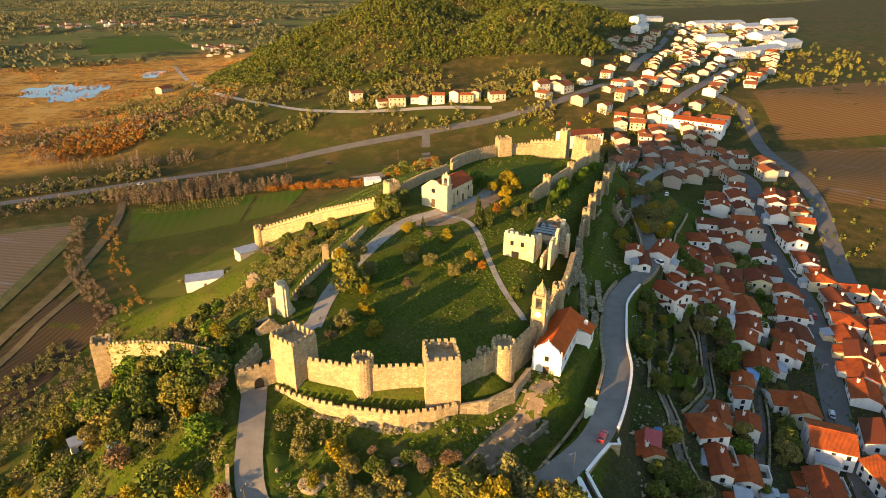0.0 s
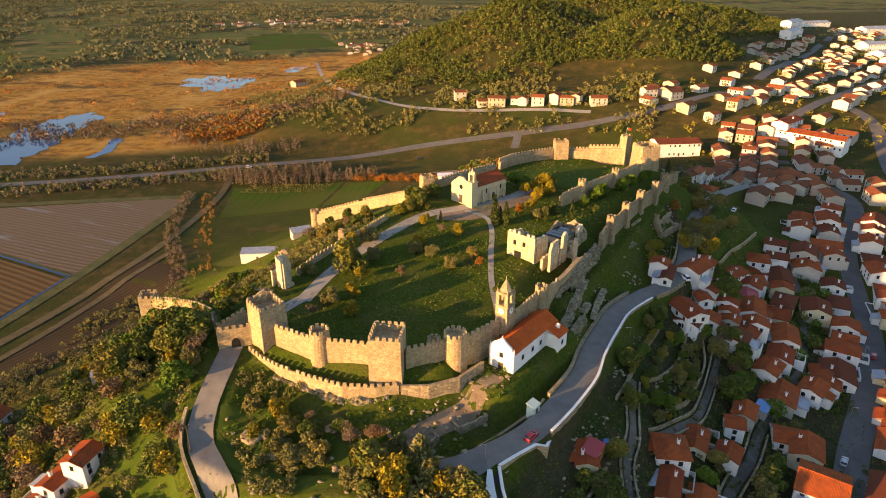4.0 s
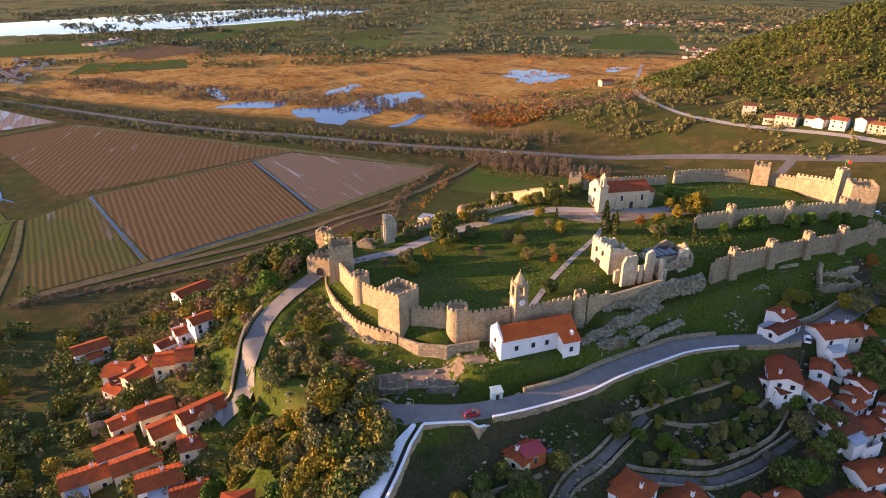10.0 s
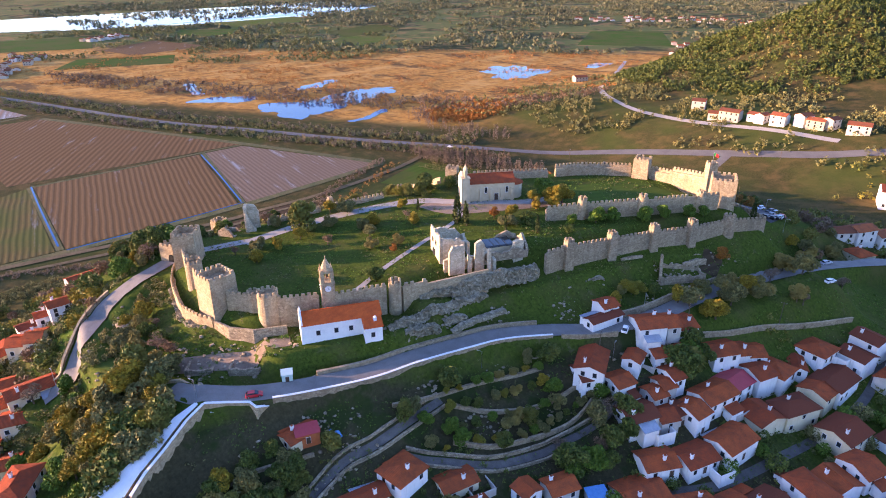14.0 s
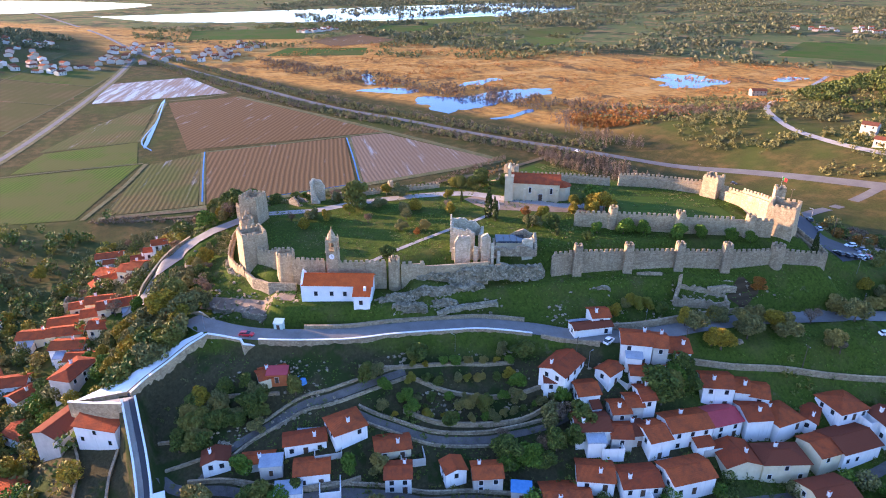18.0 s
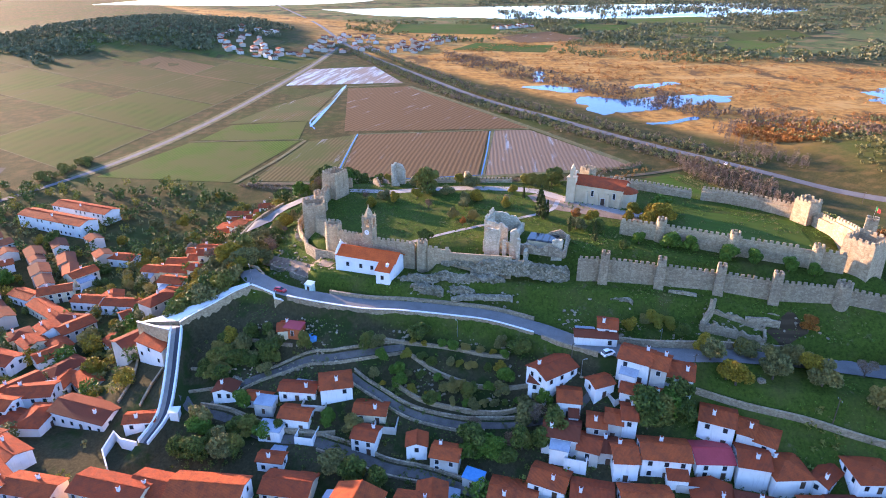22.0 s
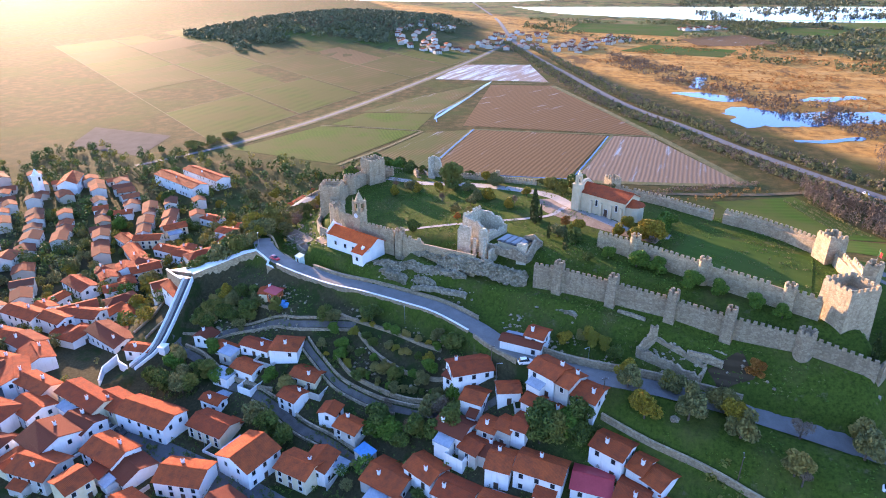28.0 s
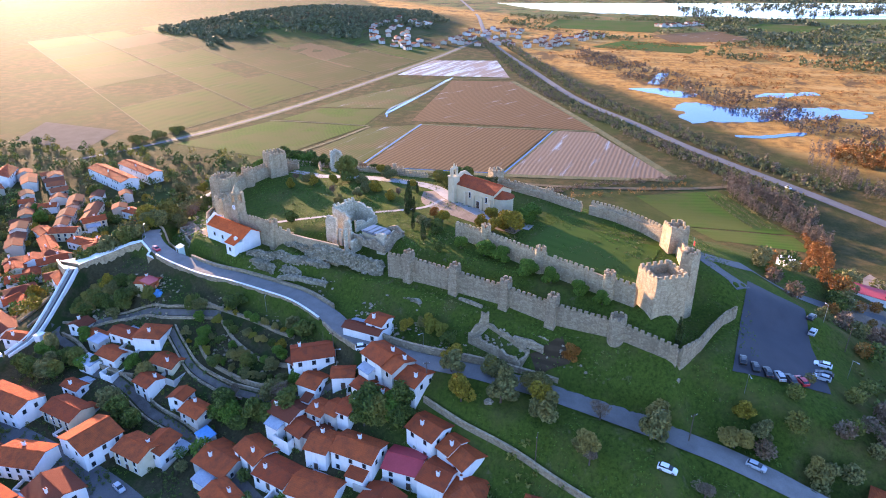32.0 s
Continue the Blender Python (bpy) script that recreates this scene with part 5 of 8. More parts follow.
# ---- clock tower, chapel, church ----
def clock_tower(x, y, turn):
    z = 42.5
    ob = empty("clock_tower", "slender stone clock tower with a pointed spire", "tower", at=(x, y, z), turn=turn)
    s = Shape().box(-1.9, -1.9, -3, 1.9, 1.9, 9.2, 0, 0.1)
    put("shaft", s.mesh("shaft", STONE), ob)
    s = Shape().box(-2.0, -2.0, 9.2, 2.0, 2.0, 9.5)
    put("cornice", s.mesh("cornice", STONE), ob)
    s = Shape()
    for i in (-1, 1):
        for j in (-1, 1):
            s.box(i * 1.3 - 0.5, j * 1.3 - 0.5, 9.5, i * 1.3 + 0.5, j * 1.3 + 0.5, 12.4)
    s.box(-1.8, -1.8, 12.4, 1.8, 1.8, 13.1)
    put("belfry", s.mesh("belfry", STONE), ob)
    s = Shape().ring(0, 0, 1.55, 1.2, 13.1, 14.2, 8).ring(0, 0, 1.2, 0.12, 14.2, 16.4, 8).ring(0, 0, 0.12, 0.12, 16.4, 17.0, 6)
    for i in (-1, 1):
        for j in (-1, 1):
            s.ring(i * 1.5, j * 1.5, 0.24, 0.03, 13.1, 14.3, 6)
    put("spire", s.mesh("spire", STONE), ob)
    put("bell", Shape().ring(0, 0, 0.5, 0.34, 10.7, 11.3, 12).ring(0, 0, 0.34, 0.12, 11.3, 11.6, 12).mesh("bell", TRIM), ob)
    for a in (0, 90):
        face = put("clock_face", Shape().ring(0, 0, 0.85, 0.85, 0, 0.1, 24).mesh("clock_face", LIME), ob, "white round clock face",
                   pose(0, 0, 7.9, 0, 0, a) @ pose(0, -1.86, 0, 90))
        put("pointer", Shape().box(-0.05, -0.1, 0.1, 0.05, 0.62, 0.14).box(-0.06, -0.1, 0.1, 0.4, 0.02, 0.14).mesh("pointer", TRIM), face)
    return ob


clock_tower(25.6, 140.0, ALONG - 90)


def chapel(x, y, turn, z):
    """White chapel with a curved gable front and an orange roof."""
    ob = empty("chapel", "white chapel with curved gable and orange tile roof", "chapel", at=(x, y, z), turn=turn)
    L, W, h, rise = 21.0, 7.2, 6.4, 2.1
    a, b = L / 2, W / 2
    s = Shape()
    v = [(-a, -b, -3), (a, -b, -3), (a, b, -3), (-a, b, -3), (-a, -b, h), (a, -b, h), (a, b, h), (-a, b, h), (-a, 0, h + rise), (a, 0, h + rise)]
    s.add(v, [(3, 2, 1, 0), (0, 1, 5, 4), (2, 3, 7, 6), (1, 2, 6, 9, 5), (3, 0, 4, 8, 7), (4, 5, 9, 8), (6, 7, 8, 9)])
    put("wall", s.mesh("wall", LIME), ob)
    put("roof", roof_mesh(L, W, rise, "", ROOF_NEW, 0.3), ob, at=pose(0.2, 0, h))
    outline = [(-b - 0.1, -3), (b + 0.1, -3), (b + 0.1, h + 0.3), (b - 0.5, h + 0.5), (b - 0.9, h + 1.5), (b - 1.7, h + 2.0), (1.0, h + 2.6), (0.5, h + 3.2), (-0.5, h + 3.2),
               (-1.0, h + 2.6), (-b + 1.7, h + 2.0), (-b + 0.9, h + 1.5), (-b + 0.5, h + 0.5), (-b - 0.1, h + 0.3)]
    n = len(outline)
    s = Shape().add([(-a - 0.35, yy, zz) for yy, zz in outline] + [(-a + 0.25, yy, zz) for yy, zz in outline],
                    [tuple(reversed(range(n))), tuple(range(n, 2 * n))] + [(i, (i + 1) % n, n + (i + 1) % n, n + i) for i in range(n)])
    for yy in (-b + 0.1, 0, b - 0.1):
        zz = h + 3.1 if yy == 0 else h + 0.4
        s.ring(-a - 0.05, yy, 0.22, 0.05, zz, zz + 1.0, 8)
    put("gable_front", s.mesh("gable_front", LIME), ob, "curved white gable front with pinnacles")
    s = Shape().box(-2.4, -1.9, -4, 2.4, 1.9, 5.0)
    wing = put("sacristy", s.mesh("sacristy", LIME), ob, at=pose(a - 2.6, -b - 1.7, 0))
    s = Shape().add([(-2.7, -2.2, 4.7), (2.7, -2.2, 4.7), (2.7, 2.0, 6.5), (-2.7, 2.0, 6.5), (-2.7, -2.2, 4.9), (2.7, -2.2, 4.9), (2.7, 2.0, 6.7), (-2.7, 2.0, 6.7)],
                    [(3, 2, 1, 0), (4, 5, 6, 7), (0, 1, 5, 4), (1, 2, 6, 5), (2, 3, 7, 6), (3, 0, 4, 7)])
    put("roof", s.mesh("roof", ROOF_NEW), wing)
    put("dormer", Shape().box(-0.4, -0.5, 0, 0.4, 0.5, 1.1).ring(0, 0, 0.5, 0.1, 1.1, 1.5, 4).mesh("dormer", LIME), wing, at=pose(0.8, 0.2, 5.6))
    for wx in (-6.4, -1.6, 2.4):
        put("pane", PANE, put("window", WINDOW, ob, at=pose(wx, -b - 0.02, 3.6)))
    put("pane", PANE, put("window", WINDOW, wing, at=pose(-0.2, -1.92, 2.6)))
    put("door", DOOR_MESH, ob, at=pose(-a - 0.36, 0, 0.0, 0, 0, -90) @ Matrix.Diagonal((1.3, 1, 1.3, 1)))
    put("pane", PANE, put("window", WINDOW, ob, at=pose(-a - 0.36, 0, 5.0, 0, 0, -90)))
    return ob


chapel(31.0, 139.9, ALONG, 37.6)


def church(x, y, turn, z):
    ob = empty("church", "pale stone church with brown-red tile roof and bell gable", "church", at=(x, y, z), turn=turn)
    L, W, h, rise = 19.0, 10.0, 6.6, 2.3
    a, b = L / 2, W / 2
    st = WALLS["church"]
    v = [(-a, -b, -2), (a, -b, -2), (a, b, -2), (-a, b, -2), (-a, -b, h), (a, -b, h), (a, b, h), (-a, b, h), (-a, 0, h + rise), (a, 0, h + rise)]
    s = Shape().add(v, [(3, 2, 1, 0), (0, 1, 5, 4), (2, 3, 7, 6), (1, 2, 6, 9, 5), (3, 0, 4, 8, 7), (4, 5, 9, 8), (6, 7, 8, 9)])
    put("wall", s.mesh("wall", st), ob)
    put("roof", roof_mesh(L, W, rise, "", ROOF, 0.25), ob, at=pose(0.2, 0, h))
    s = Shape()
    n = 6
    pts = [(a + 4.2 * math.sin(math.pi * i / n), -4.0 * math.cos(math.pi * i / n)) for i in range(n + 1)]
    s.prism(pts, -2, 5.4)
    apse = put("apse", s.mesh("apse", st), ob)
    s = Shape()
    tip = (a, 0, 7.2)
    rim = [(a + 4.6 * math.sin(math.pi * i / n), -4.4 * math.cos(math.pi * i / n), 5.35) for i in range(n + 1)]
    s.add(rim + [tip] + [(p[0], p[1], p[2] - 0.15) for p in rim], [(i, i + 1, n + 1) for i in range(n)] + [(i + 1, i, n + 2 + i, n + 3 + i) for i in range(n)])
    put("roof", s.mesh("roof", ROOF), apse)
    front = [(-b - 0.2, -2), (b + 0.2, -2), (b + 0.2, h + 0.4), (1.2, h + rise + 1.2), (-1.2, h + rise + 1.2), (-b - 0.2, h + 0.4)]
    k = len(front)
    s = Shape().add([(-a - 0.6, p, q) for p, q in front] + [(-a + 0.2, p, q) for p, q in front],
                    [tuple(reversed(range(k))), tuple(range(k, 2 * k))] + [(i, (i + 1) % k, k + (i + 1) % k, k + i) for i in range(k)])
    put("gable_front", s.mesh("gable_front", st), ob)
    s = Shape().box(-a - 1.6, -b - 1.6, -2, -a + 1.6, -b + 1.4, 9.2, 0, 0.08).box(-a - 1.75, -b - 1.75, 9.2, -a + 1.75, -b + 1.5, 9.5)
    tower = put("bell_tower", s.mesh("bell_tower", st), ob)
    s = Shape().box(-a - 0.55, -b - 1.6, 9.5, -a + 0.55, -b - 0.9, 12.0).box(-a - 0.55, -b + 0.7, 9.5, -a + 0.55, -b + 1.4, 12.0).box(-a - 0.55, -b - 1.6, 12.0, -a + 0.55, -b + 1.4, 12.6)
    s.ring(-a, -b - 0.1, 0.9, 0.04, 12.6, 14.4, 4).ring(-a, -b - 1.3, 0.3, 0.03, 12.6, 13.5, 6).ring(-a, -b + 1.1, 0.3, 0.03, 12.6, 13.5, 6)
    put("bell_gable", s.mesh("bell_gable", st), tower)
    put("bell", Shape().ring(-a, -b - 0.1, 0.5, 0.2, 10.2, 11.1, 12).mesh("bell", TRIM), tower)
    for bx in (-3.5, 0.5, 4.5, 8.5):
        put("buttress", Shape().box(bx - 0.45, -b - 0.7, -2, bx + 0.45, -b, 4.6, 0, 0.0).mesh("buttress", st), ob)
    for bx in (-1.5, 6.5):
        put("pane", PANE, put("window", WINDOW, ob, at=pose(bx, -b - 0.02, 4.0) @ Matrix.Diagonal((0.8, 1, 1.5, 1))))
    put("door", DOOR_MESH, ob, at=pose(2.5, -b - 0.02, 0) @ Matrix.Diagonal((1.2, 1, 1.2, 1)))
    put("door", DOOR_MESH, ob, at=pose(-a - 0.62, 0, 0, 0, 0, -90) @ Matrix.Diagonal((1.5, 1, 1.5, 1)))
    put("pane", Shape().ring(0, 0, 0.9, 0.9, 0, 0.05, 16).mesh("pane", GLASS), ob, "round window", pose(-a - 0.62, 0, 6.3, 0, -90, 0))
    return ob


church(2.6, 226.0, math.degrees(math.atan2(0.84, 0.54)), 50.2)

# ---- palace ruins and the roadside ruin ----
def broken(label, runs, thick=0.9, material=PALE_STONE, name="palace_ruin", foot=44.0):
    """Standing fragments of wall: each run is a line of (x, y, top)."""
    ob = empty(name, label, "ruin", "castle ruins")
    for run in runs:
        line = []
        for a, b in zip(run, run[1:]):
            n = max(2, int(math.dist(a[:2], b[:2]) / 0.7))
            line += [np.array(a) + (np.array(b) - np.array(a)) * i / n for i in range(n)]
        line.append(np.array(run[-1], float))
        tops = [p[2] + random.choice((-0.5, -0.15, 0.0, 0.15, 0.4)) for p in line]
        put("broken_wall", Shape().ribbon(line, thick, [foot] * len(line), tops).mesh("broken_wall", material), ob)
    return ob


palace = curtain("tall sunlit end wall of the roofless palace with battlements", [(20.2, 183.0, 54.0), (29.4, 178.6, 53.8)], 1.1, -1, PALE_STONE, True, 0.7)
for k in (0.28, 0.62):
    put("opening", Shape().box(-0.5, -0.12, -0.75, 0.5, 0.12, 0.75).mesh("opening", DARK), palace, at=pose(20.2 + 9.2 * k - 0.26, 183.0 - 4.4 * k - 0.54, 51.6, 0, 0, math.degrees(math.atan2(-4.4, 9.2))))
put("opening", Shape().box(-1.2, -0.12, -1.2, 1.2, 0.12, 1.2).mesh("opening", DARK), palace, at=pose(20.2 + 9.2 * 0.4 - 0.26, 183.0 - 4.4 * 0.4 - 0.54, 47.6, 0, 0, math.degrees(math.atan2(-4.4, 9.2))))
broken("ragged side walls of the roofless palace", [[(20.5, 183.4, 54.4), (23.4, 189.8, 52.8), (24.6, 192.4, 50.4)], [(29.4, 179.0, 54.6), (30.4, 181.2, 54.0), (31.6, 183.9, 53.6), (32.3, 185.6, 52.4)], [(24.6, 192.4, 51.0), (28.6, 189.8, 50.2), (32.4, 187.4, 51.6)]])
broken("standing arch and window walls of the palace ruin", [[(34.0, 177.6, 51.4), (34.4, 178.6, 53.2), (35.6, 181.4, 53.4), (36.0, 182.2, 53.2)], [(36.4, 183.2, 50.0), (36.9, 184.4, 49.6)], [(37.2, 185.4, 53.8), (38.0, 187.2, 54.0), (38.4, 188.2, 52.4)], [(31.6, 177.6, 48.4), (34.6, 184.4, 48.2), (37.6, 191.4, 48.8), (42.0, 189.4, 48.2)]])
broken("tall broken tower stump of pale stone beside the path", [[(-42.0, 148.6, 52.2), (-44.6, 150.4, 52.8)], [(-44.6, 150.4, 52.6), (-43.2, 153.0, 52.4), (-42.6, 154.2, 49.6)], [(-42.0, 148.6, 51.8), (-41.4, 149.8, 47.6), (-40.6, 151.6, 44.0)], [(-47.0, 150.6, 47.4), (-45.6, 152.4, 48.2), (-45.0, 153.4, 45.0)]], 1.0, name="ruined_tower", foot=41.0)
broken("thin standing pillar of the palace ruin", [[(40.9, 187.6, 52.4), (42.0, 187.1, 52.2)]], 0.9)
broken("round broken lump of wall by the tea house", [[(41.4, 198.2, 51.6), (42.2, 200.4, 52.4), (42.6, 201.4, 51.2)]], 1.3)
pav = empty("pavilion", "small modern tea house with dark glass roof", "pavilion", at=(36.0, 196.6, 46.8), turn=ALONG)
put("wall", Shape().box(-4.4, -3.0, -2, 4.4, 3.0, 3.2).mesh("wall", WALLS["church"]), pav)
put("roof", Shape().box(-4.7, -3.3, 3.2, 4.7, 3.3, 3.45).box(-4.2, -2.8, 3.45, 4.2, 2.8, 3.6).mesh("roof", GLASS), pav, "dark glass roof")
for px in (-2.1, 0, 2.1):
    put("glazing_bar", Shape().box(px - 0.06, -2.8, 3.6, px + 0.06, 2.8, 3.7).mesh("glazing_bar", TRIM), pav)
ruin("weathered walls round the tea house", 37.4, 197.6, 13, 9.5, ALONG, [(1.8, 1.0, 2.2, 0.8), (1.5, 4.4, 1.0), (2.8, 4.0, 1.4, 0.6), (0.6, 0, 1.0)], 0.8)
broken("roofless stone church ruin with a tall gable beside the road", [[(73.2, 234.4, 38.6), (76.6, 241.4, 38.2), (80.8, 249.4, 37.2)], [(80.8, 249.4, 37.2), (77.2, 251.2, 38.0)], [(70.0, 239.4, 40.6), (73.4, 245.4, 39.8), (77.2, 251.2, 38.4)], [(73.2, 234.4, 38.8), (72.0, 236.2, 40.6), (71.2, 237.5, 42.6)], [(71.2, 237.4, 44.4), (70.0, 239.2, 44.2)]], 0.8, STONE_DARK, "ruined_church", 32.0)
ruin("low stone foundations on the slope", 74.5, 251.5, 9, 3, ALONG, [(0.3, 0.9, 0.5), (0, 0), (1.0, 1.3, 0.6, 1.0), (0, 0)], 0.7, RUBBLE, "foundation_wall")
ruin("low rubble footings on the slope", 61.5, 233.5, 8, 3, ALONG, [(0.2, 0.5, 0.3), (0, 0), (0.3, 0.2), (0, 0)], 0.7, RUBBLE, "foundation_wall")
ruin("excavated footings of pale stone", 20.5, 116.5, 8, 6, 48, [(0.8, 0.4, 1.0), (0.3, 0.7), (0.8, 0.2, 0.6), (0.5, 0.3)], 0.6, RUBBLE, "foundation_wall")
ruin("excavated footings of pale stone", 11.5, 107.5, 7, 5, 48, [(0.7, 0.3, 0.8), (0.3, 0.5), (0.6, 0.2, 0.6), (0.5, 0.3)], 0.6, RUBBLE, "foundation_wall")

# ---- houses placed one by one ----
MORE_HOUSES = ((-33, 54, 80, 12, 7, 4, "cream"), (-44, 52, 84, 10, 7, 3.5, "white"), (-22, 56, 72, 11, 7, 4, "white"), (-53, 58, 88, 9, 6, 3.5, "cream"), (-13, 60, 70, 9, 6, 3.5, "cream"), (-41, 43, 76, 12, 7, 4, "cream"))
for hx, hy, turn, length, width, eave, tone in MORE_HOUSES:
    house(hx, hy, turn, length, width, eave, tone, "gable")
ruin("roofless stone shell of a village house", -63, 55, 9, 7, 82, [(3.2, 2.8, 3.4), (3.0, 2.2, 3.2), (3.0, 1.6, 2.8), (3.2, 3.6, 3.0)], 0.5, RUBBLE, "ruined_house")
TAKEN.append((-63, 55, 5))
house(98.7, 99.9, 79, 18.5, 9.0, 6.0, "white", "gable", z=7.5)
house(97.6, 119.2, 76, 12.4, 8.0, 4.5, "cream", "gable", z=7.5)
house(107.7, 136.0, 159, 11.0, 12.2, 6.0, "white", "gable", z=7.9)
house(96.4, 76.2, 71, 19.0, 8.0, 6.5, "cream", "gable", z=7.1)
house(93.6, 56.2, 74, 13.9, 7.0, 6.0, "pink", "gable", z=6.9)
house(95.5, 85.6, 71, 9.9, 8.0, 5.5, "cream", "gable", z=7.4)
house(113.1, 78.1, 69, 11.7, 12.0, 6.0, "white", "gable", z=6.9)
house(113.3, 97.8, 74, 12.9, 9.0, 5.0, "white", "gable", z=7.2)
house(116.6, 122.6, 93, 12.5, 9.0, 5.0, "white", "gable", z=7.3)
house(43.1, 25.7, 137, 13.7, 8.0, 6.0, "white", "gable", z=1.7)
house(58.9, 53.9, 67, 20.3, 9.0, 4.0, "white", "gable", z=5.0)
house(68.4, 73.6, 92, 8.6, 5.0, 3.0, "white", "gable", z=9.3)
house(37.7, 36.4, 171, 9.8, 6.0, 3.5, "white", "gable", z=1.3)
house(52.0, 9.6, 79, 17.6, 8.0, 6.0, "white", "gable", z=2.8)
house(53.1, 24.6, 76, 12.4, 7.0, 6.0, "white", "gable", z=3.0)
house(68.9, 119.3, 79, 10.6, 5.0, 3.5, "white", "gable", z=17.0)
house(69.8, 129.9, 96, 8.9, 8.0, 5.0, "white", "hip", z=17.7)
house(76.3, 119.2, 75, 8.6, 6.0, 4.0, "white", "gable", z=13.2)
house(85.6, 138.7, 70, 6.5, 6.0, 5.0, "white", "gable", z=11.6)
house(77.5, 140.0, 78, 9.1, 6.0, 3.0, "cream", "gable", z=15.3)
house(89.4, 152.1, 175, 5.0, 5.4, 5.0, "white", "gable", z=11.4)
house(93.5, 159.6, 71, 7.4, 6.0, 5.0, "grey", "gable", z=10.6)
house(64.3, 97.5, 172, 5.0, 6.6, 4.0, "white", "gable", z=14.2)
house(49.1, 115.2, 95, 7.8, 5.0, 3.0, "cream", "gable", z=25.9)
house(68.4, 107.3, 74, 7.8, 4.0, 3.0, "grey", "gable", z=14.6)
house(88.3, 113.7, 77, 6.9, 4.0, 3.5, "white", "gable", z=9.1)
house(106.5, 174.9, 70, 11.5, 10.0, 4.0, "grey", "gable", z=8.5)
house(104.8, 154.9, 172, 8.0, 7.4, 5.0, "white", "gable", z=7.4)
house(102.2, 62.2, 70, 11.1, 9.0, 5.0, "white", "gable", z=6.9)
house(34.5, 6.0, 174, 10.3, 6.0, 4.0, "white", "gable", z=0.4)
house(108.1, 150.7, 75, 10.0, 8.0, 5.0, "cream", "gable", z=7.9)
house(79.2, 190.2, 118, 11.4, 8.0, 5.5, "white", "gable", z=24.9)
house(78.9, 186.6, 63, 3.6, 8.0, 5.5, "white", "gable", z=22.0)
house(86.4, 193.3, 76, 6.1, 7.0, 5.0, "white", "gable", z=21.1)
house(85.3, 201.8, 106, 6.0, 5.0, 4.0, "white", "gable", z=25.3)
house(82.5, 212.4, 57, 8.3, 8.0, 6.5, "white", "gable", z=28.7)
house(86.0, 217.9, 57, 4.0, 8.0, 7.5, "grey", "gable", z=27.4)
house(87.0, 222.7, 64, 7.2, 9.0, 6.0, "white", "gable", z=27.0)
house(73.0, 203.8, 78, 11.6, 4.0, 3.0, "white", "gable", z=33.2)
house(70.6, 207.9, 72, 5.3, 6.0, 5.0, "white", "gable", z=33.1)
house(94.5, 198.6, 72, 4.8, 6.0, 5.0, "grey", "gable", z=18.8)
house(94.6, 203.1, 69, 4.3, 6.0, 5.0, "grey", "gable", z=19.7)
house(94.6, 206.9, 73, 3.9, 7.0, 6.0, "white", "gable", z=20.1)
house(88.4, 209.2, 62, 4.7, 6.0, 4.0, "white", "gable", z=25.0)
house(90.5, 213.7, 86, 7.0, 6.0, 4.0, "white", "gable", z=24.4)
house(97.8, 229.2, 61, 8.5, 8.0, 6.5, "white", "gable", z=19.5)
house(100.5, 236.1, 55, 3.9, 8.0, 5.0, "white", "gable", z=19.2)
house(103.3, 240.0, 51, 5.1, 8.0, 5.0, "white", "gable", z=18.2)
house(104.8, 224.8, 83, 9.1, 8.0, 5.0, "white", "red", z=15.3)
house(104.5, 212.7, 78, 11.6, 8.0, 6.0, "white", "gable", z=16.1)
house(103.8, 202.8, 82, 5.9, 8.0, 6.0, "white", "gable", z=15.4)
house(99.5, 195.5, 64, 5.3, 7.0, 5.0, "grey", "gable", z=16.0)
house(100.5, 199.9, 75, 4.5, 6.0, 4.0, "grey", "gable", z=16.9)
house(-122.4, 108.2, 97, 14.4, 8.0, 3.5, "white", "gable", z=5.8)
house(-65.7, 89.1, 90, 7.0, 6.0, 4.5, "white", "gable", z=22.4)
house(-70.6, 85.4, 87, 7.1, 5.0, 3.5, "white", "gable", z=18.6)
house(-72.9, 79.7, 95, 7.0, 5.0, 3.5, "white", "gable", z=15.1)
house(-63.3, 77.2, 60, 10.1, 8.0, 4.0, "cream", "gable", z=14.2)
house(-81.1, 65.4, 49, 7.6, 8.0, 4.0, "cream", "gable", z=6.5)
house(-109.6, 64.3, 85, 11.6, 7.0, 4.0, "white", "gable", z=2.7)
house(-76.9, 72.3, 179, 6.3, 5.0, 3.0, "white", "gable", z=8.7)
house(-76.1, 64.6, 85, 7.0, 5.0, 3.0, "white", "gable", z=7.4)
house(-73.4, 61.6, 19, 6.6, 5.0, 3.0, "grey", "gable", z=6.0)
house(113.4, 249.6, 122, 8.0, 4.5, 4.5, "white", "gable", z=14.6)
house(89.8, 43.8, 47, 13.8, 8.0, 6.0, "white", "gable", z=6.8)
house(47.3, 32.5, 92, 13.7, 8.0, 6.0, "white", "gable", z=2.5)
house(44.7, 10.7, 70, 7.9, 8.0, 5.0, "white", "gable", z=1.8)
house(-63.1, -51.7, 129, 7.6, 7.0, 4.0, "white", "gable", z=-0.1)
house(-60.0, -34.1, 122, 9.1, 7.0, 4.0, "white", "gable", z=-0.0)
house(-29.8, 3.8, 109, 12.8, 8.0, 5.0, "cream", "gable", z=-0.1)
house(-45.9, 7.9, 138, 11.2, 8.0, 5.0, "cream", "gable", z=-0.1)
house(-21.2, 21.0, 78, 12.4, 7.0, 4.0, "white", "gable", z=0.3)
house(-15.5, 36.4, 80, 14.1, 7.0, 4.0, "white", "gable", z=1.2)
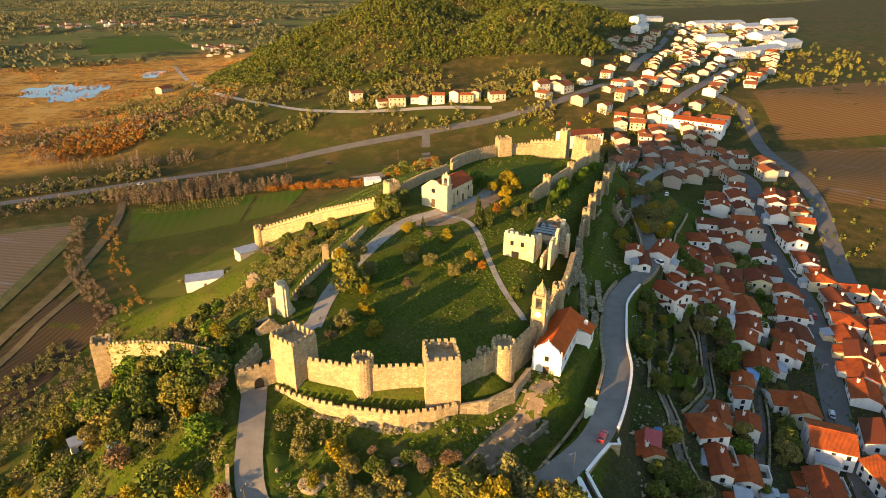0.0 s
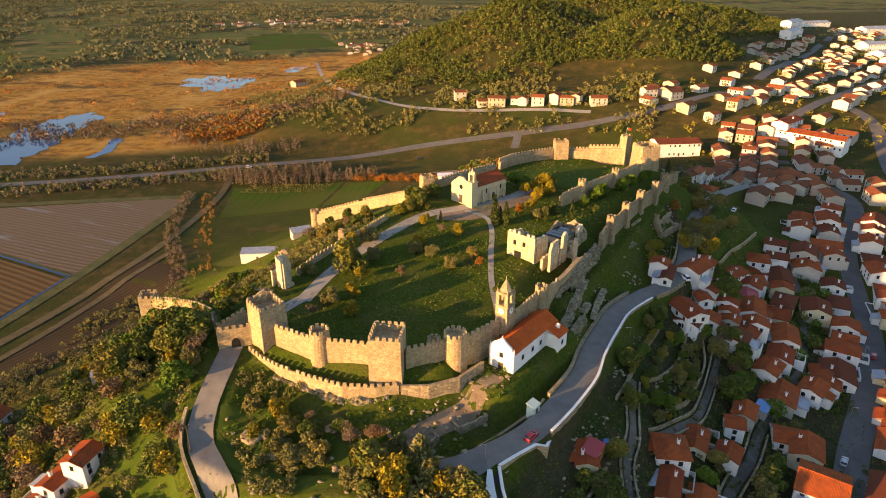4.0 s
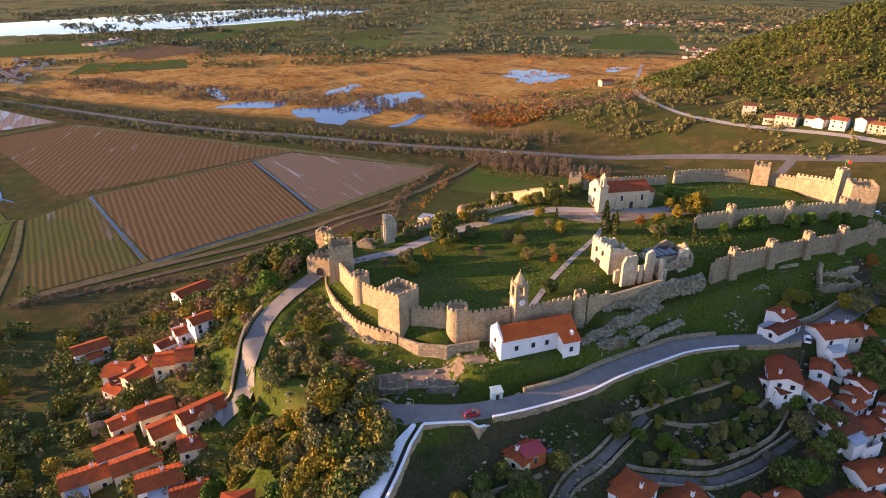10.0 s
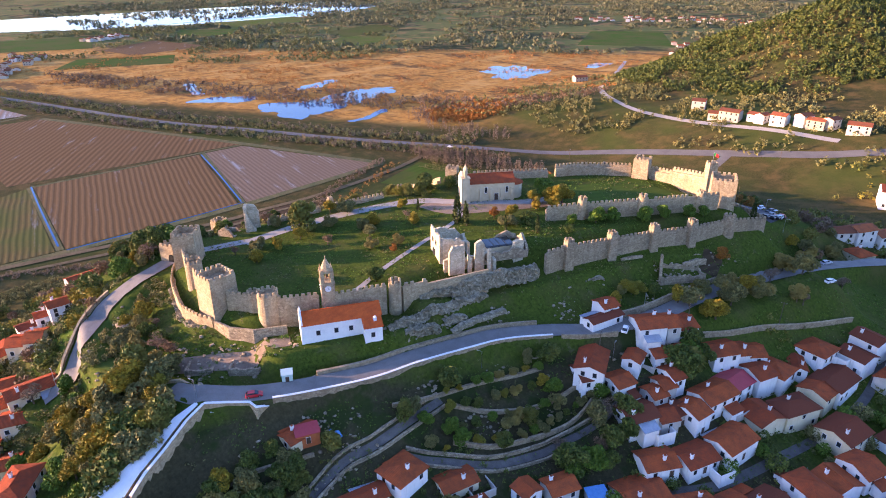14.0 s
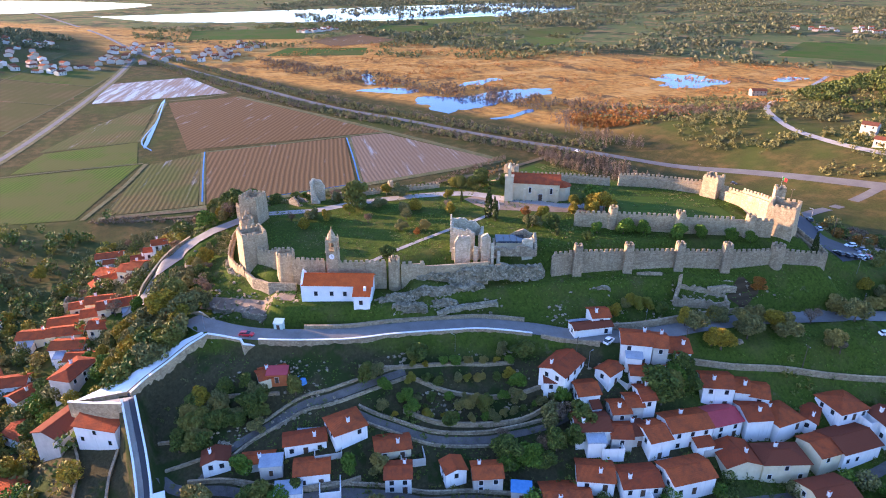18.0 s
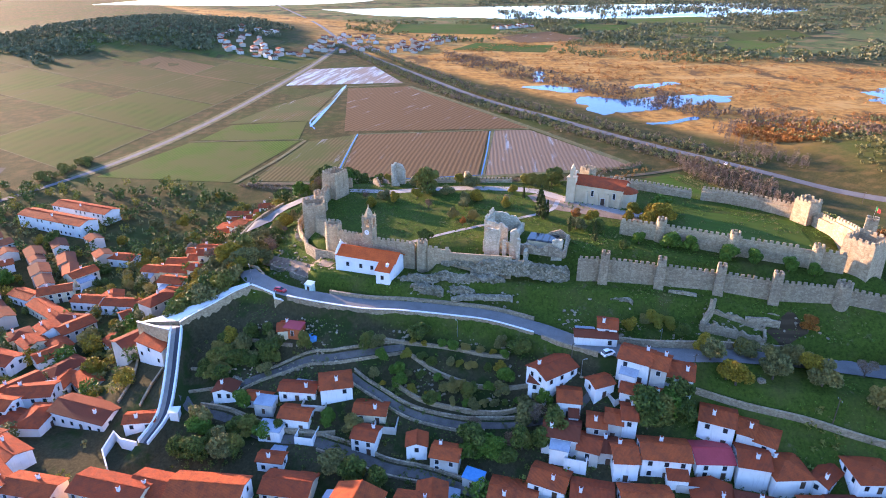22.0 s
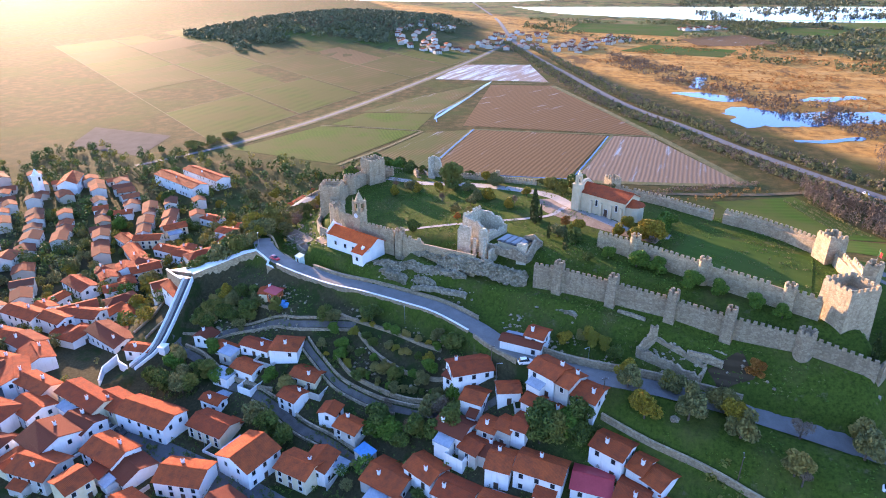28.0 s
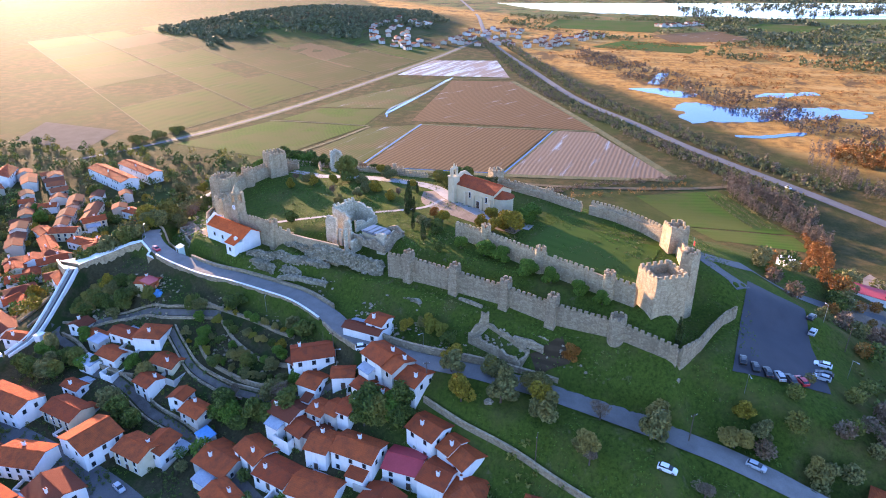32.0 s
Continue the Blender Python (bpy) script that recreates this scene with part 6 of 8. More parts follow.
house(-28.4, -7.9, 60, 12.7, 7.0, 4.0, "white", "gable", z=-0.1)
house(20.9, 7.0, 67, 17.0, 8.0, 5.0, "white", "gable", z=-0.1)
house(-13.8, 8.3, 50, 23.1, 7.0, 4.0, "cream", "gable", z=0.0)
house(-62.9, 20.1, 74, 12.6, 7.0, 4.0, "white", "gable", z=0.2)
house(-5.5, 21.0, 77, 10.4, 7.0, 4.0, "cream", "gable", z=0.2)
house(105.3, 82.0, 76, 10.7, 8.0, 5.0, "white", "gable", z=7.1)
house(-36.1, 64.0, 87, 8.9, 7.0, 4.0, "cream", "gable", z=10.8)
house(-29.8, 72.4, 90, 12.9, 7.0, 4.0, "cream", "gable", z=16.0)
house(-46.9, 65.1, 81, 9.8, 7.0, 4.0, "cream", "gable", z=10.4)
house(-69.2, 67.8, 105, 8.1, 6.0, 3.5, "cream", "gable", z=9.9)
house(-57.3, 79.5, 62, 5.0, 9.0, 3.0, "cream", "gable", z=18.6)
house(-24.4, 66.5, 70, 7.1, 7.0, 3.5, "cream", "gable", z=12.0)


# ---- more of the town: rows along its streets ----
def clear(x, y, r):
    if any(math.hypot(x - a, y - b) < (r + c) * 0.74 for a, b, c in TAKEN):
        return False
    return all(to_line(np.array([x]), np.array([y]), [(*q, 0) for q in line])[0][0] > half for line, half in KEEP_CLEAR)


KEEP_CLEAR = (([(96, 43), (102, 84), (110, 117), (119, 148), (136, 188), (151, 230), (160, 290), (178, 345), (172, 390), (165, 430), (178, 490), (205, 530), (248, 593), (304, 683), (391, 849)], 7.5),
              ([(176, 240), (190, 280), (203, 320), (215, 375), (227, 432), (233, 470), (236, 500)], 10),
              ([(62, 84), (72, 99), (84, 126), (98, 157), (110, 180), (120, 200), (131, 250), (129, 286)], 4.0),
              ([q[:2] for q in TOWN_ROAD], 9.0), ([q[:2] for q in CASTLE_ROAD], 8.0),
              ([(-75, 458), (-5, 472), (57, 492), (98, 511), (145, 564), (175, 607), (253, 786), (364, 1030)], 10))


FAR = {"walls": Shape(), "roofs": Shape()}


def far_house(x, y, turn, L, W, h):
    """A house too far off to be more than walls, roof and openings, joined with its neighbours."""
    TAKEN.append((x, y, max(L, W) / 2))
    c, s, z = math.cos(radians(turn)), math.sin(radians(turn)), ground_at(x, y)
    w = lambda px, py, pz: (x + c * px - s * py, y + s * px + c * py, z + pz)
    a, b, r = L / 2, W / 2, W / 2 * 0.36
    v = [w(*p) for p in ((-a, -b, -3), (a, -b, -3), (a, b, -3), (-a, b, -3), (-a, -b, h), (a, -b, h), (a, b, h), (-a, b, h), (-a, 0, h + r), (a, 0, h + r))]
    FAR["walls"].add(v, [(0, 1, 5, 4), (2, 3, 7, 6), (1, 2, 6, 9, 5), (3, 0, 4, 8, 7)])
    for side in (-1, 1):
        for i in range(max(1, int(L / 3.4))):
            px = -a + L * (i + 0.5) / max(1, int(L / 3.4))
            for pz in ((1.5, h - 1.3) if h > 4.4 else (1.6,)):
                q = [w(px + dx, side * (b + 0.03), pz + dz) for dx, dz in ((-0.5, -0.7), (0.5, -0.7), (0.5, 0.7), (-0.5, 0.7))]
                FAR["walls"].add(q if side < 0 else q[::-1], [(0, 1, 2, 3)], 1)
    a, b, d = a + 0.4, b + 0.4, 0.4 * 0.36
    for side in (-1, 1):
        q = [w(-a, side * b, h - d), w(a, side * b, h - d), w(a, 0, h + r), w(-a, 0, h + r)]
        q += [(p[0], p[1], p[2] + 0.2) for p in q]
        f = [(0, 1, 2, 3), (7, 6, 5, 4), (1, 0, 4, 5), (2, 1, 5, 6), (0, 3, 7, 4)]
        FAR["roofs"].add(q, f if side > 0 else [t[::-1] for t in f])


def street_row(line, sides, depth, gap, tones=("white", "white", "white", "cream", "grey"), fine=False, skip=0.12, storeys=(3.0, 4.2, 5.0, 5.6), jitter=1.0, far=False):
    """Houses along a street, at several distances from it."""
    mid = spline(line, 1.0)
    for side in sides:
        at = random.uniform(0, 6)
        row = offset(mid, side)
        travelled = 0.0
        for p, q in zip(row, row[1:]):
            travelled += float(np.linalg.norm(q - p))
            if travelled < at:
                continue
            L = random.uniform(7, 13)
            at = travelled + L + random.uniform(0.3, gap)
            x, y = p[0] + random.uniform(-jitter, jitter), p[1] + random.uniform(-jitter, jitter)
            W = random.uniform(depth * 0.75, depth)
            if random.random() < skip or not clear(x, y, (L + W) / 3.4) or -16 < 0.9 * (x - 100) - 0.43 * (y - 265) < 14 and 222 < y < 335:
                continue
            turn = math.degrees(math.atan2(q[1] - p[1], q[0] - p[0])) + random.choice((0, 0, 0, 0, 90)) + random.uniform(-9, 9)
            if y > 400 and float(hills(x, y)) > 9:
                continue
            if far or y > 335 or y < 0 or x < -40:
                far_house(x, y, turn, L, W, random.choice(storeys))
            else:
                house(x, y, turn, L, W, random.choice(storeys), random.choice(tones), "", fine)


random.seed(11)
street_row([(96, 43), (102, 84), (110, 117), (119, 148), (136, 188), (151, 230), (160, 290), (172, 330)], (-9, -20), 10.5, 0.4, fine=True, skip=0.04)
street_row([(136, 188), (151, 230), (160, 290), (172, 330)], (9, 20), 10.5, 0.4, fine=True, skip=0.04)
street_row([(136, 188), (151, 230), (160, 290), (185, 370), (200, 440)], (31, 42, -31, 53), 10, 1.2, skip=0.06)
street_row([(110, 180), (120, 200), (131, 250), (129, 286)], (7, -7, 17), 9, 0.6, fine=True, skip=0.05)
street_row([(112, 325), (132, 358), (150, 400)], (9, -9, 22, -22), 9, 2.0)
street_row([(178, 345), (172, 390), (165, 430), (178, 490)], (11, -11, 24, -24, 38), 10.5, 2.5, skip=0.2, far=True)
street_row([(178, 490), (205, 530), (248, 593), (304, 683), (391, 849)], (14, -14, 38, -38), 12, 16, skip=0.35, jitter=4, far=True)
street_row([(98, 511), (145, 564), (175, 607), (253, 786), (364, 1030)], (16, -16, 40, -40), 11, 16, skip=0.35, jitter=4, far=True)
for hx, hy, turn, length, wide, tall in ((-50, 522, 20, 8, 8, 4), (-37, 520, 5, 14, 9, 6.5), (-21, 524, -8, 9, 8, 4), (-15, 521, 80, 8, 7, 5), (-3, 520, 0, 10, 9, 6), (11, 523, 70, 9, 8, 6.5), (20, 521, 4, 11, 8, 5),
                                         (28, 524, 75, 9, 7, 6), (45, 521, 12, 13, 9, 5), (84, 538, 30, 11, 9, 6), (97, 545, 70, 10, 8, 5.5), (105, 553, 20, 9, 8, 4)):
    far_house(hx, hy, turn, length, wide, tall)
street_row([(80, -60), (88, 0), (96, 43)], (9, -9, 22, -22, 36), 9, 1.5)
street_row([(62, 60), (30, 20), (-10, -20), (-60, -60), (-110, -110)], (9, -9, 24, -24, 40), 9, 4, skip=0.3)
street_row([(40, -40), (0, -60), (-60, -100), (-120, -170)], (9, -9, 26), 9, 9, skip=0.45)
street_row([(20, 60), (-10, 30), (-50, 10), (-90, -15)], (7, -7, 19), 8, 4, skip=0.3)
street_row([(-40, 58), (-60, 56), (-90, 50)], (6, -7), 8, 4, ("white", "cream", "grey"), skip=0.2)
street_row([(-800, 10), (-880, -60), (-990, -90), (-1110, -80)], (16, -16, 46), 11, 16, skip=0.3, jitter=9, far=True)
street_row([(-850, 70), (-960, 80), (-1110, 90)], (16, -16, 44, -44), 11, 14, skip=0.25, jitter=9, far=True)
street_row([(-850, 180), (-950, 220), (-1090, 285)], (16, -16, 44), 11, 14, skip=0.25, jitter=9, far=True)
street_row([(-1268, 400), (-1350, 500)], (12, -12), 12, 10, skip=0.1, jitter=6, far=True)
street_row([(-330, 1030), (-360, 1120), (-420, 1200)], (12, -12, 35), 11, 18, skip=0.25, jitter=6, far=True)
street_row([(-900, 1500), (-700, 1650), (-450, 1700)], (14, -14, 45, 80), 12, 24, skip=0.35, jitter=10, far=True)
street_row([(300, 760), (420, 1000), (600, 1250)], (30, -30, 70, -70, 110), 13, 22, skip=0.35, jitter=8, far=True)
far_house(-74, 545, 20, 10, 9, 7)
far_house(-312, 714, 60, 16, 11, 6)


def long_house(label, x, y, turn, L, W, h, tone="white", roof=None):
    return house(x, y, turn, L, W, h, tone, "gable", False, 0.3, "apartment_block", label, roof, "apartment building")


long_house("white terrace of holiday flats with brown roofs", -112, -32, 63, 46, 11, 7.0)
long_house("white flats behind the terrace", -128, -24, 63, 40, 10, 6.5)
long_house("white apartment block near the citadel", 98, 438, 20, 30, 14, 8.5)
long_house("large convent wing with red tile roof", 189, 464, -35, 42, 12, 7.5)
long_house("convent wing with red tile roof", 176, 482, 55, 26, 11, 7.5)
for wx, wy, turn, length, deep in ((354, 772, 30, 46, 20), (400, 809, 35, 52, 22), (458, 874, 40, 48, 24), (366, 845, 30, 40, 18), (378, 922, 25, 44, 20), (487, 991, 35, 60, 24), (470, 1198, 30, 60, 22),
                                   (528, 1228, 30, 70, 24), (538, 1164, 35, 60, 22), (667, 1314, 30, 80, 26), (287, 960, 60, 50, 14), (300, 1020, 60, 50, 14), (417, 1342, 30, 60, 20)):
    long_house("long white warehouse on the town's edge", wx, wy, turn, length, deep, 8, "white", SHEET)
bell = empty("chapel_tower", "small white chapel bell tower", "tower", at=(-83, -112, 0))
put("shaft", Shape().box(-2, -2, -1, 2, 2, 13).box(-2.2, -2.2, 13, 2.2, 2.2, 13.4).mesh("shaft", LIME), bell)
put("spire", Shape().ring(0, 0, 2.2, 0.1, 13.4, 17, 8).mesh("spire", LIME), bell)
put("opening", Shape().box(-0.7, -2.06, 9.6, 0.7, 2.06, 12).mesh("opening", DARK), bell)
house(-96, -100, 30, 22, 11, 7, "white", "gable", False, 0.5, "chapel", "white chapel with red tile roof among houses", None, "chapel")

tagged(put("far_houses", FAR["walls"].mesh("far_houses", WALL_FAR, GLASS)), "white walls of the houses farther off", "houses", kind="stuff")
tagged(put("far_roofs", FAR["roofs"].mesh("far_roofs", ROOF_FAR)), "clay-tile roofs of the houses farther off", "roofs", kind="stuff")


# ---- plants ----
def leaf_material(name, a, b, c=None, odds=0.6):
    k = Nodes(name, 0.75, 0.2)
    isl = k.node("ShaderNodeNewGeometry").outputs["Random Per Island"]
    n = k.noise(0.11, 3, 0.6)
    col = k.mix(isl, a, b)
    if c:
        col = k.mix(k.ramp(k.math("ADD", k.math("MULTIPLY", n, 0.8), k.math("MULTIPLY", k.random(), 0.35)), (odds, 0.0), (odds + 0.16, 0.9)), col, c)
    k.colour(col)
    return k.m


BARK = plain("bark", (0.07, 0.05, 0.035), (0.14, 0.105, 0.075), 1.5, 0.95, 0.8, 0.05)
LEAVES = {"olive": leaf_material("olive_leaves", (0.090, 0.094, 0.031), (0.222, 0.198, 0.066), (0.264, 0.198, 0.048)),
          "oak": leaf_material("dark_evergreen_leaves", (0.037, 0.062, 0.014), (0.128, 0.158, 0.027), (0.188, 0.165, 0.033)),
          "pine": leaf_material("pine_needles", (0.030, 0.052, 0.012), (0.120, 0.135, 0.024), (0.150, 0.125, 0.030)),
          "gold": leaf_material("yellowing_leaves", (0.144, 0.110, 0.012), (0.360, 0.258, 0.024), (0.192, 0.180, 0.024)),
          "rust": leaf_material("rusty_autumn_leaves", (0.180, 0.066, 0.012), (0.384, 0.156, 0.026), (0.264, 0.156, 0.036)),
          "bare": leaf_material("bare_twigs", (0.108, 0.074, 0.048), (0.240, 0.174, 0.114), (0.168, 0.096, 0.048)),
          # distant leaves made paler and greyer, with haze put into their colour
          "far": leaf_material("haze_paled_foliage", (0.075, 0.085, 0.040), (0.16, 0.155, 0.075), (0.19, 0.14, 0.065)),
          "cypress": leaf_material("cypress_needles", (0.022, 0.036, 0.008), (0.060, 0.078, 0.016)),
          "reed": leaf_material("dry_reed", (0.276, 0.132, 0.032), (0.575, 0.310, 0.092), (0.345, 0.138, 0.034)),
          "green": leaf_material("bright_green_leaves", (0.045, 0.098, 0.012), (0.128, 0.203, 0.024))}


def loose_mesh(name, verts, material, per=3):
    """Many separate triangles (or quads) from an array of shape (n, per, 3)."""
    n = len(verts)
    me = bpy.data.meshes.new(name)
    me.vertices.add(n * per)
    me.vertices.foreach_set("co", verts.reshape(-1).astype(np.float32))
    me.loops.add(n * per)
    me.loops.foreach_set("vertex_index", np.arange(n * per, dtype=np.int32))
    me.polygons.add(n)
    me.polygons.foreach_set("loop_start", np.arange(0, n * per, per, dtype=np.int32))
    me.polygons.foreach_set("loop_total", np.full(n, per, dtype=np.int32))
    me.materials.append(material)
    me.update(calc_edges=True)
    me.validate()
    return me


rng = np.random.default_rng(5)


def leaf_cloud(centres, sizes, stretch=1.0):
    """One bent leaf clump (a triangle) at each centre, turned at random."""
    n = len(centres)
    a = rng.normal(size=(n, 3))
    a /= np.linalg.norm(a, axis=1, keepdims=True)
    b = np.cross(a, rng.normal(size=(n, 3)))
    b /= np.linalg.norm(b, axis=1, keepdims=True) + 1e-9
    s = np.asarray(sizes).reshape(-1, 1)
    a[:, 2] *= stretch
    return np.stack([centres - a * s * 0.6 - b * s * 0.5, centres + a * s * 0.7, centres - a * s * 0.4 + b * s * 0.6], 1)


def crown_mesh(kind, blobs, leaves, leaf, low, high, wide):
    """A crown of several uneven clumps of leaves round a height of 1."""
    out = []
    for i in range(blobs):
        t = rng.uniform(0, math.tau)
        r = wide * rng.uniform(0.15, 0.72) * (1 if i else 0)
        c = np.array([r * math.cos(t), r * math.sin(t), rng.uniform(low + 0.12, high - 0.14)])
        rad = wide * rng.uniform(0.38, 0.62)
        d = rng.normal(size=(leaves, 3))
        d /= np.linalg.norm(d, axis=1, keepdims=True)
        d *= (rng.uniform(0.45, 1.0, (leaves, 1)) ** 0.5) * rad * np.array([1, 1, 0.8])
        out.append(c + d)
    p = np.concatenate(out)
    p = p[p[:, 2] > low * 0.8]
    return loose_mesh("crown", leaf_cloud(p, leaf * rng.uniform(0.6, 1.3, len(p))), LEAVES[kind])


def trunk_mesh(top, thick, limbs, wide):
    s = Shape()
    bend = random.uniform(-0.04, 0.04)
    s.ring(0, 0, thick * 1.5, thick, -0.06, top * 0.5, 7, False)
    s.add([(thick * math.cos(math.tau * i / 7), thick * math.sin(math.tau * i / 7), top * 0.5) for i in range(7)]
          + [(bend + thick * 0.5 * math.cos(math.tau * i / 7), thick * 0.5 * math.sin(math.tau * i / 7), top) for i in range(7)],
          [(i, (i + 1) % 7, 7 + (i + 1) % 7, 7 + i) for i in range(7)])
    for i in range(limbs):
        a = math.tau * (i + random.random()) / limbs
        p, q = Vector((0, 0, top * random.uniform(0.35, 0.6))), Vector((wide * 0.6 * math.cos(a), wide * 0.6 * math.sin(a), top * random.uniform(0.9, 1.3)))
        side = (q - p).cross(Vector((0, 0, 1))).normalized()
        up = side.cross(q - p).normalized()
        ring = [p + side * thick * 0.5, p + up * thick * 0.5, p - side * thick * 0.5, p - up * thick * 0.5]
        ring += [q + (v - p) * 0.3 for v in ring]
        s.add(ring, [(j, (j + 1) % 4, 4 + (j + 1) % 4, 4 + j) for j in range(4)])
    return s.mesh("trunk", BARK, soft=True)


TREE_LOOKS = {"olive": (10, 300, 0.072, 0.18, 0.97, 0.50, "grey-green olive tree with an uneven crown"),
              "oak": (11, 320, 0.072, 0.12, 0.98, 0.48, "dense dark green evergreen tree"),
              "gold": (10, 300, 0.068, 0.15, 0.98, 0.46, "leafy tree turning golden yellow"),
              "rust": (9, 170, 0.06, 0.20, 0.98, 0.42, "rust-coloured autumn tree in leaf"),
              "bare": (9, 170, 0.034, 0.25, 0.98, 0.40, "bare brown winter tree with fine twigs"),
              "cypress": (0, 0, 0, 0, 0, 0, "tall narrow dark green cypress"),
              "green": (10, 300, 0.072, 0.12, 0.95, 0.46, "round bright green tree")}
TREES = {}


def tree_models(kind):
    blobs, leaves, leaf, low, high, wide, label = TREE_LOOKS[kind]
    for v in range(3):
        ob = empty("tree", label, "tree", at=(0, 0, -400 - 3 * v))
        if kind == "cypress":
            n = 420
            z = rng.uniform(0.05, 1.0, n)
            r = 0.11 * np.sin(np.clip(z, 0.03, 1) ** 0.6 * math.pi) ** 0.8 * rng.uniform(0.6, 1.1, n) + 0.008
            t = rng.uniform(0, math.tau, n)
            put("trunk", trunk_mesh(0.3, 0.018, 0, 0.05), ob)
            put("crown", loose_mesh("crown", leaf_cloud(np.c_[r * np.cos(t), r * np.sin(t), z], 0.055 * rng.uniform(0.7, 1.3, n), 1.8), LEAVES[kind]), ob)
        else:
            put("trunk", trunk_mesh(0.5, 0.028, 4, wide), ob)
            put("crown", crown_mesh(kind, blobs, leaves, leaf, low, high, wide), ob)
        TREES.setdefault(kind, []).append(ob)


for kind in TREE_LOOKS:
    tree_models(kind)
PLANTED = []


def tree(kind, x, y, h):
    """Plants one tree of height h."""
    ob = random.choice(TREES[kind])
    s = h * random.uniform(1.15, 1.4) * (1.1 if kind == "cypress" else 1)
    m = pose(x, y, ground_at(x, y) - 0.05, random.uniform(-3, 3), random.uniform(-3, 3), random.uniform(0, 360))
    new_tree = copy_thing(ob, m @ Matrix.Diagonal((s * random.uniform(0.85, 1.2), s * random.uniform(0.85, 1.2), s, 1)))
    tagged(new_tree, group="trees")
    PLANTED.append((x, y))
    return new_tree


def free(x, y, r=1.5):
    if any(math.hypot(x - a, y - b) < r + c * 0.75 for a, b, c in TAKEN) or any(math.hypot(x - a, y - b) < r for a, b in PLANTED):
        return False
    for line, half in ((TOWN_ROAD, 5.5), (CASTLE_ROAD, 4.8), (RAMP, 4.5), (HIGH_ROAD_3, 7)):
        if to_line(np.array([x]), np.array([y]), line)[0][0] < half:
            return False
    return True


HIGH_ROAD_3 = [(*q, 0) for q in HIGH_ROAD]


def grove(corners, count, kinds, low, high, gap=2.0):
    """Trees scattered in a four-cornered plot."""
    c = [np.array(p, float) for p in corners]
    for _ in range(count):
        u, v = random.random(), random.random()
        p = c[0] * (1 - u) * (1 - v) + c[1] * u * (1 - v) + c[2] * u * v + c[3] * (1 - u) * v
        if free(p[0], p[1], gap):
            tree(random.choice(kinds), p[0], p[1], random.uniform(low, high))


random.seed(23)
for x, y, h, kind in ((-26.6, 163, 8.0, "oak"), (-21.3, 158.4, 3.8, "gold"), (-16.9, 139.6, 4.4, "gold"), (-25.7, 144.5, 4.0, "olive"), (-20.4, 149.2, 4.0, "gold"), (-27.9, 137.3, 3.2, "bare"),
                      (-9.7, 162.2, 3.6, "bare"), (-9.3, 176.4, 4.2, "olive"), (-3.2, 175, 3.8, "olive"), (4.2, 170.5, 3.4, "olive"), (9.9, 177.3, 3.6, "olive"), (12.8, 173, 2.8, "rust"),
                      (1.9, 190.2, 4.2, "gold"), (-4.3, 191.8, 3.2, "bare"), (-9.4, 180.5, 4.4, "gold"), (-11.7, 195.6, 3.4, "gold"), (-21.3, 170.6, 3.6, "olive"), (-26.8, 181.2, 4.4, "olive"),
                      (-31.2, 177.1, 4.0, "gold"), (21.9, 158.7, 3.8, "oak"), (-38, 158, 3.4, "olive"), (-20, 205, 4.2, "oak"), (-16, 209, 4.6, "oak"), (-23, 203, 4.0, "gold"), (-18, 213, 5.0, "oak")):
    tree(kind, x, y, h)
for x, y, h in ((13.1, 200.6, 8.0), (16.9, 201.4, 6.6), (14.4, 203, 4.6), (39, 213, 4.6), (78, 287.5, 5.0), (30, 207, 4.2), (-6, 199, 3.6)):
    tree("cypress", x, y, h)
for x, y, h, kind in ((24, 237, 5.5, "gold"), (27, 241, 5.8, "gold"), (20, 233, 4.6, "gold"), (29, 234, 4.4, "gold"), (25, 229, 4.2, "gold"), (14, 246, 5.0, "green"), (18, 243, 4.6, "green"),
                      (24, 216, 4.0, "gold"), (20, 212, 3.4, "rust"), (28, 210, 3.6, "olive"), (32, 216, 3.8, "oak"), (-14, 222, 4.5, "oak"), (-22, 216, 4.8, "oak"), (-17, 226, 4.2, "olive"),
                      (47, 234, 4.4, "green"), (50, 240, 4.0, "green"), (57, 248, 4.8, "green"), (60, 255, 4.4, "green"), (65, 263, 4.0, "green"), (68, 269, 3.6, "green"), (43, 226, 3.8, "green"), (46, 220, 3.2, "oak")):
    tree(kind, x, y, h)
for x, y, h, kind in ((85, 232, 5.2, "olive"), (92, 236, 6.2, "gold"), (83, 243, 4.6, "olive"), (92, 246, 6.0, "olive"), (89, 255, 5.0, "olive"), (96, 257, 6.0, "olive"), (94, 270, 4.6, "bare"), (93, 283, 5.6, "olive"),
                      (100, 281, 6.0, "olive"), (92, 306, 5.0, "olive"), (95, 300, 5.2, "olive"), (88, 303, 4.6, "gold"), (106, 268, 4.2, "bare"), (80, 262, 4.0, "rust"), (70, 223, 3.8, "gold"), (71, 226, 3.4, "gold"),
                      (68, 220, 3.0, "olive"), (74, 229, 3.4, "oak"), (110, 292, 5.0, "bare"), (98, 318, 5.0, "olive")):
    tree(kind, x, y, h * 0.95)
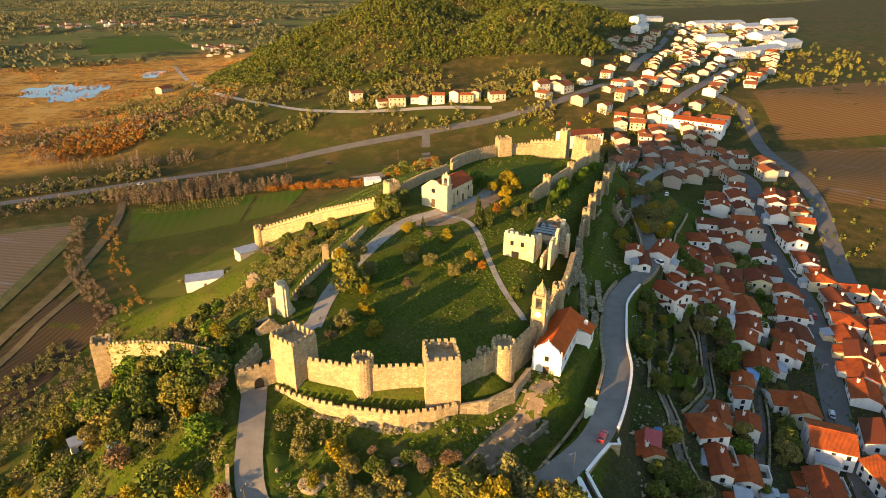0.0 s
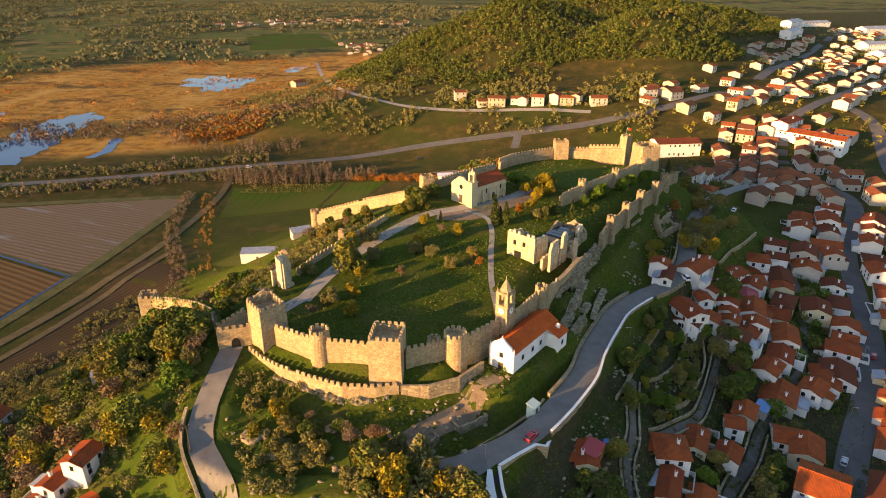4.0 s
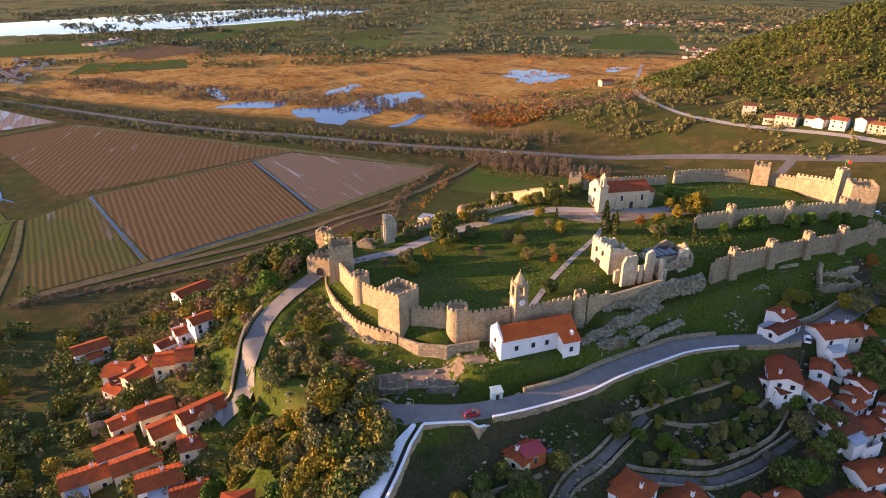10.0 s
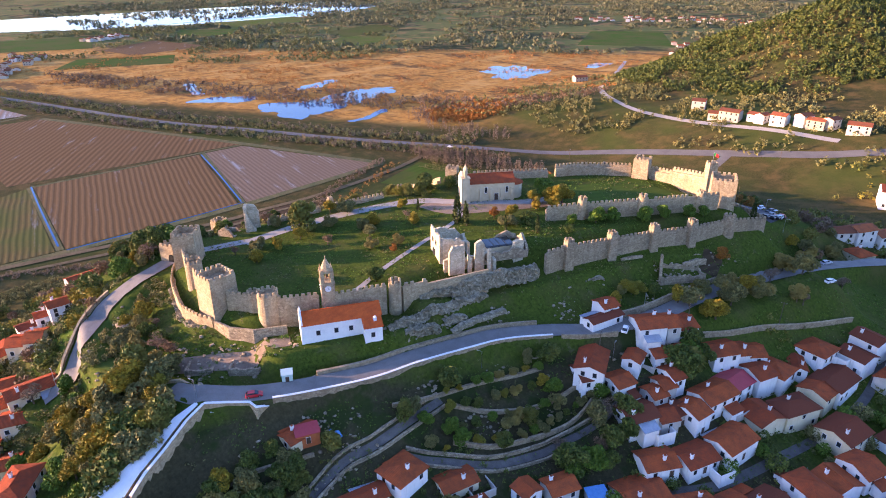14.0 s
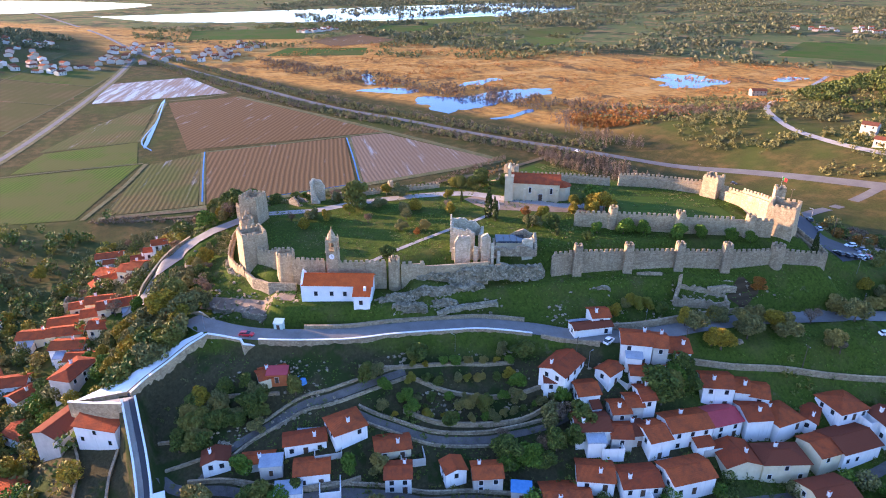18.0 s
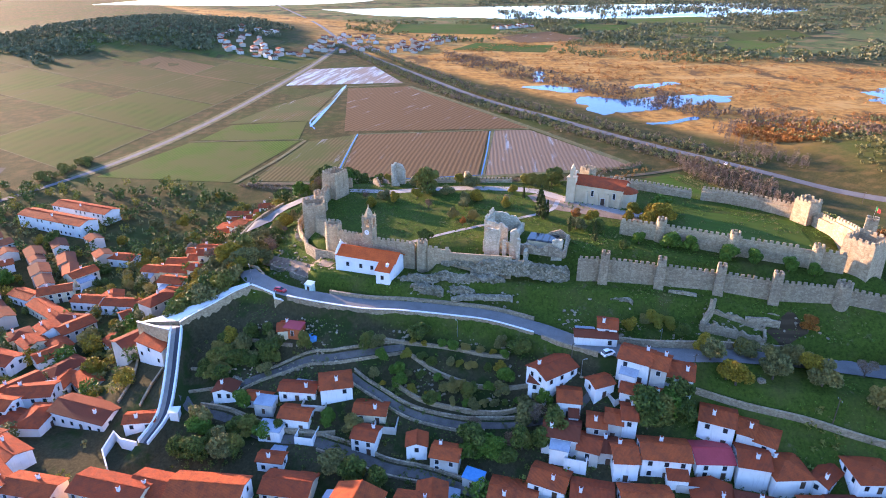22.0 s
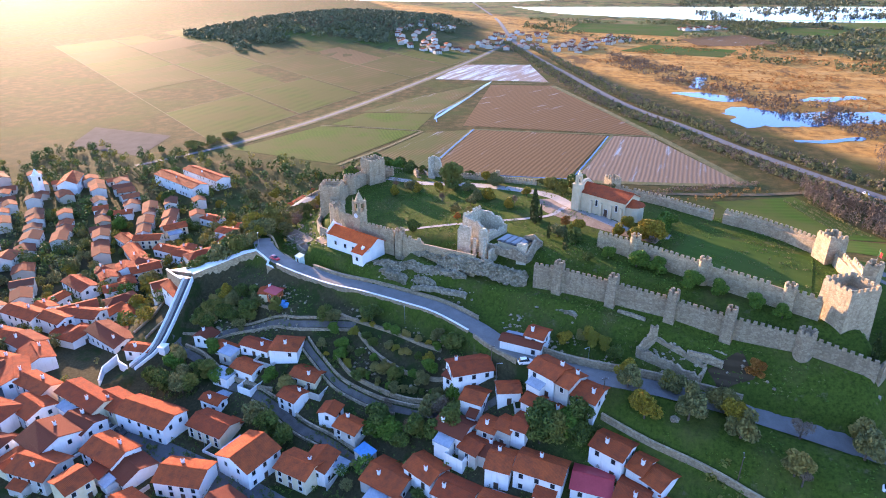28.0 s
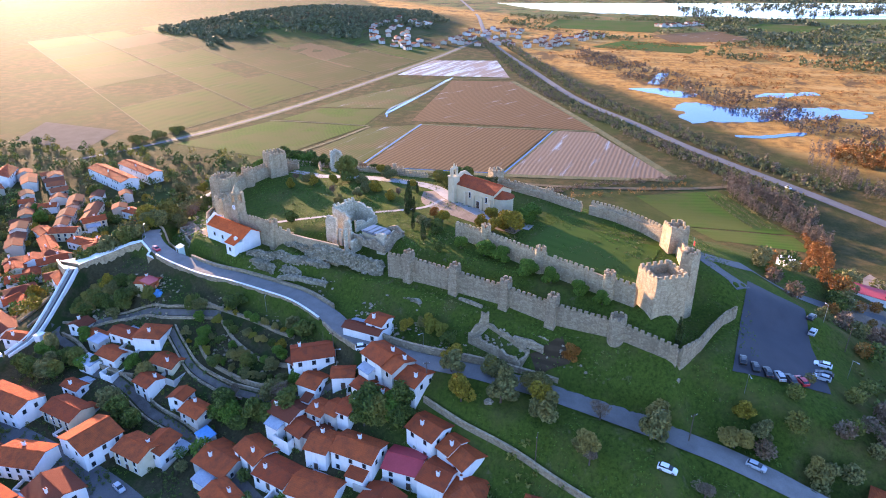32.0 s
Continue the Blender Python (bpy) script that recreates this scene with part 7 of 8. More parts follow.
for x, y, h, kind in ((91, 167, 6.5, "oak"), (94, 171, 5.0, "green"), (96, 184, 6.0, "oak"), (92.5, 188, 5.5, "oak"), (88, 181, 5.0, "olive"), (98, 141, 6.0, "oak"), (95.5, 135.5, 6.0, "oak"), (93, 130, 5.0, "olive"),
                      (59.5, 139, 4.2, "oak"), (59.5, 155, 4.5, "oak"), (47.6, 96.3, 4.5, "gold"), (56, 108, 5.0, "oak"), (54, 111, 4.6, "oak"), (56, 120, 4.4, "oak"), (68.5, 103, 4.5, "green"), (82, 99, 5.5, "olive"),
                      (84, 103, 5.0, "oak"), (69, 183, 4.4, "oak"), (66, 178, 3.8, "olive"), (67.5, 148, 3.6, "green"), (75, 162, 3.8, "olive"), (77, 167, 3.8, "oak"), (77.5, 157, 3.6, "oak"), (71, 148, 3.6, "green"),
                      (96, 215.5, 7.0, "oak"), (93.8, 212, 6.5, "oak"), (92, 220.5, 6.5, "oak"), (85, 187.5, 4.4, "green"), (82, 135, 4.0, "olive"), (79, 128, 4.0, "green"), (81.5, 231.5, 4.4, "gold"), (90, 234.3, 5.6, "gold"),
                      (82.2, 242, 4.4, "gold"), (89.4, 247, 5.2, "olive"), (86, 254, 4.6, "olive"), (92.6, 256.6, 5.4, "gold"), (69, 215, 3.4, "gold"), (68.3, 222, 4.0, "gold"), (68, 210, 3.0, "oak"), (104.3, 266.7, 4.6, "olive")):
    tree(kind, x, y, h)
for x, y, h, kind in ((-34.8, 68.6, 4.0, "green"), (-24.6, 71.6, 5.2, "bare"), (-6.8, 76.6, 5.4, "gold"), (-19, 80, 4.4, "green"), (4.4, 84, 4.6, "gold"), (1.5, 91, 4.4, "olive"), (1.8, 97.7, 4.8, "olive"), (15.5, 90.2, 5.0, "rust"),
                      (-18.8, 102, 3.8, "olive"), (-10.7, 97.3, 4.8, "olive"), (-3.2, 101.5, 4.8, "bare"), (17.2, 94.6, 4.8, "gold"), (16.4, 77, 6.0, "gold"), (9, 73.5, 5.0, "cypress"), (-7, 68, 4.2, "cypress"), (-8, 64, 4.6, "green"),
                      (15.2, 74, 5.6, "olive"), (13, 85, 4.4, "rust"), (8, 80, 4.6, "gold"), (20, 84, 4.4, "gold"), (22, 79, 4.6, "oak"), (11, 92, 4.2, "gold"), (6, 88, 4.0, "oak"),
                      (15, 95.5, 7.0, "olive"), (11, 90, 7.6, "gold"), (18, 88, 7.4, "olive"), (22.5, 86.5, 7.8, "oak"), (24, 82, 7.0, "gold"), (14, 82, 7.8, "olive"), (19, 81, 7.2, "gold"), (25.5, 78, 7.0, "olive"), (8, 86, 7.0, "olive"), (5, 93.5, 6.6, "oak"), (27, 91.5, 6.6, "oak"), (30.6, 84.4, 8.2, "olive"), (29, 81, 8.8, "oak"), (32.4, 77.4, 9.0, "oak"), (25.6, 89, 7.8, "gold"), (23.4, 92.6, 6.6, "olive"), (20, 92.4, 5.6, "gold")):
    tree(kind, x, y, h)
W = ("olive", "oak", "oak", "oak", "green", "bare", "gold")
grove([(-52, 124), (-100, 155), (-112, 122), (-50, 106)], 60, W, 4.0, 7.5, 2.6)
grove([(-55, 128), (-98, 172), (-75, 190), (-42, 158)], 30, W, 3.0, 6.0, 2.6)
grove([(-42, 190), (-70, 198), (-62, 222), (-36, 216)], 14, ("oak", "olive", "bare"), 3.0, 5.0, 2.4)
grove([(-36, 108), (4, 104), (16, 96), (-22, 88)], 30, ("olive", "olive", "bare", "oak", "gold"), 3.0, 5.6, 2.6)
grove([(-16, 86), (16, 92), (24, 76), (-8, 66)], 30, ("olive", "gold", "gold", "olive", "green"), 3.5, 5.5, 2.4)
grove([(45, 92), (50, 112), (62, 112), (58, 88)], 45, ("oak", "oak", "olive"), 2.6, 4.6, 1.6)
grove([(4, 92), (22, 92), (34, 74), (6, 70)], 34, ("gold", "gold", "olive", "olive", "green"), 3.0, 5.0, 2.2)
for row, (ax, ay, bx, by) in enumerate(((60, 152, 70, 182), (64, 150, 74, 180), (67, 146, 78, 176), (70, 143, 82, 172), (80, 168, 84, 190))):
    for i in range(8):
        px, py = ax + (bx - ax) * (i + random.random() * 0.6) / 8, ay + (by - ay) * (i + random.random() * 0.6) / 8
        if free(px, py, 1.0):
            tree(random.choice(("green", "oak", "gold", "olive")), px, py, random.uniform(1.6, 2.8))
grove([(58, 138), (72, 186), (86, 184), (76, 140)], 30, ("oak", "olive", "olive", "bare", "green"), 2.6, 4.8, 2.4)
grove([(70, 88), (80, 118), (92, 122), (84, 86)], 13, ("oak", "green", "olive"), 3.5, 6.0, 2.4)
grove([(84, 160), (90, 192), (100, 200), (100, 160)], 20, ("oak", "green", "olive", "bare"), 3.5, 6.0, 2.4)
grove([(92, 208), (92, 222), (98, 224), (97, 208)], 8, ("oak", "green"), 4.5, 7.0, 1.8)
grove([(60, 62), (-50, -60), (-130, -40), (10, 66)], 24, ("oak", "green", "olive", "olive", "gold"), 4.0, 7.5, 0.4)
grove([(-20, 40), (-70, 0), (-130, 10), (-90, 60)], 10, ("oak", "olive", "olive", "gold", "bare"), 3.5, 6.5, 0.6)
for plot in TREES.values():
    for ob in plot:
        for part in list(ob.children):
            bpy.data.objects.remove(part)
        bpy.data.objects.remove(ob)


def scatter(x, y, height, leaves, leaf, kind, name, label, flat=0.9, sink=0.0):
    """Many small bushes or far trees as one loose mass."""
    n = len(x)
    h = np.asarray(height) * rng.uniform(0.6, 1.3, n)
    z = land(x, y) - sink
    d = rng.normal(size=(n, leaves, 3))
    d /= np.linalg.norm(d, axis=2, keepdims=True)
    d *= rng.uniform(0.5, 1.0, (n, leaves, 1))
    c = np.stack([x, y, z + h * 0.5], 1)[:, None, :] + d * h[:, None, None] * np.array([0.5 * flat, 0.5 * flat, 0.5])
    tri = leaf_cloud(c.reshape(-1, 3), np.repeat(h, leaves) * leaf * rng.uniform(0.6, 1.4, n * leaves))
    ob = put(name, loose_mesh(name, tri, LEAVES[kind]))
    return tagged(ob, label, "plants", kind="stuff")


def thicket(corners, count, kinds, low, high, gap=2.0):
    """Trees that stand too far off to tell apart, as one loose mass of each kind."""
    c, found = [np.array(p, float) for p in corners], {}
    for _ in range(count * 2):
        u, v = random.random(), random.random()
        p = c[0] * (1 - u) * (1 - v) + c[1] * u * (1 - v) + c[2] * u * v + c[3] * (1 - u) * v
        if free(p[0], p[1], gap):
            found.setdefault(random.choice(kinds), []).append((p[0], p[1], random.uniform(low, high)))
            PLANTED.append((p[0], p[1]))
    for kind, rows in found.items():
        a = np.array(rows)
        scatter(a[:, 0], a[:, 1], a[:, 2], 420, 0.10, kind, "grove", TREE_LOOKS[kind][6].replace("tree", "trees").replace(" an ", " ").replace("a ", "") + " in a loose grove", 1.1)


def spots(n, x0, x1, y0, y1, keep):
    x, y = rng.uniform(x0, x1, n), rng.uniform(y0, y1, n)
    k = keep(x, y)
    return x[k], y[k]


def along(line, n, near, far_):
    p = np.array(spline(line, 4.0))
    i = rng.integers(0, len(p) - 1, n)
    d = p[i + 1] - p[i]
    d /= np.linalg.norm(d, axis=1, keepdims=True) + 1e-9
    s = rng.uniform(near, far_, n) * rng.choice([-1, 1], n)
    q = p[i] + d * rng.uniform(0, 4, (n, 1)) + np.c_[-d[:, 1], d[:, 0]] * s[:, None]
    return q[:, 0], q[:, 1]


def patchy(x, y, size, cut):
    return ripple(x, y, size) + 0.6 * ripple(x + 90, y - 40, size * 0.37) + rng.normal(0, 0.25, len(x)) > cut


far_open = lambda x, y: np.all([to_outline(x, y, np.array(q, float)) > 4 for q in FAR_FIELDS], axis=0)
hill = lambda x, y: (hills(x, y) > 5) & (y > 540) & ((hills(x, y) > 14) | (x < 0))
x, y = spots(42000, -420, 300, 520, 1250, lambda x, y: hill(x, y) & patchy(x, y, 30, -0.5) & ~((x > -10) & (x < 75) & (y < 610)))
scatter(x, y, 6.2, 16, 0.22, "pine", "hill_wood", "dark pine and oak wood on the hill", 0.6)
x, y = spots(9000, -420, 300, 520, 1250, lambda x, y: hill(x, y))
scatter(x, y, 3.2, 12, 0.32, "olive", "hill_scrub", "olive-brown scrub on the hill")
x, y = spots(7000, -330, 90, 470, 760, lambda x, y: (hills(x, y) < 5) & patchy(x, y, 18, 0.1))
scatter(x, y, 3.8, 16, 0.28, "olive", "valley_scrub", "bushes and small trees in the valley")
scatter(*along(HIGH_ROAD[2:9], 2600, 8, 26), 3.0, 16, 0.28, "olive", "roadside_bushes", "mixed bushes along the high road")
scatter(*along(HIGH_ROAD[2:9], 900, 9, 30), 4.2, 22, 0.16, "bare", "roadside_thicket", "bare brown thicket along the high road")
scatter(*along([(-205, 330), (-175, 270), (-132, 215), (-122, 180), (-140, 140), (-165, 90), (-180, 50)], 700, 0, 4), 1.8, 30, 0.16, "bare", "dry_hedge", "dry brown hedge at the field's edge")
scatter(*along([(-190, 330), (-150, 262), (-120, 215)], 70, 0, 4), 2.2, 40, 0.15, "rust", "rusty_hedge", "orange-leaved hedge at the field's edge")
marsh = lambda x, y: (0.93 * y - 0.5 * x > 585) & (x < -190) & (0.93 * y - 0.85 * x < 1350)
x, y = spots(30000, -1000, -190, 200, 1000, lambda x, y: marsh(x, y) & patchy(x, y, 26, 0.35))
scatter(x, y, 1.8, 9, 0.42, "reed", "marsh_reeds", "rust-brown reed beds of the marsh", 1.6)
x, y = spots(16000, -900, -160, 240, 700, lambda x, y: marsh(x, y) & (0.93 * y - 0.5 * x < 660) & patchy(x, y, 14, -0.2))
scatter(x, y, 5.0, 16, 0.2, "bare", "marsh_willows", "bare brown willow thicket beside the road", 0.7)
x, y = spots(1500, -330, -225, 420, 560, lambda x, y: ((x + 275) / 40) ** 2 + ((y - 490) / 50) ** 2 < 1)
scatter(x, y, 4.0, 20, 0.24, "rust", "autumn_wood", "orange autumn wood in the marsh")
# distant woods and wooded hill take the leaf colour paled for haze
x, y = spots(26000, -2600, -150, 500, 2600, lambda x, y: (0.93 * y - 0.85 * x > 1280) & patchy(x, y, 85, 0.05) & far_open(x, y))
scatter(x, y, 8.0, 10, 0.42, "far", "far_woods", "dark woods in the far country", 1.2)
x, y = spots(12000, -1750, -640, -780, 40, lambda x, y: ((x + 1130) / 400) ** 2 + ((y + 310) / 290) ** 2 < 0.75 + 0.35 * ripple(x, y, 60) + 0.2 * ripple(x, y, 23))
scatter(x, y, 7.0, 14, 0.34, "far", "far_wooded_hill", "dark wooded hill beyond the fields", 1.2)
x, y = spots(5000, -1500, -700, 60, 900, lambda x, y: (0.93 * y - 0.5 * x > 600) & (0.93 * y - 0.85 * x > 1100) & patchy(x, y, 50, 0.0) & far_open(x, y))
scatter(x, y, 6.0, 12, 0.36, "olive", "far_bushes", "brown-green thickets past the marsh", 1.1)
NORTH_WALL = [(-78, 247, 0), (-49, 240, 0), (-21, 223, 0)]
out = lambda x, y: to_outline(x, y, OUTLINE)
x, y = spots(9000, -150, -10, 50, 240, lambda x, y: (out(x, y) > 7) & (out(x, y) < 110) & ((y < 200) | (patchy(x, y, 5, 0.7) & (to_line(x, y, NORTH_WALL)[0] > 7))) & patchy(x, y, 7, -0.2) & (to_line(x, y, CASTLE_ROAD)[0] > 5.5))
scatter(x, y, 2.0, 40, 0.17, "olive", "slope_scrub", "low scrub on the castle's west slope")
x, y = spots(1600, -120, 30, 50, 130, lambda x, y: (out(x, y) > 5) & (out(x, y) < 60) & patchy(x, y, 6, 0.1) & (to_line(x, y, CASTLE_ROAD)[0] > 5) & (to_line(x, y, TOWN_ROAD)[0] > 6))
scatter(x, y, 1.3, 40, 0.17, "green", "slope_bushes", "green bushes on the castle slope")
x, y = spots(5200, 44, 130, 80, 300, lambda x, y: (to_line(x, y, TOWN_ROAD)[0] > 6) & (x * 0.92 - y * 0.39 > 3) & patchy(x, y, 6, 0.2) & (to_line(x, y, RAMP)[0] > 4.5))
scatter(x, y, 1.3, 36, 0.18, "oak", "garden_bushes", "dark garden bushes between the terraces")
x, y = spots(1500, 60, 130, 280, 400, lambda x, y: (out(x, y) > 14) & patchy(x, y, 8, 0.1) & (to_line(x, y, TOWN_ROAD)[0] > 6) & (y > 335))
scatter(x, y, 2.2, 14, 0.3, "oak", "thicket", "dark thicket behind the car park")
x, y = along([(-204, 354), (-182, 366), (-159, 376), (-130, 388)], 150, 0, 2)
scatter(x, y, 9.5, 60, 0.055, "bare", "poplar_row", "row of slender bare poplars", 0.22)
x, y = along([(-300, 440), (-240, 425), (-180, 440)], 90, 0, 8)
scatter(x, y, 9.5, 60, 0.055, "bare", "poplar_row", "row of slender bare poplars", 0.26)

x, y = spots(2200, -150, 90, -180, 60, lambda x, y: patchy(x, y, 9, 0.25) & (land(x, y) < 30))
scatter(x, y, 3.2, 16, 0.26, "olive", "town_bushes", "bushes and small trees between the houses")
x, y = spots(2600, 60, 520, 430, 1150, lambda x, y: (hills(x, y) < 12) & patchy(x, y, 16, 0.1) & (to_line(x, y, HIGH_ROAD_3)[0] > 9) & (to_line(x, y, [(*q, 0) for q in KEEP_CLEAR[0][0]])[0] > 7) & ((x < 240) | (y > 560)))
scatter(x, y, 5.0, 22, 0.2, "oak", "garden_trees", "trees in the gardens of the far town")
x, y = spots(1300, 60, 520, 430, 1150, lambda x, y: (hills(x, y) < 12) & patchy(x, y, 21, 0.2) & (to_line(x, y, HIGH_ROAD_3)[0] > 9) & ((x < 240) | (y > 560)))
scatter(x, y, 4.0, 20, 0.22, "gold", "autumn_garden_trees", "yellowing trees in the gardens of the far town")
x, y = spots(900, 100, 230, 150, 520, lambda x, y: patchy(x, y, 9, 0.45) & (to_line(x, y, [(*q, 0) for q in KEEP_CLEAR[0][0]])[0] > 6))
scatter(x, y, 2.6, 16, 0.26, "oak", "yard_bushes", "bushes in the yards of the town")
thicket([(-110, 122), (-140, 60), (-30, 50), (-45, 100)], 65, ("olive", "oak", "oak", "gold", "bare"), 3.5, 6.5, 2.6)
thicket([(0, 62), (30, 78), (60, 60), (20, 20)], 35, ("oak", "green", "olive", "gold"), 3.5, 6.5, 2.6)
thicket([(-60, 40), (10, 55), (30, -10), (-50, -40)], 60, ("oak", "olive", "gold"), 3.5, 6.0, 2.6)
thicket([(96, 296), (130, 340), (90, 360), (64, 332)], 23, ("oak", "olive", "bare"), 3.5, 6.0, 2.6)
thicket([(52, 336), (-20, 320), (-40, 380), (60, 400)], 40, ("oak", "olive", "bare", "rust"), 3.5, 6.5, 2.6)
thicket([(100, 150), (112, 200), (150, 300), (140, 210)], 30, ("oak", "olive", "green"), 3.5, 5.5, 2.2)
thicket([(-195, -95), (-250, -75), (-240, -60), (-190, -80)], 13, ("oak",), 4.0, 5.0, 2.5)
for k in range(4):
    x = np.arange(-172, -122, 1.6)
    scatter(x, 338 + 4.5 * k + 0.32 * (x + 172) + rng.normal(0, 0.25, len(x)), 1.6, 26, 0.2, "olive", "young_trees", "row of low young trees in the meadow")
x, y = along([(-186, 352), (-150, 362), (-116, 378), (-95, 384)], 150, 0, 2.5)
scatter(x, y, 8.5, 60, 0.055, "bare", "poplar_row", "row of slender bare poplars along the meadow", 0.24)
x, y = along([(-110, 380), (-70, 372), (-40, 350)], 120, 0, 6)
scatter(x, y, 3.4, 60, 0.13, "rust", "autumn_bushes", "orange-leaved bushes round the sheds")
x, y = spots(1500, -190, 90, -190, 62, lambda x, y: patchy(x, y, 12, 0.15) & (land(x, y) < 26))
keep = np.array([free(a, b, 0.6) for a, b in zip(x, y)])
scatter(x[keep], y[keep], 5.4, 60, 0.16, "oak", "town_trees", "dark trees in the yards of the town", 1.0)
x, y = spots(900, -190, 90, -190, 62, lambda x, y: patchy(x, y, 10, 0.3) & (land(x, y) < 26))
keep = np.array([free(a, b, 0.6) for a, b in zip(x, y)])
scatter(x[keep], y[keep], 4.6, 50, 0.16, "gold", "autumn_town_trees", "yellowing trees in the yards of the town", 1.0)
thicket([(-60, -90), (60, -30), (92, 40), (-40, 40)], 60, ("oak", "gold", "olive", "olive"), 3.0, 6.0, 1.0)
# ivy over the north-west spur wall
spur = np.array(spline([(-51, 126, 43.5), (-60, 138, 39.6), (-74, 150, 33.8), (-88, 157, 29.8), (-100, 161, 26.4)], 0.5))
i = rng.integers(0, len(spur), 5200)
high = rng.uniform(0.0, 1.0, 5200) ** 0.6
side = rng.choice([-0.95, 0.95], 5200) * rng.uniform(0.9, 1.25, 5200)
low = land(spur[i, 0], spur[i, 1])
p = np.c_[spur[i, 0] + 0.5 * side, spur[i, 1] + 0.86 * side, low + (spur[i, 2] + 0.3 - low) * high]
keep = ripple(p[:, 0], p[:, 1], 2.7) + rng.normal(0, 0.4, 5200) > -0.3
tagged(put("ivy", loose_mesh("ivy", leaf_cloud(p[keep], 0.55 * rng.uniform(0.6, 1.3, int(keep.sum()))), LEAVES["green"])), "green ivy over the outer wall", "ivy", kind="stuff")
# tufts that roughen the lawns and slopes
x, y = spots(30000, -70, 130, 95, 310, lambda x, y: (to_line(x, y, TOWN_ROAD)[0] > 5) & (to_line(x, y, CASTLE_ROAD)[0] > 4.5) & patchy(x, y, 5, 0.1))
scatter(x, y, 0.42, 6, 0.5, "green", "grass_tufts", "rank green grass tufts on lawn and slope", 1.6)
x, y = spots(16000, -70, 130, 80, 310, lambda x, y: (to_line(x, y, TOWN_ROAD)[0] > 5) & (to_line(x, y, CASTLE_ROAD)[0] > 4.5) & patchy(x, y, 8, 0.5))
scatter(x, y, 0.5, 6, 0.5, "olive", "dry_tufts", "dry olive-brown weeds on lawn and slope", 1.6)


# ---- cars ----
def paint(name, c, rough=0.3):
    k = Nodes(name, rough, 0.5)
    k.colour(k.mix(k.noise(3.0), c, tuple(min(1.0, v * 1.08 + 0.004) for v in c)))
    k.b.inputs["Coat Weight"].default_value = 0.5
    return k.m


RUBBER = plain("tyre_rubber", (0.015, 0.015, 0.016), (0.03, 0.03, 0.03), 5, 0.9, 0)
STEEL = Nodes("galvanised_steel", 0.45, 0.5)
STEEL.b.inputs["Base Color"].default_value, STEEL.b.inputs["Metallic"].default_value = (0.42, 0.43, 0.44, 1), 1.0
STEEL = STEEL.m
TYRE = Shape().ring(0, 0, 0.32, 0.32, -0.11, 0.11, 14).mesh("tyre", RUBBER)
RIM = Shape().ring(0, 0, 0.2, 0.19, 0.0, 0.13, 10).mesh("rim", STEEL)
LAMP = Shape().box(-0.03, -0.16, -0.07, 0.03, 0.16, 0.07).mesh("headlight", LIME)
TAIL = Shape().box(-0.03, -0.14, -0.07, 0.03, 0.14, 0.07).mesh("tail_light", ROOF_RED)


def loft(sections, material, name):
    """A closed body through cross sections given as rings of equal count."""
    n = len(sections[0])
    v = [p for s in sections for p in s]
    f = [(i * n + j, i * n + (j + 1) % n, (i + 1) * n + (j + 1) % n, (i + 1) * n + j) for i in range(len(sections) - 1) for j in range(n)]
    f += [tuple(reversed(range(n))), tuple(range((len(sections) - 1) * n, len(sections) * n))]
    return mesh_of(name, v, f, (material,))


def car(x, y, turn, coat, label, tall=0.0, name="car"):
    z = ground_at(x, y) + 0.2
    ob = empty(name, label, "car", "parked cars", (x, y, z), turn)

    def band(px, half, z0, z1):
        return [(px, -half, z0), (px, -half, z1 - 0.1), (px, -half + 0.1, z1), (px, half - 0.1, z1), (px, half, z1 - 0.1), (px, half, z0)]
    put("body", loft([band(-2.1, 0.72, 0.35, 0.78), band(-2.0, 0.82, 0.22, 0.92), band(-0.9, 0.86, 0.2, 0.95), band(0.9, 0.86, 0.2, 0.94), band(1.7, 0.82, 0.2, 0.82), band(2.05, 0.7, 0.3, 0.66)], coat, "body"), ob)
    h = 1.42 + tall
    put("glasshouse", loft([band(-1.85 - tall * 0.3, 0.74, 0.88, 0.98), band(-1.45, 0.68, 0.88, h - 0.06), band(0.1, 0.66, 0.88, h - 0.04), band(1.05, 0.74, 0.88, 0.98)], GLASS, "glasshouse"), ob, "dark tinted windows")
    put("roof", loft([band(-1.5, 0.64, h - 0.1, h - 0.02), band(-0.6, 0.67, h - 0.08, h + 0.02), band(0.2, 0.62, h - 0.1, h - 0.02)], coat, "roof"), ob)
    for wx in (-1.3, 1.3):
        for wy in (-0.78, 0.78):
            t = put("tyre", TYRE, ob, at=pose(wx, wy, 0.32, 90))
            put("rim", RIM, t)
    for wy in (-0.55, 0.55):
        put("headlight", LAMP, ob, at=pose(2.0, wy, 0.58))
        put("tail_light", TAIL, ob, at=pose(-2.07, wy, 0.68))
    return ob


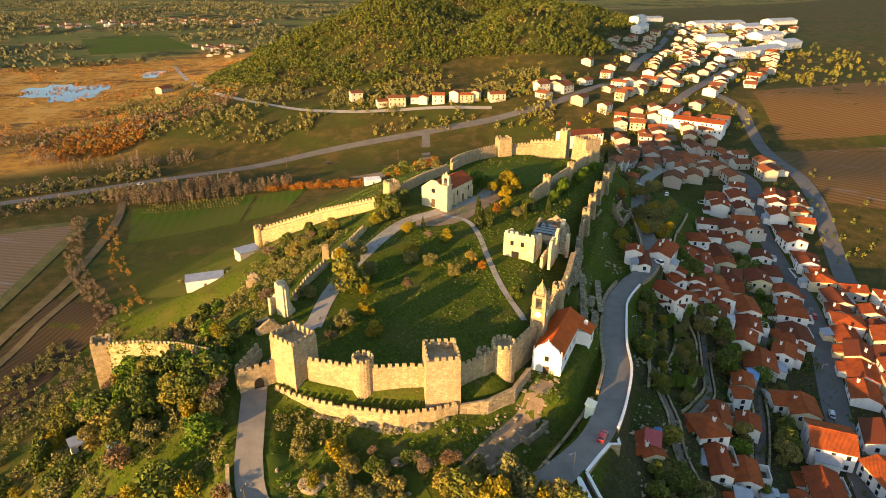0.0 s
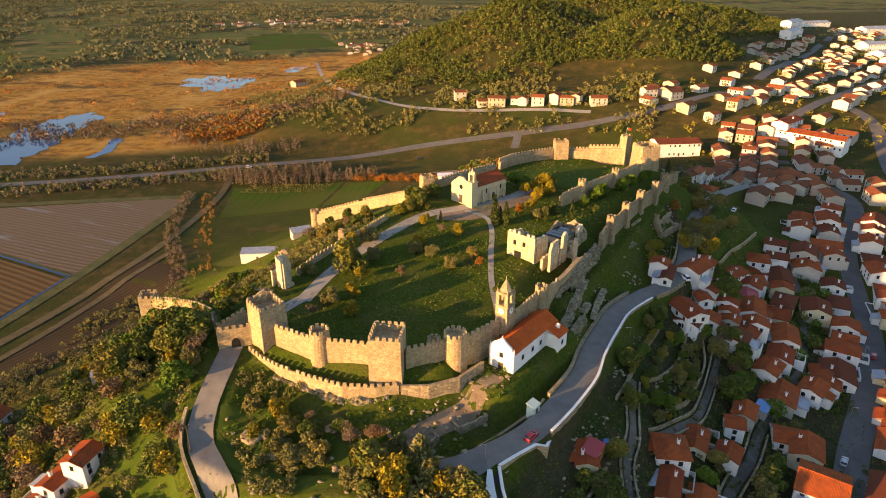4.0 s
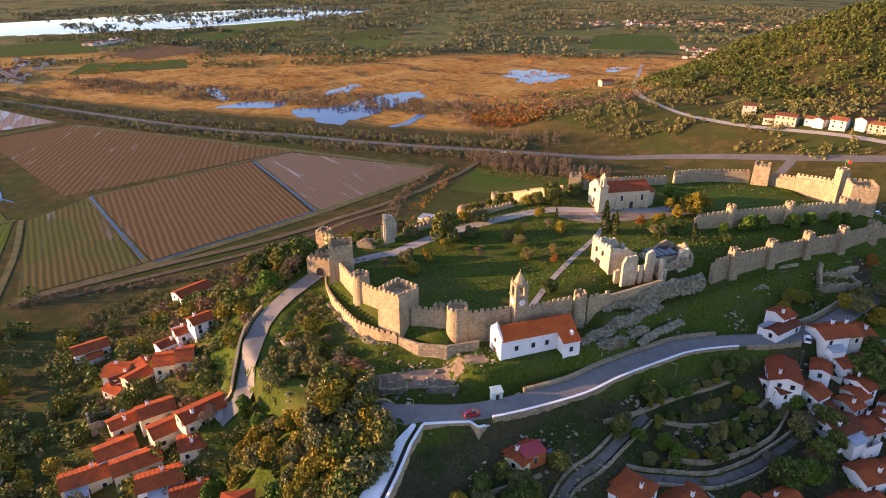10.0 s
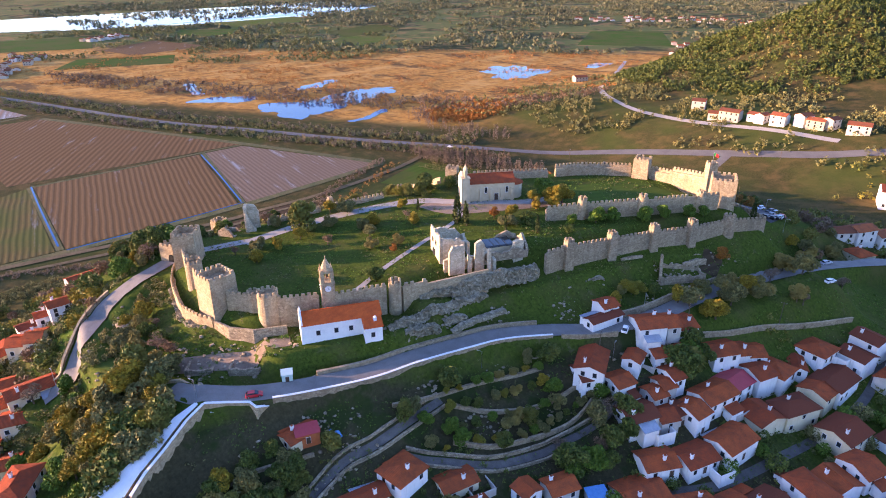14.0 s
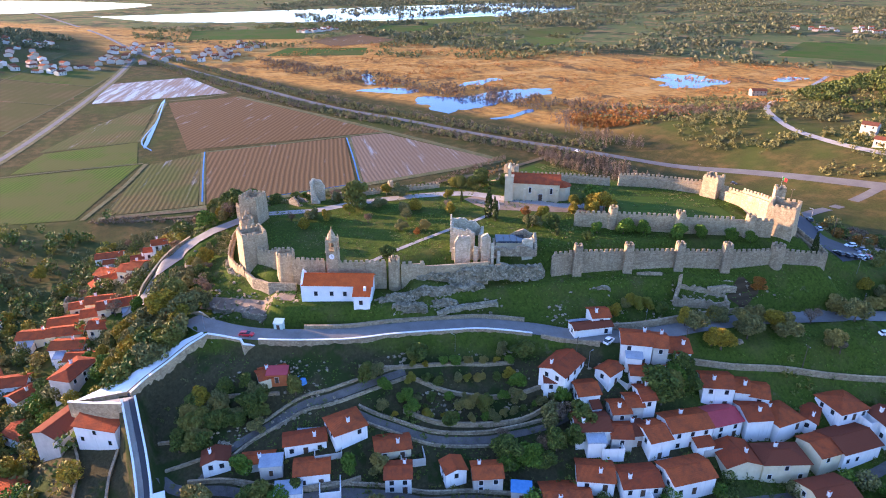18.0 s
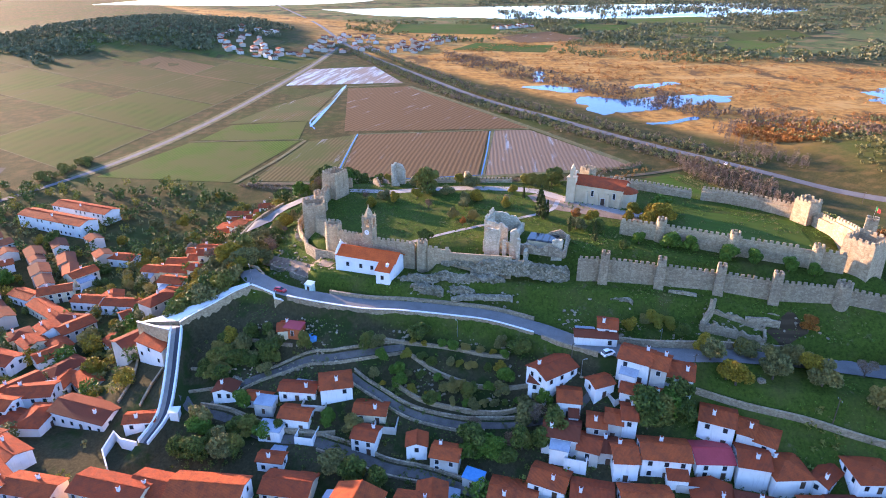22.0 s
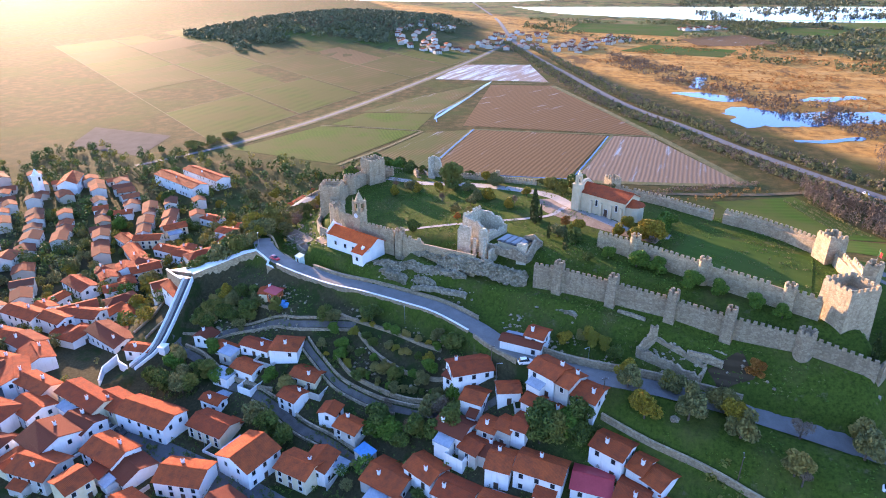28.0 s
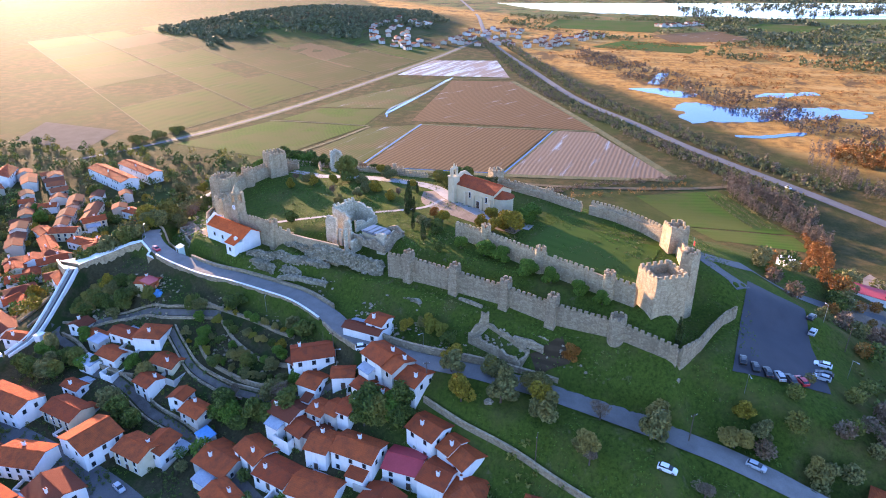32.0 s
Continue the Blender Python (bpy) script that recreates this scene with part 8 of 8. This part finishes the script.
RED, BLUE, BLACK, SILVER, WHITEC = (paint("red_car_paint", (0.45, 0.012, 0.015)), paint("blue_car_paint", (0.05, 0.09, 0.22)), paint("black_car_paint", (0.012, 0.012, 0.014)),
                                    paint("silver_car_paint", (0.35, 0.37, 0.40)), paint("white_car_paint", (0.75, 0.75, 0.75)))
car(36.6, 110.8, 62, RED, "bright red car parked on the road bend")
car(79.4, 205.6, 112, WHITEC, "white van parked above the houses", 0.35, "van")
car(108.0, 284.0, 70, WHITEC, "white car parked on a gravel patch")
car(100.6, 303.6, 62, SILVER, "silver-blue car driving on the road")
for i, (cx, cy, coat, lab) in enumerate(((76.0, 303.5, BLACK, "black"), (77.2, 306.2, BLACK, "black"), (77.8, 309.0, BLACK, "black"), (78.0, 311.8, SILVER, "grey"), (77.8, 314.4, BLACK, "black"), (77.0, 317.2, RED, "red"))):
    car(cx, cy, 170 + 6 * i, coat, f"{lab} car in the row of parked cars")
for cx, cy, coat, lab, tn in ((70.5, 324.5, BLACK, "black", 250), (72.6, 323.2, SILVER, "grey", 250), (66, 325.5, WHITEC, "white", 250), (51.5, 327.0, SILVER, "silver", 150), (46.5, 327.6, BLACK, "black", 145)):
    car(cx, cy, tn, coat, f"{lab} car parked at the car park's edge")
for cx, cy, tn, coat, lab in ((118.5, 152, 65, SILVER, "silver car in the main street"), (112.5, 118, 72, WHITEC, "white car in the main street"), (146, 212, 66, RED, "red car in the main street"), (103, 92, 76, BLACK, "black car in the main street"),
                              (-197, 391, 30, WHITEC, "white car on the high road"), (-80, 431, 15, BLACK, "dark car on the high road"), (-361, 295, 28, WHITEC, "white car on the high road"), (-60, 60, 20, SILVER, "silver car beside the farm houses")):
    car(cx, cy, tn, coat, lab)


# ---- poles and lamps ----
def pole(x, y, h, kind="utility_pole"):
    z = ground_at(x, y)
    if kind == "street_lamp":
        ob = empty(kind, "grey steel street lamp with one arm", "street lamp", "street lamps", (x, y, z), random.uniform(0, 360))
        put("post", Shape().ring(0, 0, 0.09, 0.05, -0.3, h, 8).mesh("post", STEEL), ob)
        put("arm", Shape().box(0, -0.04, h - 0.06, 1.2, 0.04, h + 0.02).mesh("arm", STEEL), ob)
        put("lamp_head", Shape().box(1.0, -0.14, h - 0.14, 1.6, 0.14, h - 0.02, 0, 0.03).mesh("lamp_head", STEEL), ob)
    else:
        ob = empty(kind, "grey wooden utility pole with a crossbar", "utility pole", "utility poles", (x, y, z), random.uniform(0, 180))
        put("post", Shape().ring(0, 0, 0.14, 0.09, -0.5, h, 8).mesh("post", TRIM), ob)
        put("crossbar", Shape().box(-0.9, -0.06, h - 0.6, 0.9, 0.06, h - 0.46).mesh("crossbar", TRIM), ob)
        for px in (-0.8, 0, 0.8):
            put("insulator", Shape().ring(px, 0, 0.05, 0.04, h - 0.46, h - 0.28, 6).mesh("insulator", LIME), ob)
    return ob


for x, y in ((-118, 186), (-38, 92), (-62, 92), (-96, 70), (88, 226), (77.5, 196), (96, 290), (104, 256), (52, 336), (-30, 420), (-110, 430), (20, 470)):
    pole(x, y, 8.0)
for x, y in ((75.5, 222), (81, 198), (60, 166), (93, 285), (44, 332), (66, 332), (84, 303), (104, 120), (112, 140), (126, 172), (142, 210), (-26, 78), (28, 100)):
    pole(x, y, 5.5, "street_lamp")


# ---- sheds, tarps, stones ----
def shed(x, y, turn, L, W, h, label, wall_material, roof_material, name="shed"):
    z = ground_at(x, y)
    ob = empty(name, label, "shed", "sheds", (x, y, z), turn)
    put("wall", Shape().box(-L / 2, -W / 2, -1.2, L / 2, W / 2, h).mesh("wall", wall_material), ob)
    a, b = L / 2 + 0.2, W / 2 + 0.2
    put("roof", Shape().add([(-a, -b, h), (a, -b, h), (a, b, h + 0.5), (-a, b, h + 0.5), (-a, -b, h + 0.12), (a, -b, h + 0.12), (a, b, h + 0.62), (-a, b, h + 0.62)],
                            [(3, 2, 1, 0), (4, 5, 6, 7), (0, 1, 5, 4), (1, 2, 6, 5), (2, 3, 7, 6), (3, 0, 4, 7)]).mesh("roof", roof_material), ob)
    put("door", DOOR_MESH, ob, at=pose(0, -W / 2 - 0.01, 0) @ Matrix.Diagonal((0.8, 1, 0.85, 1)))
    return ob


MINT = plain("pale_green_paint", (0.45, 0.56, 0.50), (0.52, 0.62, 0.56), 1.0, 0.7, 0.1)
TARP = plain("blue_tarpaulin", (0.06, 0.22, 0.48), (0.12, 0.32, 0.58), 1.2, 0.5, 0.5, 0.08)
BRICK_RED = plain("red_painted_boards", (0.42, 0.10, 0.035), (0.52, 0.16, 0.05), 1.0, 0.8, 0.2)
shed(35.9, 120.2, 62, 2.6, 2.0, 2.3, "small pale green site hut on the slope", MINT, MINT, "site_hut")
shed(50.5, 116.5, 70, 5.5, 3.6, 2.6, "orange-red garden shed with red roof", BRICK_RED, ROOF_RED)
shed(79.5, 112.5, 74, 6.5, 4.2, 3.0, "grey sheet-roofed garden outbuilding", WALLS["white"], SHEET, "outbuilding")
shed(71.5, 110.0, 74, 5.5, 4.0, 3.0, "blue sheet-roofed garden lean-to", WALLS["grey"], SHEET, "outbuilding")
shed(-92, 218, 20, 14, 6, 3.2, "long white farm shed below the wall", WALLS["white"], SHEET, "farm_shed")
shed(-80, 236, 40, 9, 6, 3.0, "grey farm shed with sheet roof", WALLS["grey"], SHEET, "farm_shed")
shed(-10, 372, 60, 22, 7, 3.2, "long low farm building with red roof", WALLS["white"], ROOF_RED, "farm_shed")
shed(-40, 348, 20, 9, 5, 2.8, "long white polythene greenhouse", LIME, LIME, "greenhouse")
shed(-88, 120, 40, 4, 3, 2.2, "small white hut among the trees", WALLS["white"], SHEET)
shed(100, 166, 60, 5, 3.5, 2.6, "small blue-roofed garden shed", WALLS["grey"], TARP)
for x, y, s in ((53.5, 122, 2.2), (24, 84, 2.0), (-74, 112, 1.8)):
    h = [[(x + (i - 2) * s / 3, y + (j - 2) * s / 3, ground_at(x, y) + 0.5 + 0.35 * math.sin(i * 1.9 + j) + 0.3 * math.cos(j * 2.3)) for i in range(5)] for j in range(5)]
    v = [p for row in h for p in row]
    low = [(p[0], p[1], ground_at(p[0], p[1]) - 0.2) for p in v]
    rim = [0, 1, 2, 3, 4, 9, 14, 19, 24, 23, 22, 21, 20, 15, 10, 5]
    f = [(j * 5 + i, j * 5 + i + 1, j * 5 + i + 6, j * 5 + i + 5) for j in range(4) for i in range(4)] + [(rim[k], 25 + rim[k], 25 + rim[(k + 1) % 16], rim[(k + 1) % 16]) for k in range(16)]
    tagged(put("tarpaulin", mesh_of("tarpaulin", v + low, f, (TARP,))), "crumpled blue tarpaulin over stored things", "tarpaulin")


def stones(name, label, x, y, size, material):
    """Loose stones as one mass of small lumps."""
    n = len(x)
    t = (1 + 5 ** 0.5) / 2
    base = np.array([(-1, t, 0), (1, t, 0), (-1, -t, 0), (1, -t, 0), (0, -1, t), (0, 1, t), (0, -1, -t), (0, 1, -t), (t, 0, -1), (t, 0, 1), (-t, 0, -1), (-t, 0, 1)]) / 1.9
    tri = np.array([(0, 11, 5), (0, 5, 1), (0, 1, 7), (0, 7, 10), (0, 10, 11), (1, 5, 9), (5, 11, 4), (11, 10, 2), (10, 7, 6), (7, 1, 8), (3, 9, 4), (3, 4, 2), (3, 2, 6), (3, 6, 8), (3, 8, 9), (4, 9, 5), (2, 4, 11), (6, 2, 10), (8, 6, 7), (9, 8, 1)])
    s = np.asarray(size) * rng.uniform(0.4, 1.6, n) ** 1.5
    v = base[None] * rng.uniform(0.6, 1.25, (n, 12, 1)) * (s[:, None] * np.array([[1.0]]))[:, :, None] * np.stack([rng.uniform(0.7, 1.4, n), rng.uniform(0.7, 1.4, n), rng.uniform(0.4, 0.8, n)], 1)[:, None]
    v = v + np.stack([x, y, land(x, y) + s * 0.15], 1)[:, None]
    ob = put(name, mesh_of(name, v.reshape(-1, 3), (tri[None] + 12 * np.arange(n)[:, None, None]).reshape(-1, 3).tolist(), (material,)))
    return tagged(ob, label, "stones", kind="stuff")


x, y = spots(4200, 36, 84, 145, 285, lambda x, y: (out(x, y) > 1.5) & (to_line(x, y, TOWN_ROAD)[0] > 6) & (x * 0.92 - y * 0.39 < 8) & patchy(x, y, 4, 0.55))
stones("slope_stones", "pale stones scattered on the grassy slope", x, y, 0.34, RUBBLE)
x, y = spots(420, 0, 34, 96, 132, lambda x, y: (out(x, y) > 1.0) & (to_line(x, y, [(6, 103, 0), (16, 113, 0), (27, 128, 0)])[0] < 5.5))
stones("dug_stones", "heaps of pale stones beside the dig", x, y, 0.32, RUBBLE)
x, y = spots(700, -45, 25, 80, 112, lambda x, y: (out(x, y) > 2.0) & (to_line(x, y, CASTLE_ROAD)[0] > 5) & patchy(x, y, 5, 0.6))
stones("hillside_stones", "pale stones among the hillside bushes", x, y, 0.4, RUBBLE)
x, y = spots(500, 44, 62, 95, 130, lambda x, y: (to_line(x, y, TOWN_ROAD)[0] > 6) & patchy(x, y, 5, 0.3))
stones("rubble_yard", "rubble and rubbish below the road wall", x, y, 0.3, RUBBLE)
for x, y, s in ((-26.8, 99.5, 2.6), (-24.6, 100.6, 1.6), (-20, 96, 1.1), (92, 243, 1.2), (79, 247, 1.0), (-9, 104, 1.4)):
    b = bmesh.new()
    bmesh.ops.create_icosphere(b, subdivisions=3, radius=s)
    for v in b.verts:
        v.co *= 1 + 0.35 * noise.noise(v.co * (1.3 / s) + Vector((x, y, 0)))
        v.co.z *= 0.5
    me = bpy.data.meshes.new("boulder")
    b.to_mesh(me)
    b.free()
    me.materials.append(RUBBLE)
    tagged(put("boulder", me, at=pose(x, y, ground_at(x, y) + s * 0.1)), "weathered ochre boulder in the grass", "boulder", "boulders")
# the flag on the high turret
flag = empty("flag", "red and green flag on a pole over the keep", "flag", at=(58.2, 290.6, 60.4))
put("flagpole", Shape().ring(0, 0, 0.06, 0.04, 0, 6.0, 8).mesh("flagpole", STEEL), flag)
CLOTH_R, CLOTH_G = plain("red_cloth", (0.45, 0.02, 0.02), (0.5, 0.03, 0.03), 2, 0.8, 0), plain("green_cloth", (0.01, 0.14, 0.03), (0.015, 0.17, 0.04), 2, 0.8, 0)
fl = [(0.05 + 0.18 * i, 0.12 * math.sin(i * 0.9), 5.9 - 0.05 * i - 1.2 * j) for j in (0, 1) for i in range(11)]
put("cloth", mesh_of("cloth", fl, [(i, i + 1, 12 + i, 11 + i) for i in range(10)], (CLOTH_G, CLOTH_R), [0] * 4 + [1] * 6), flag)
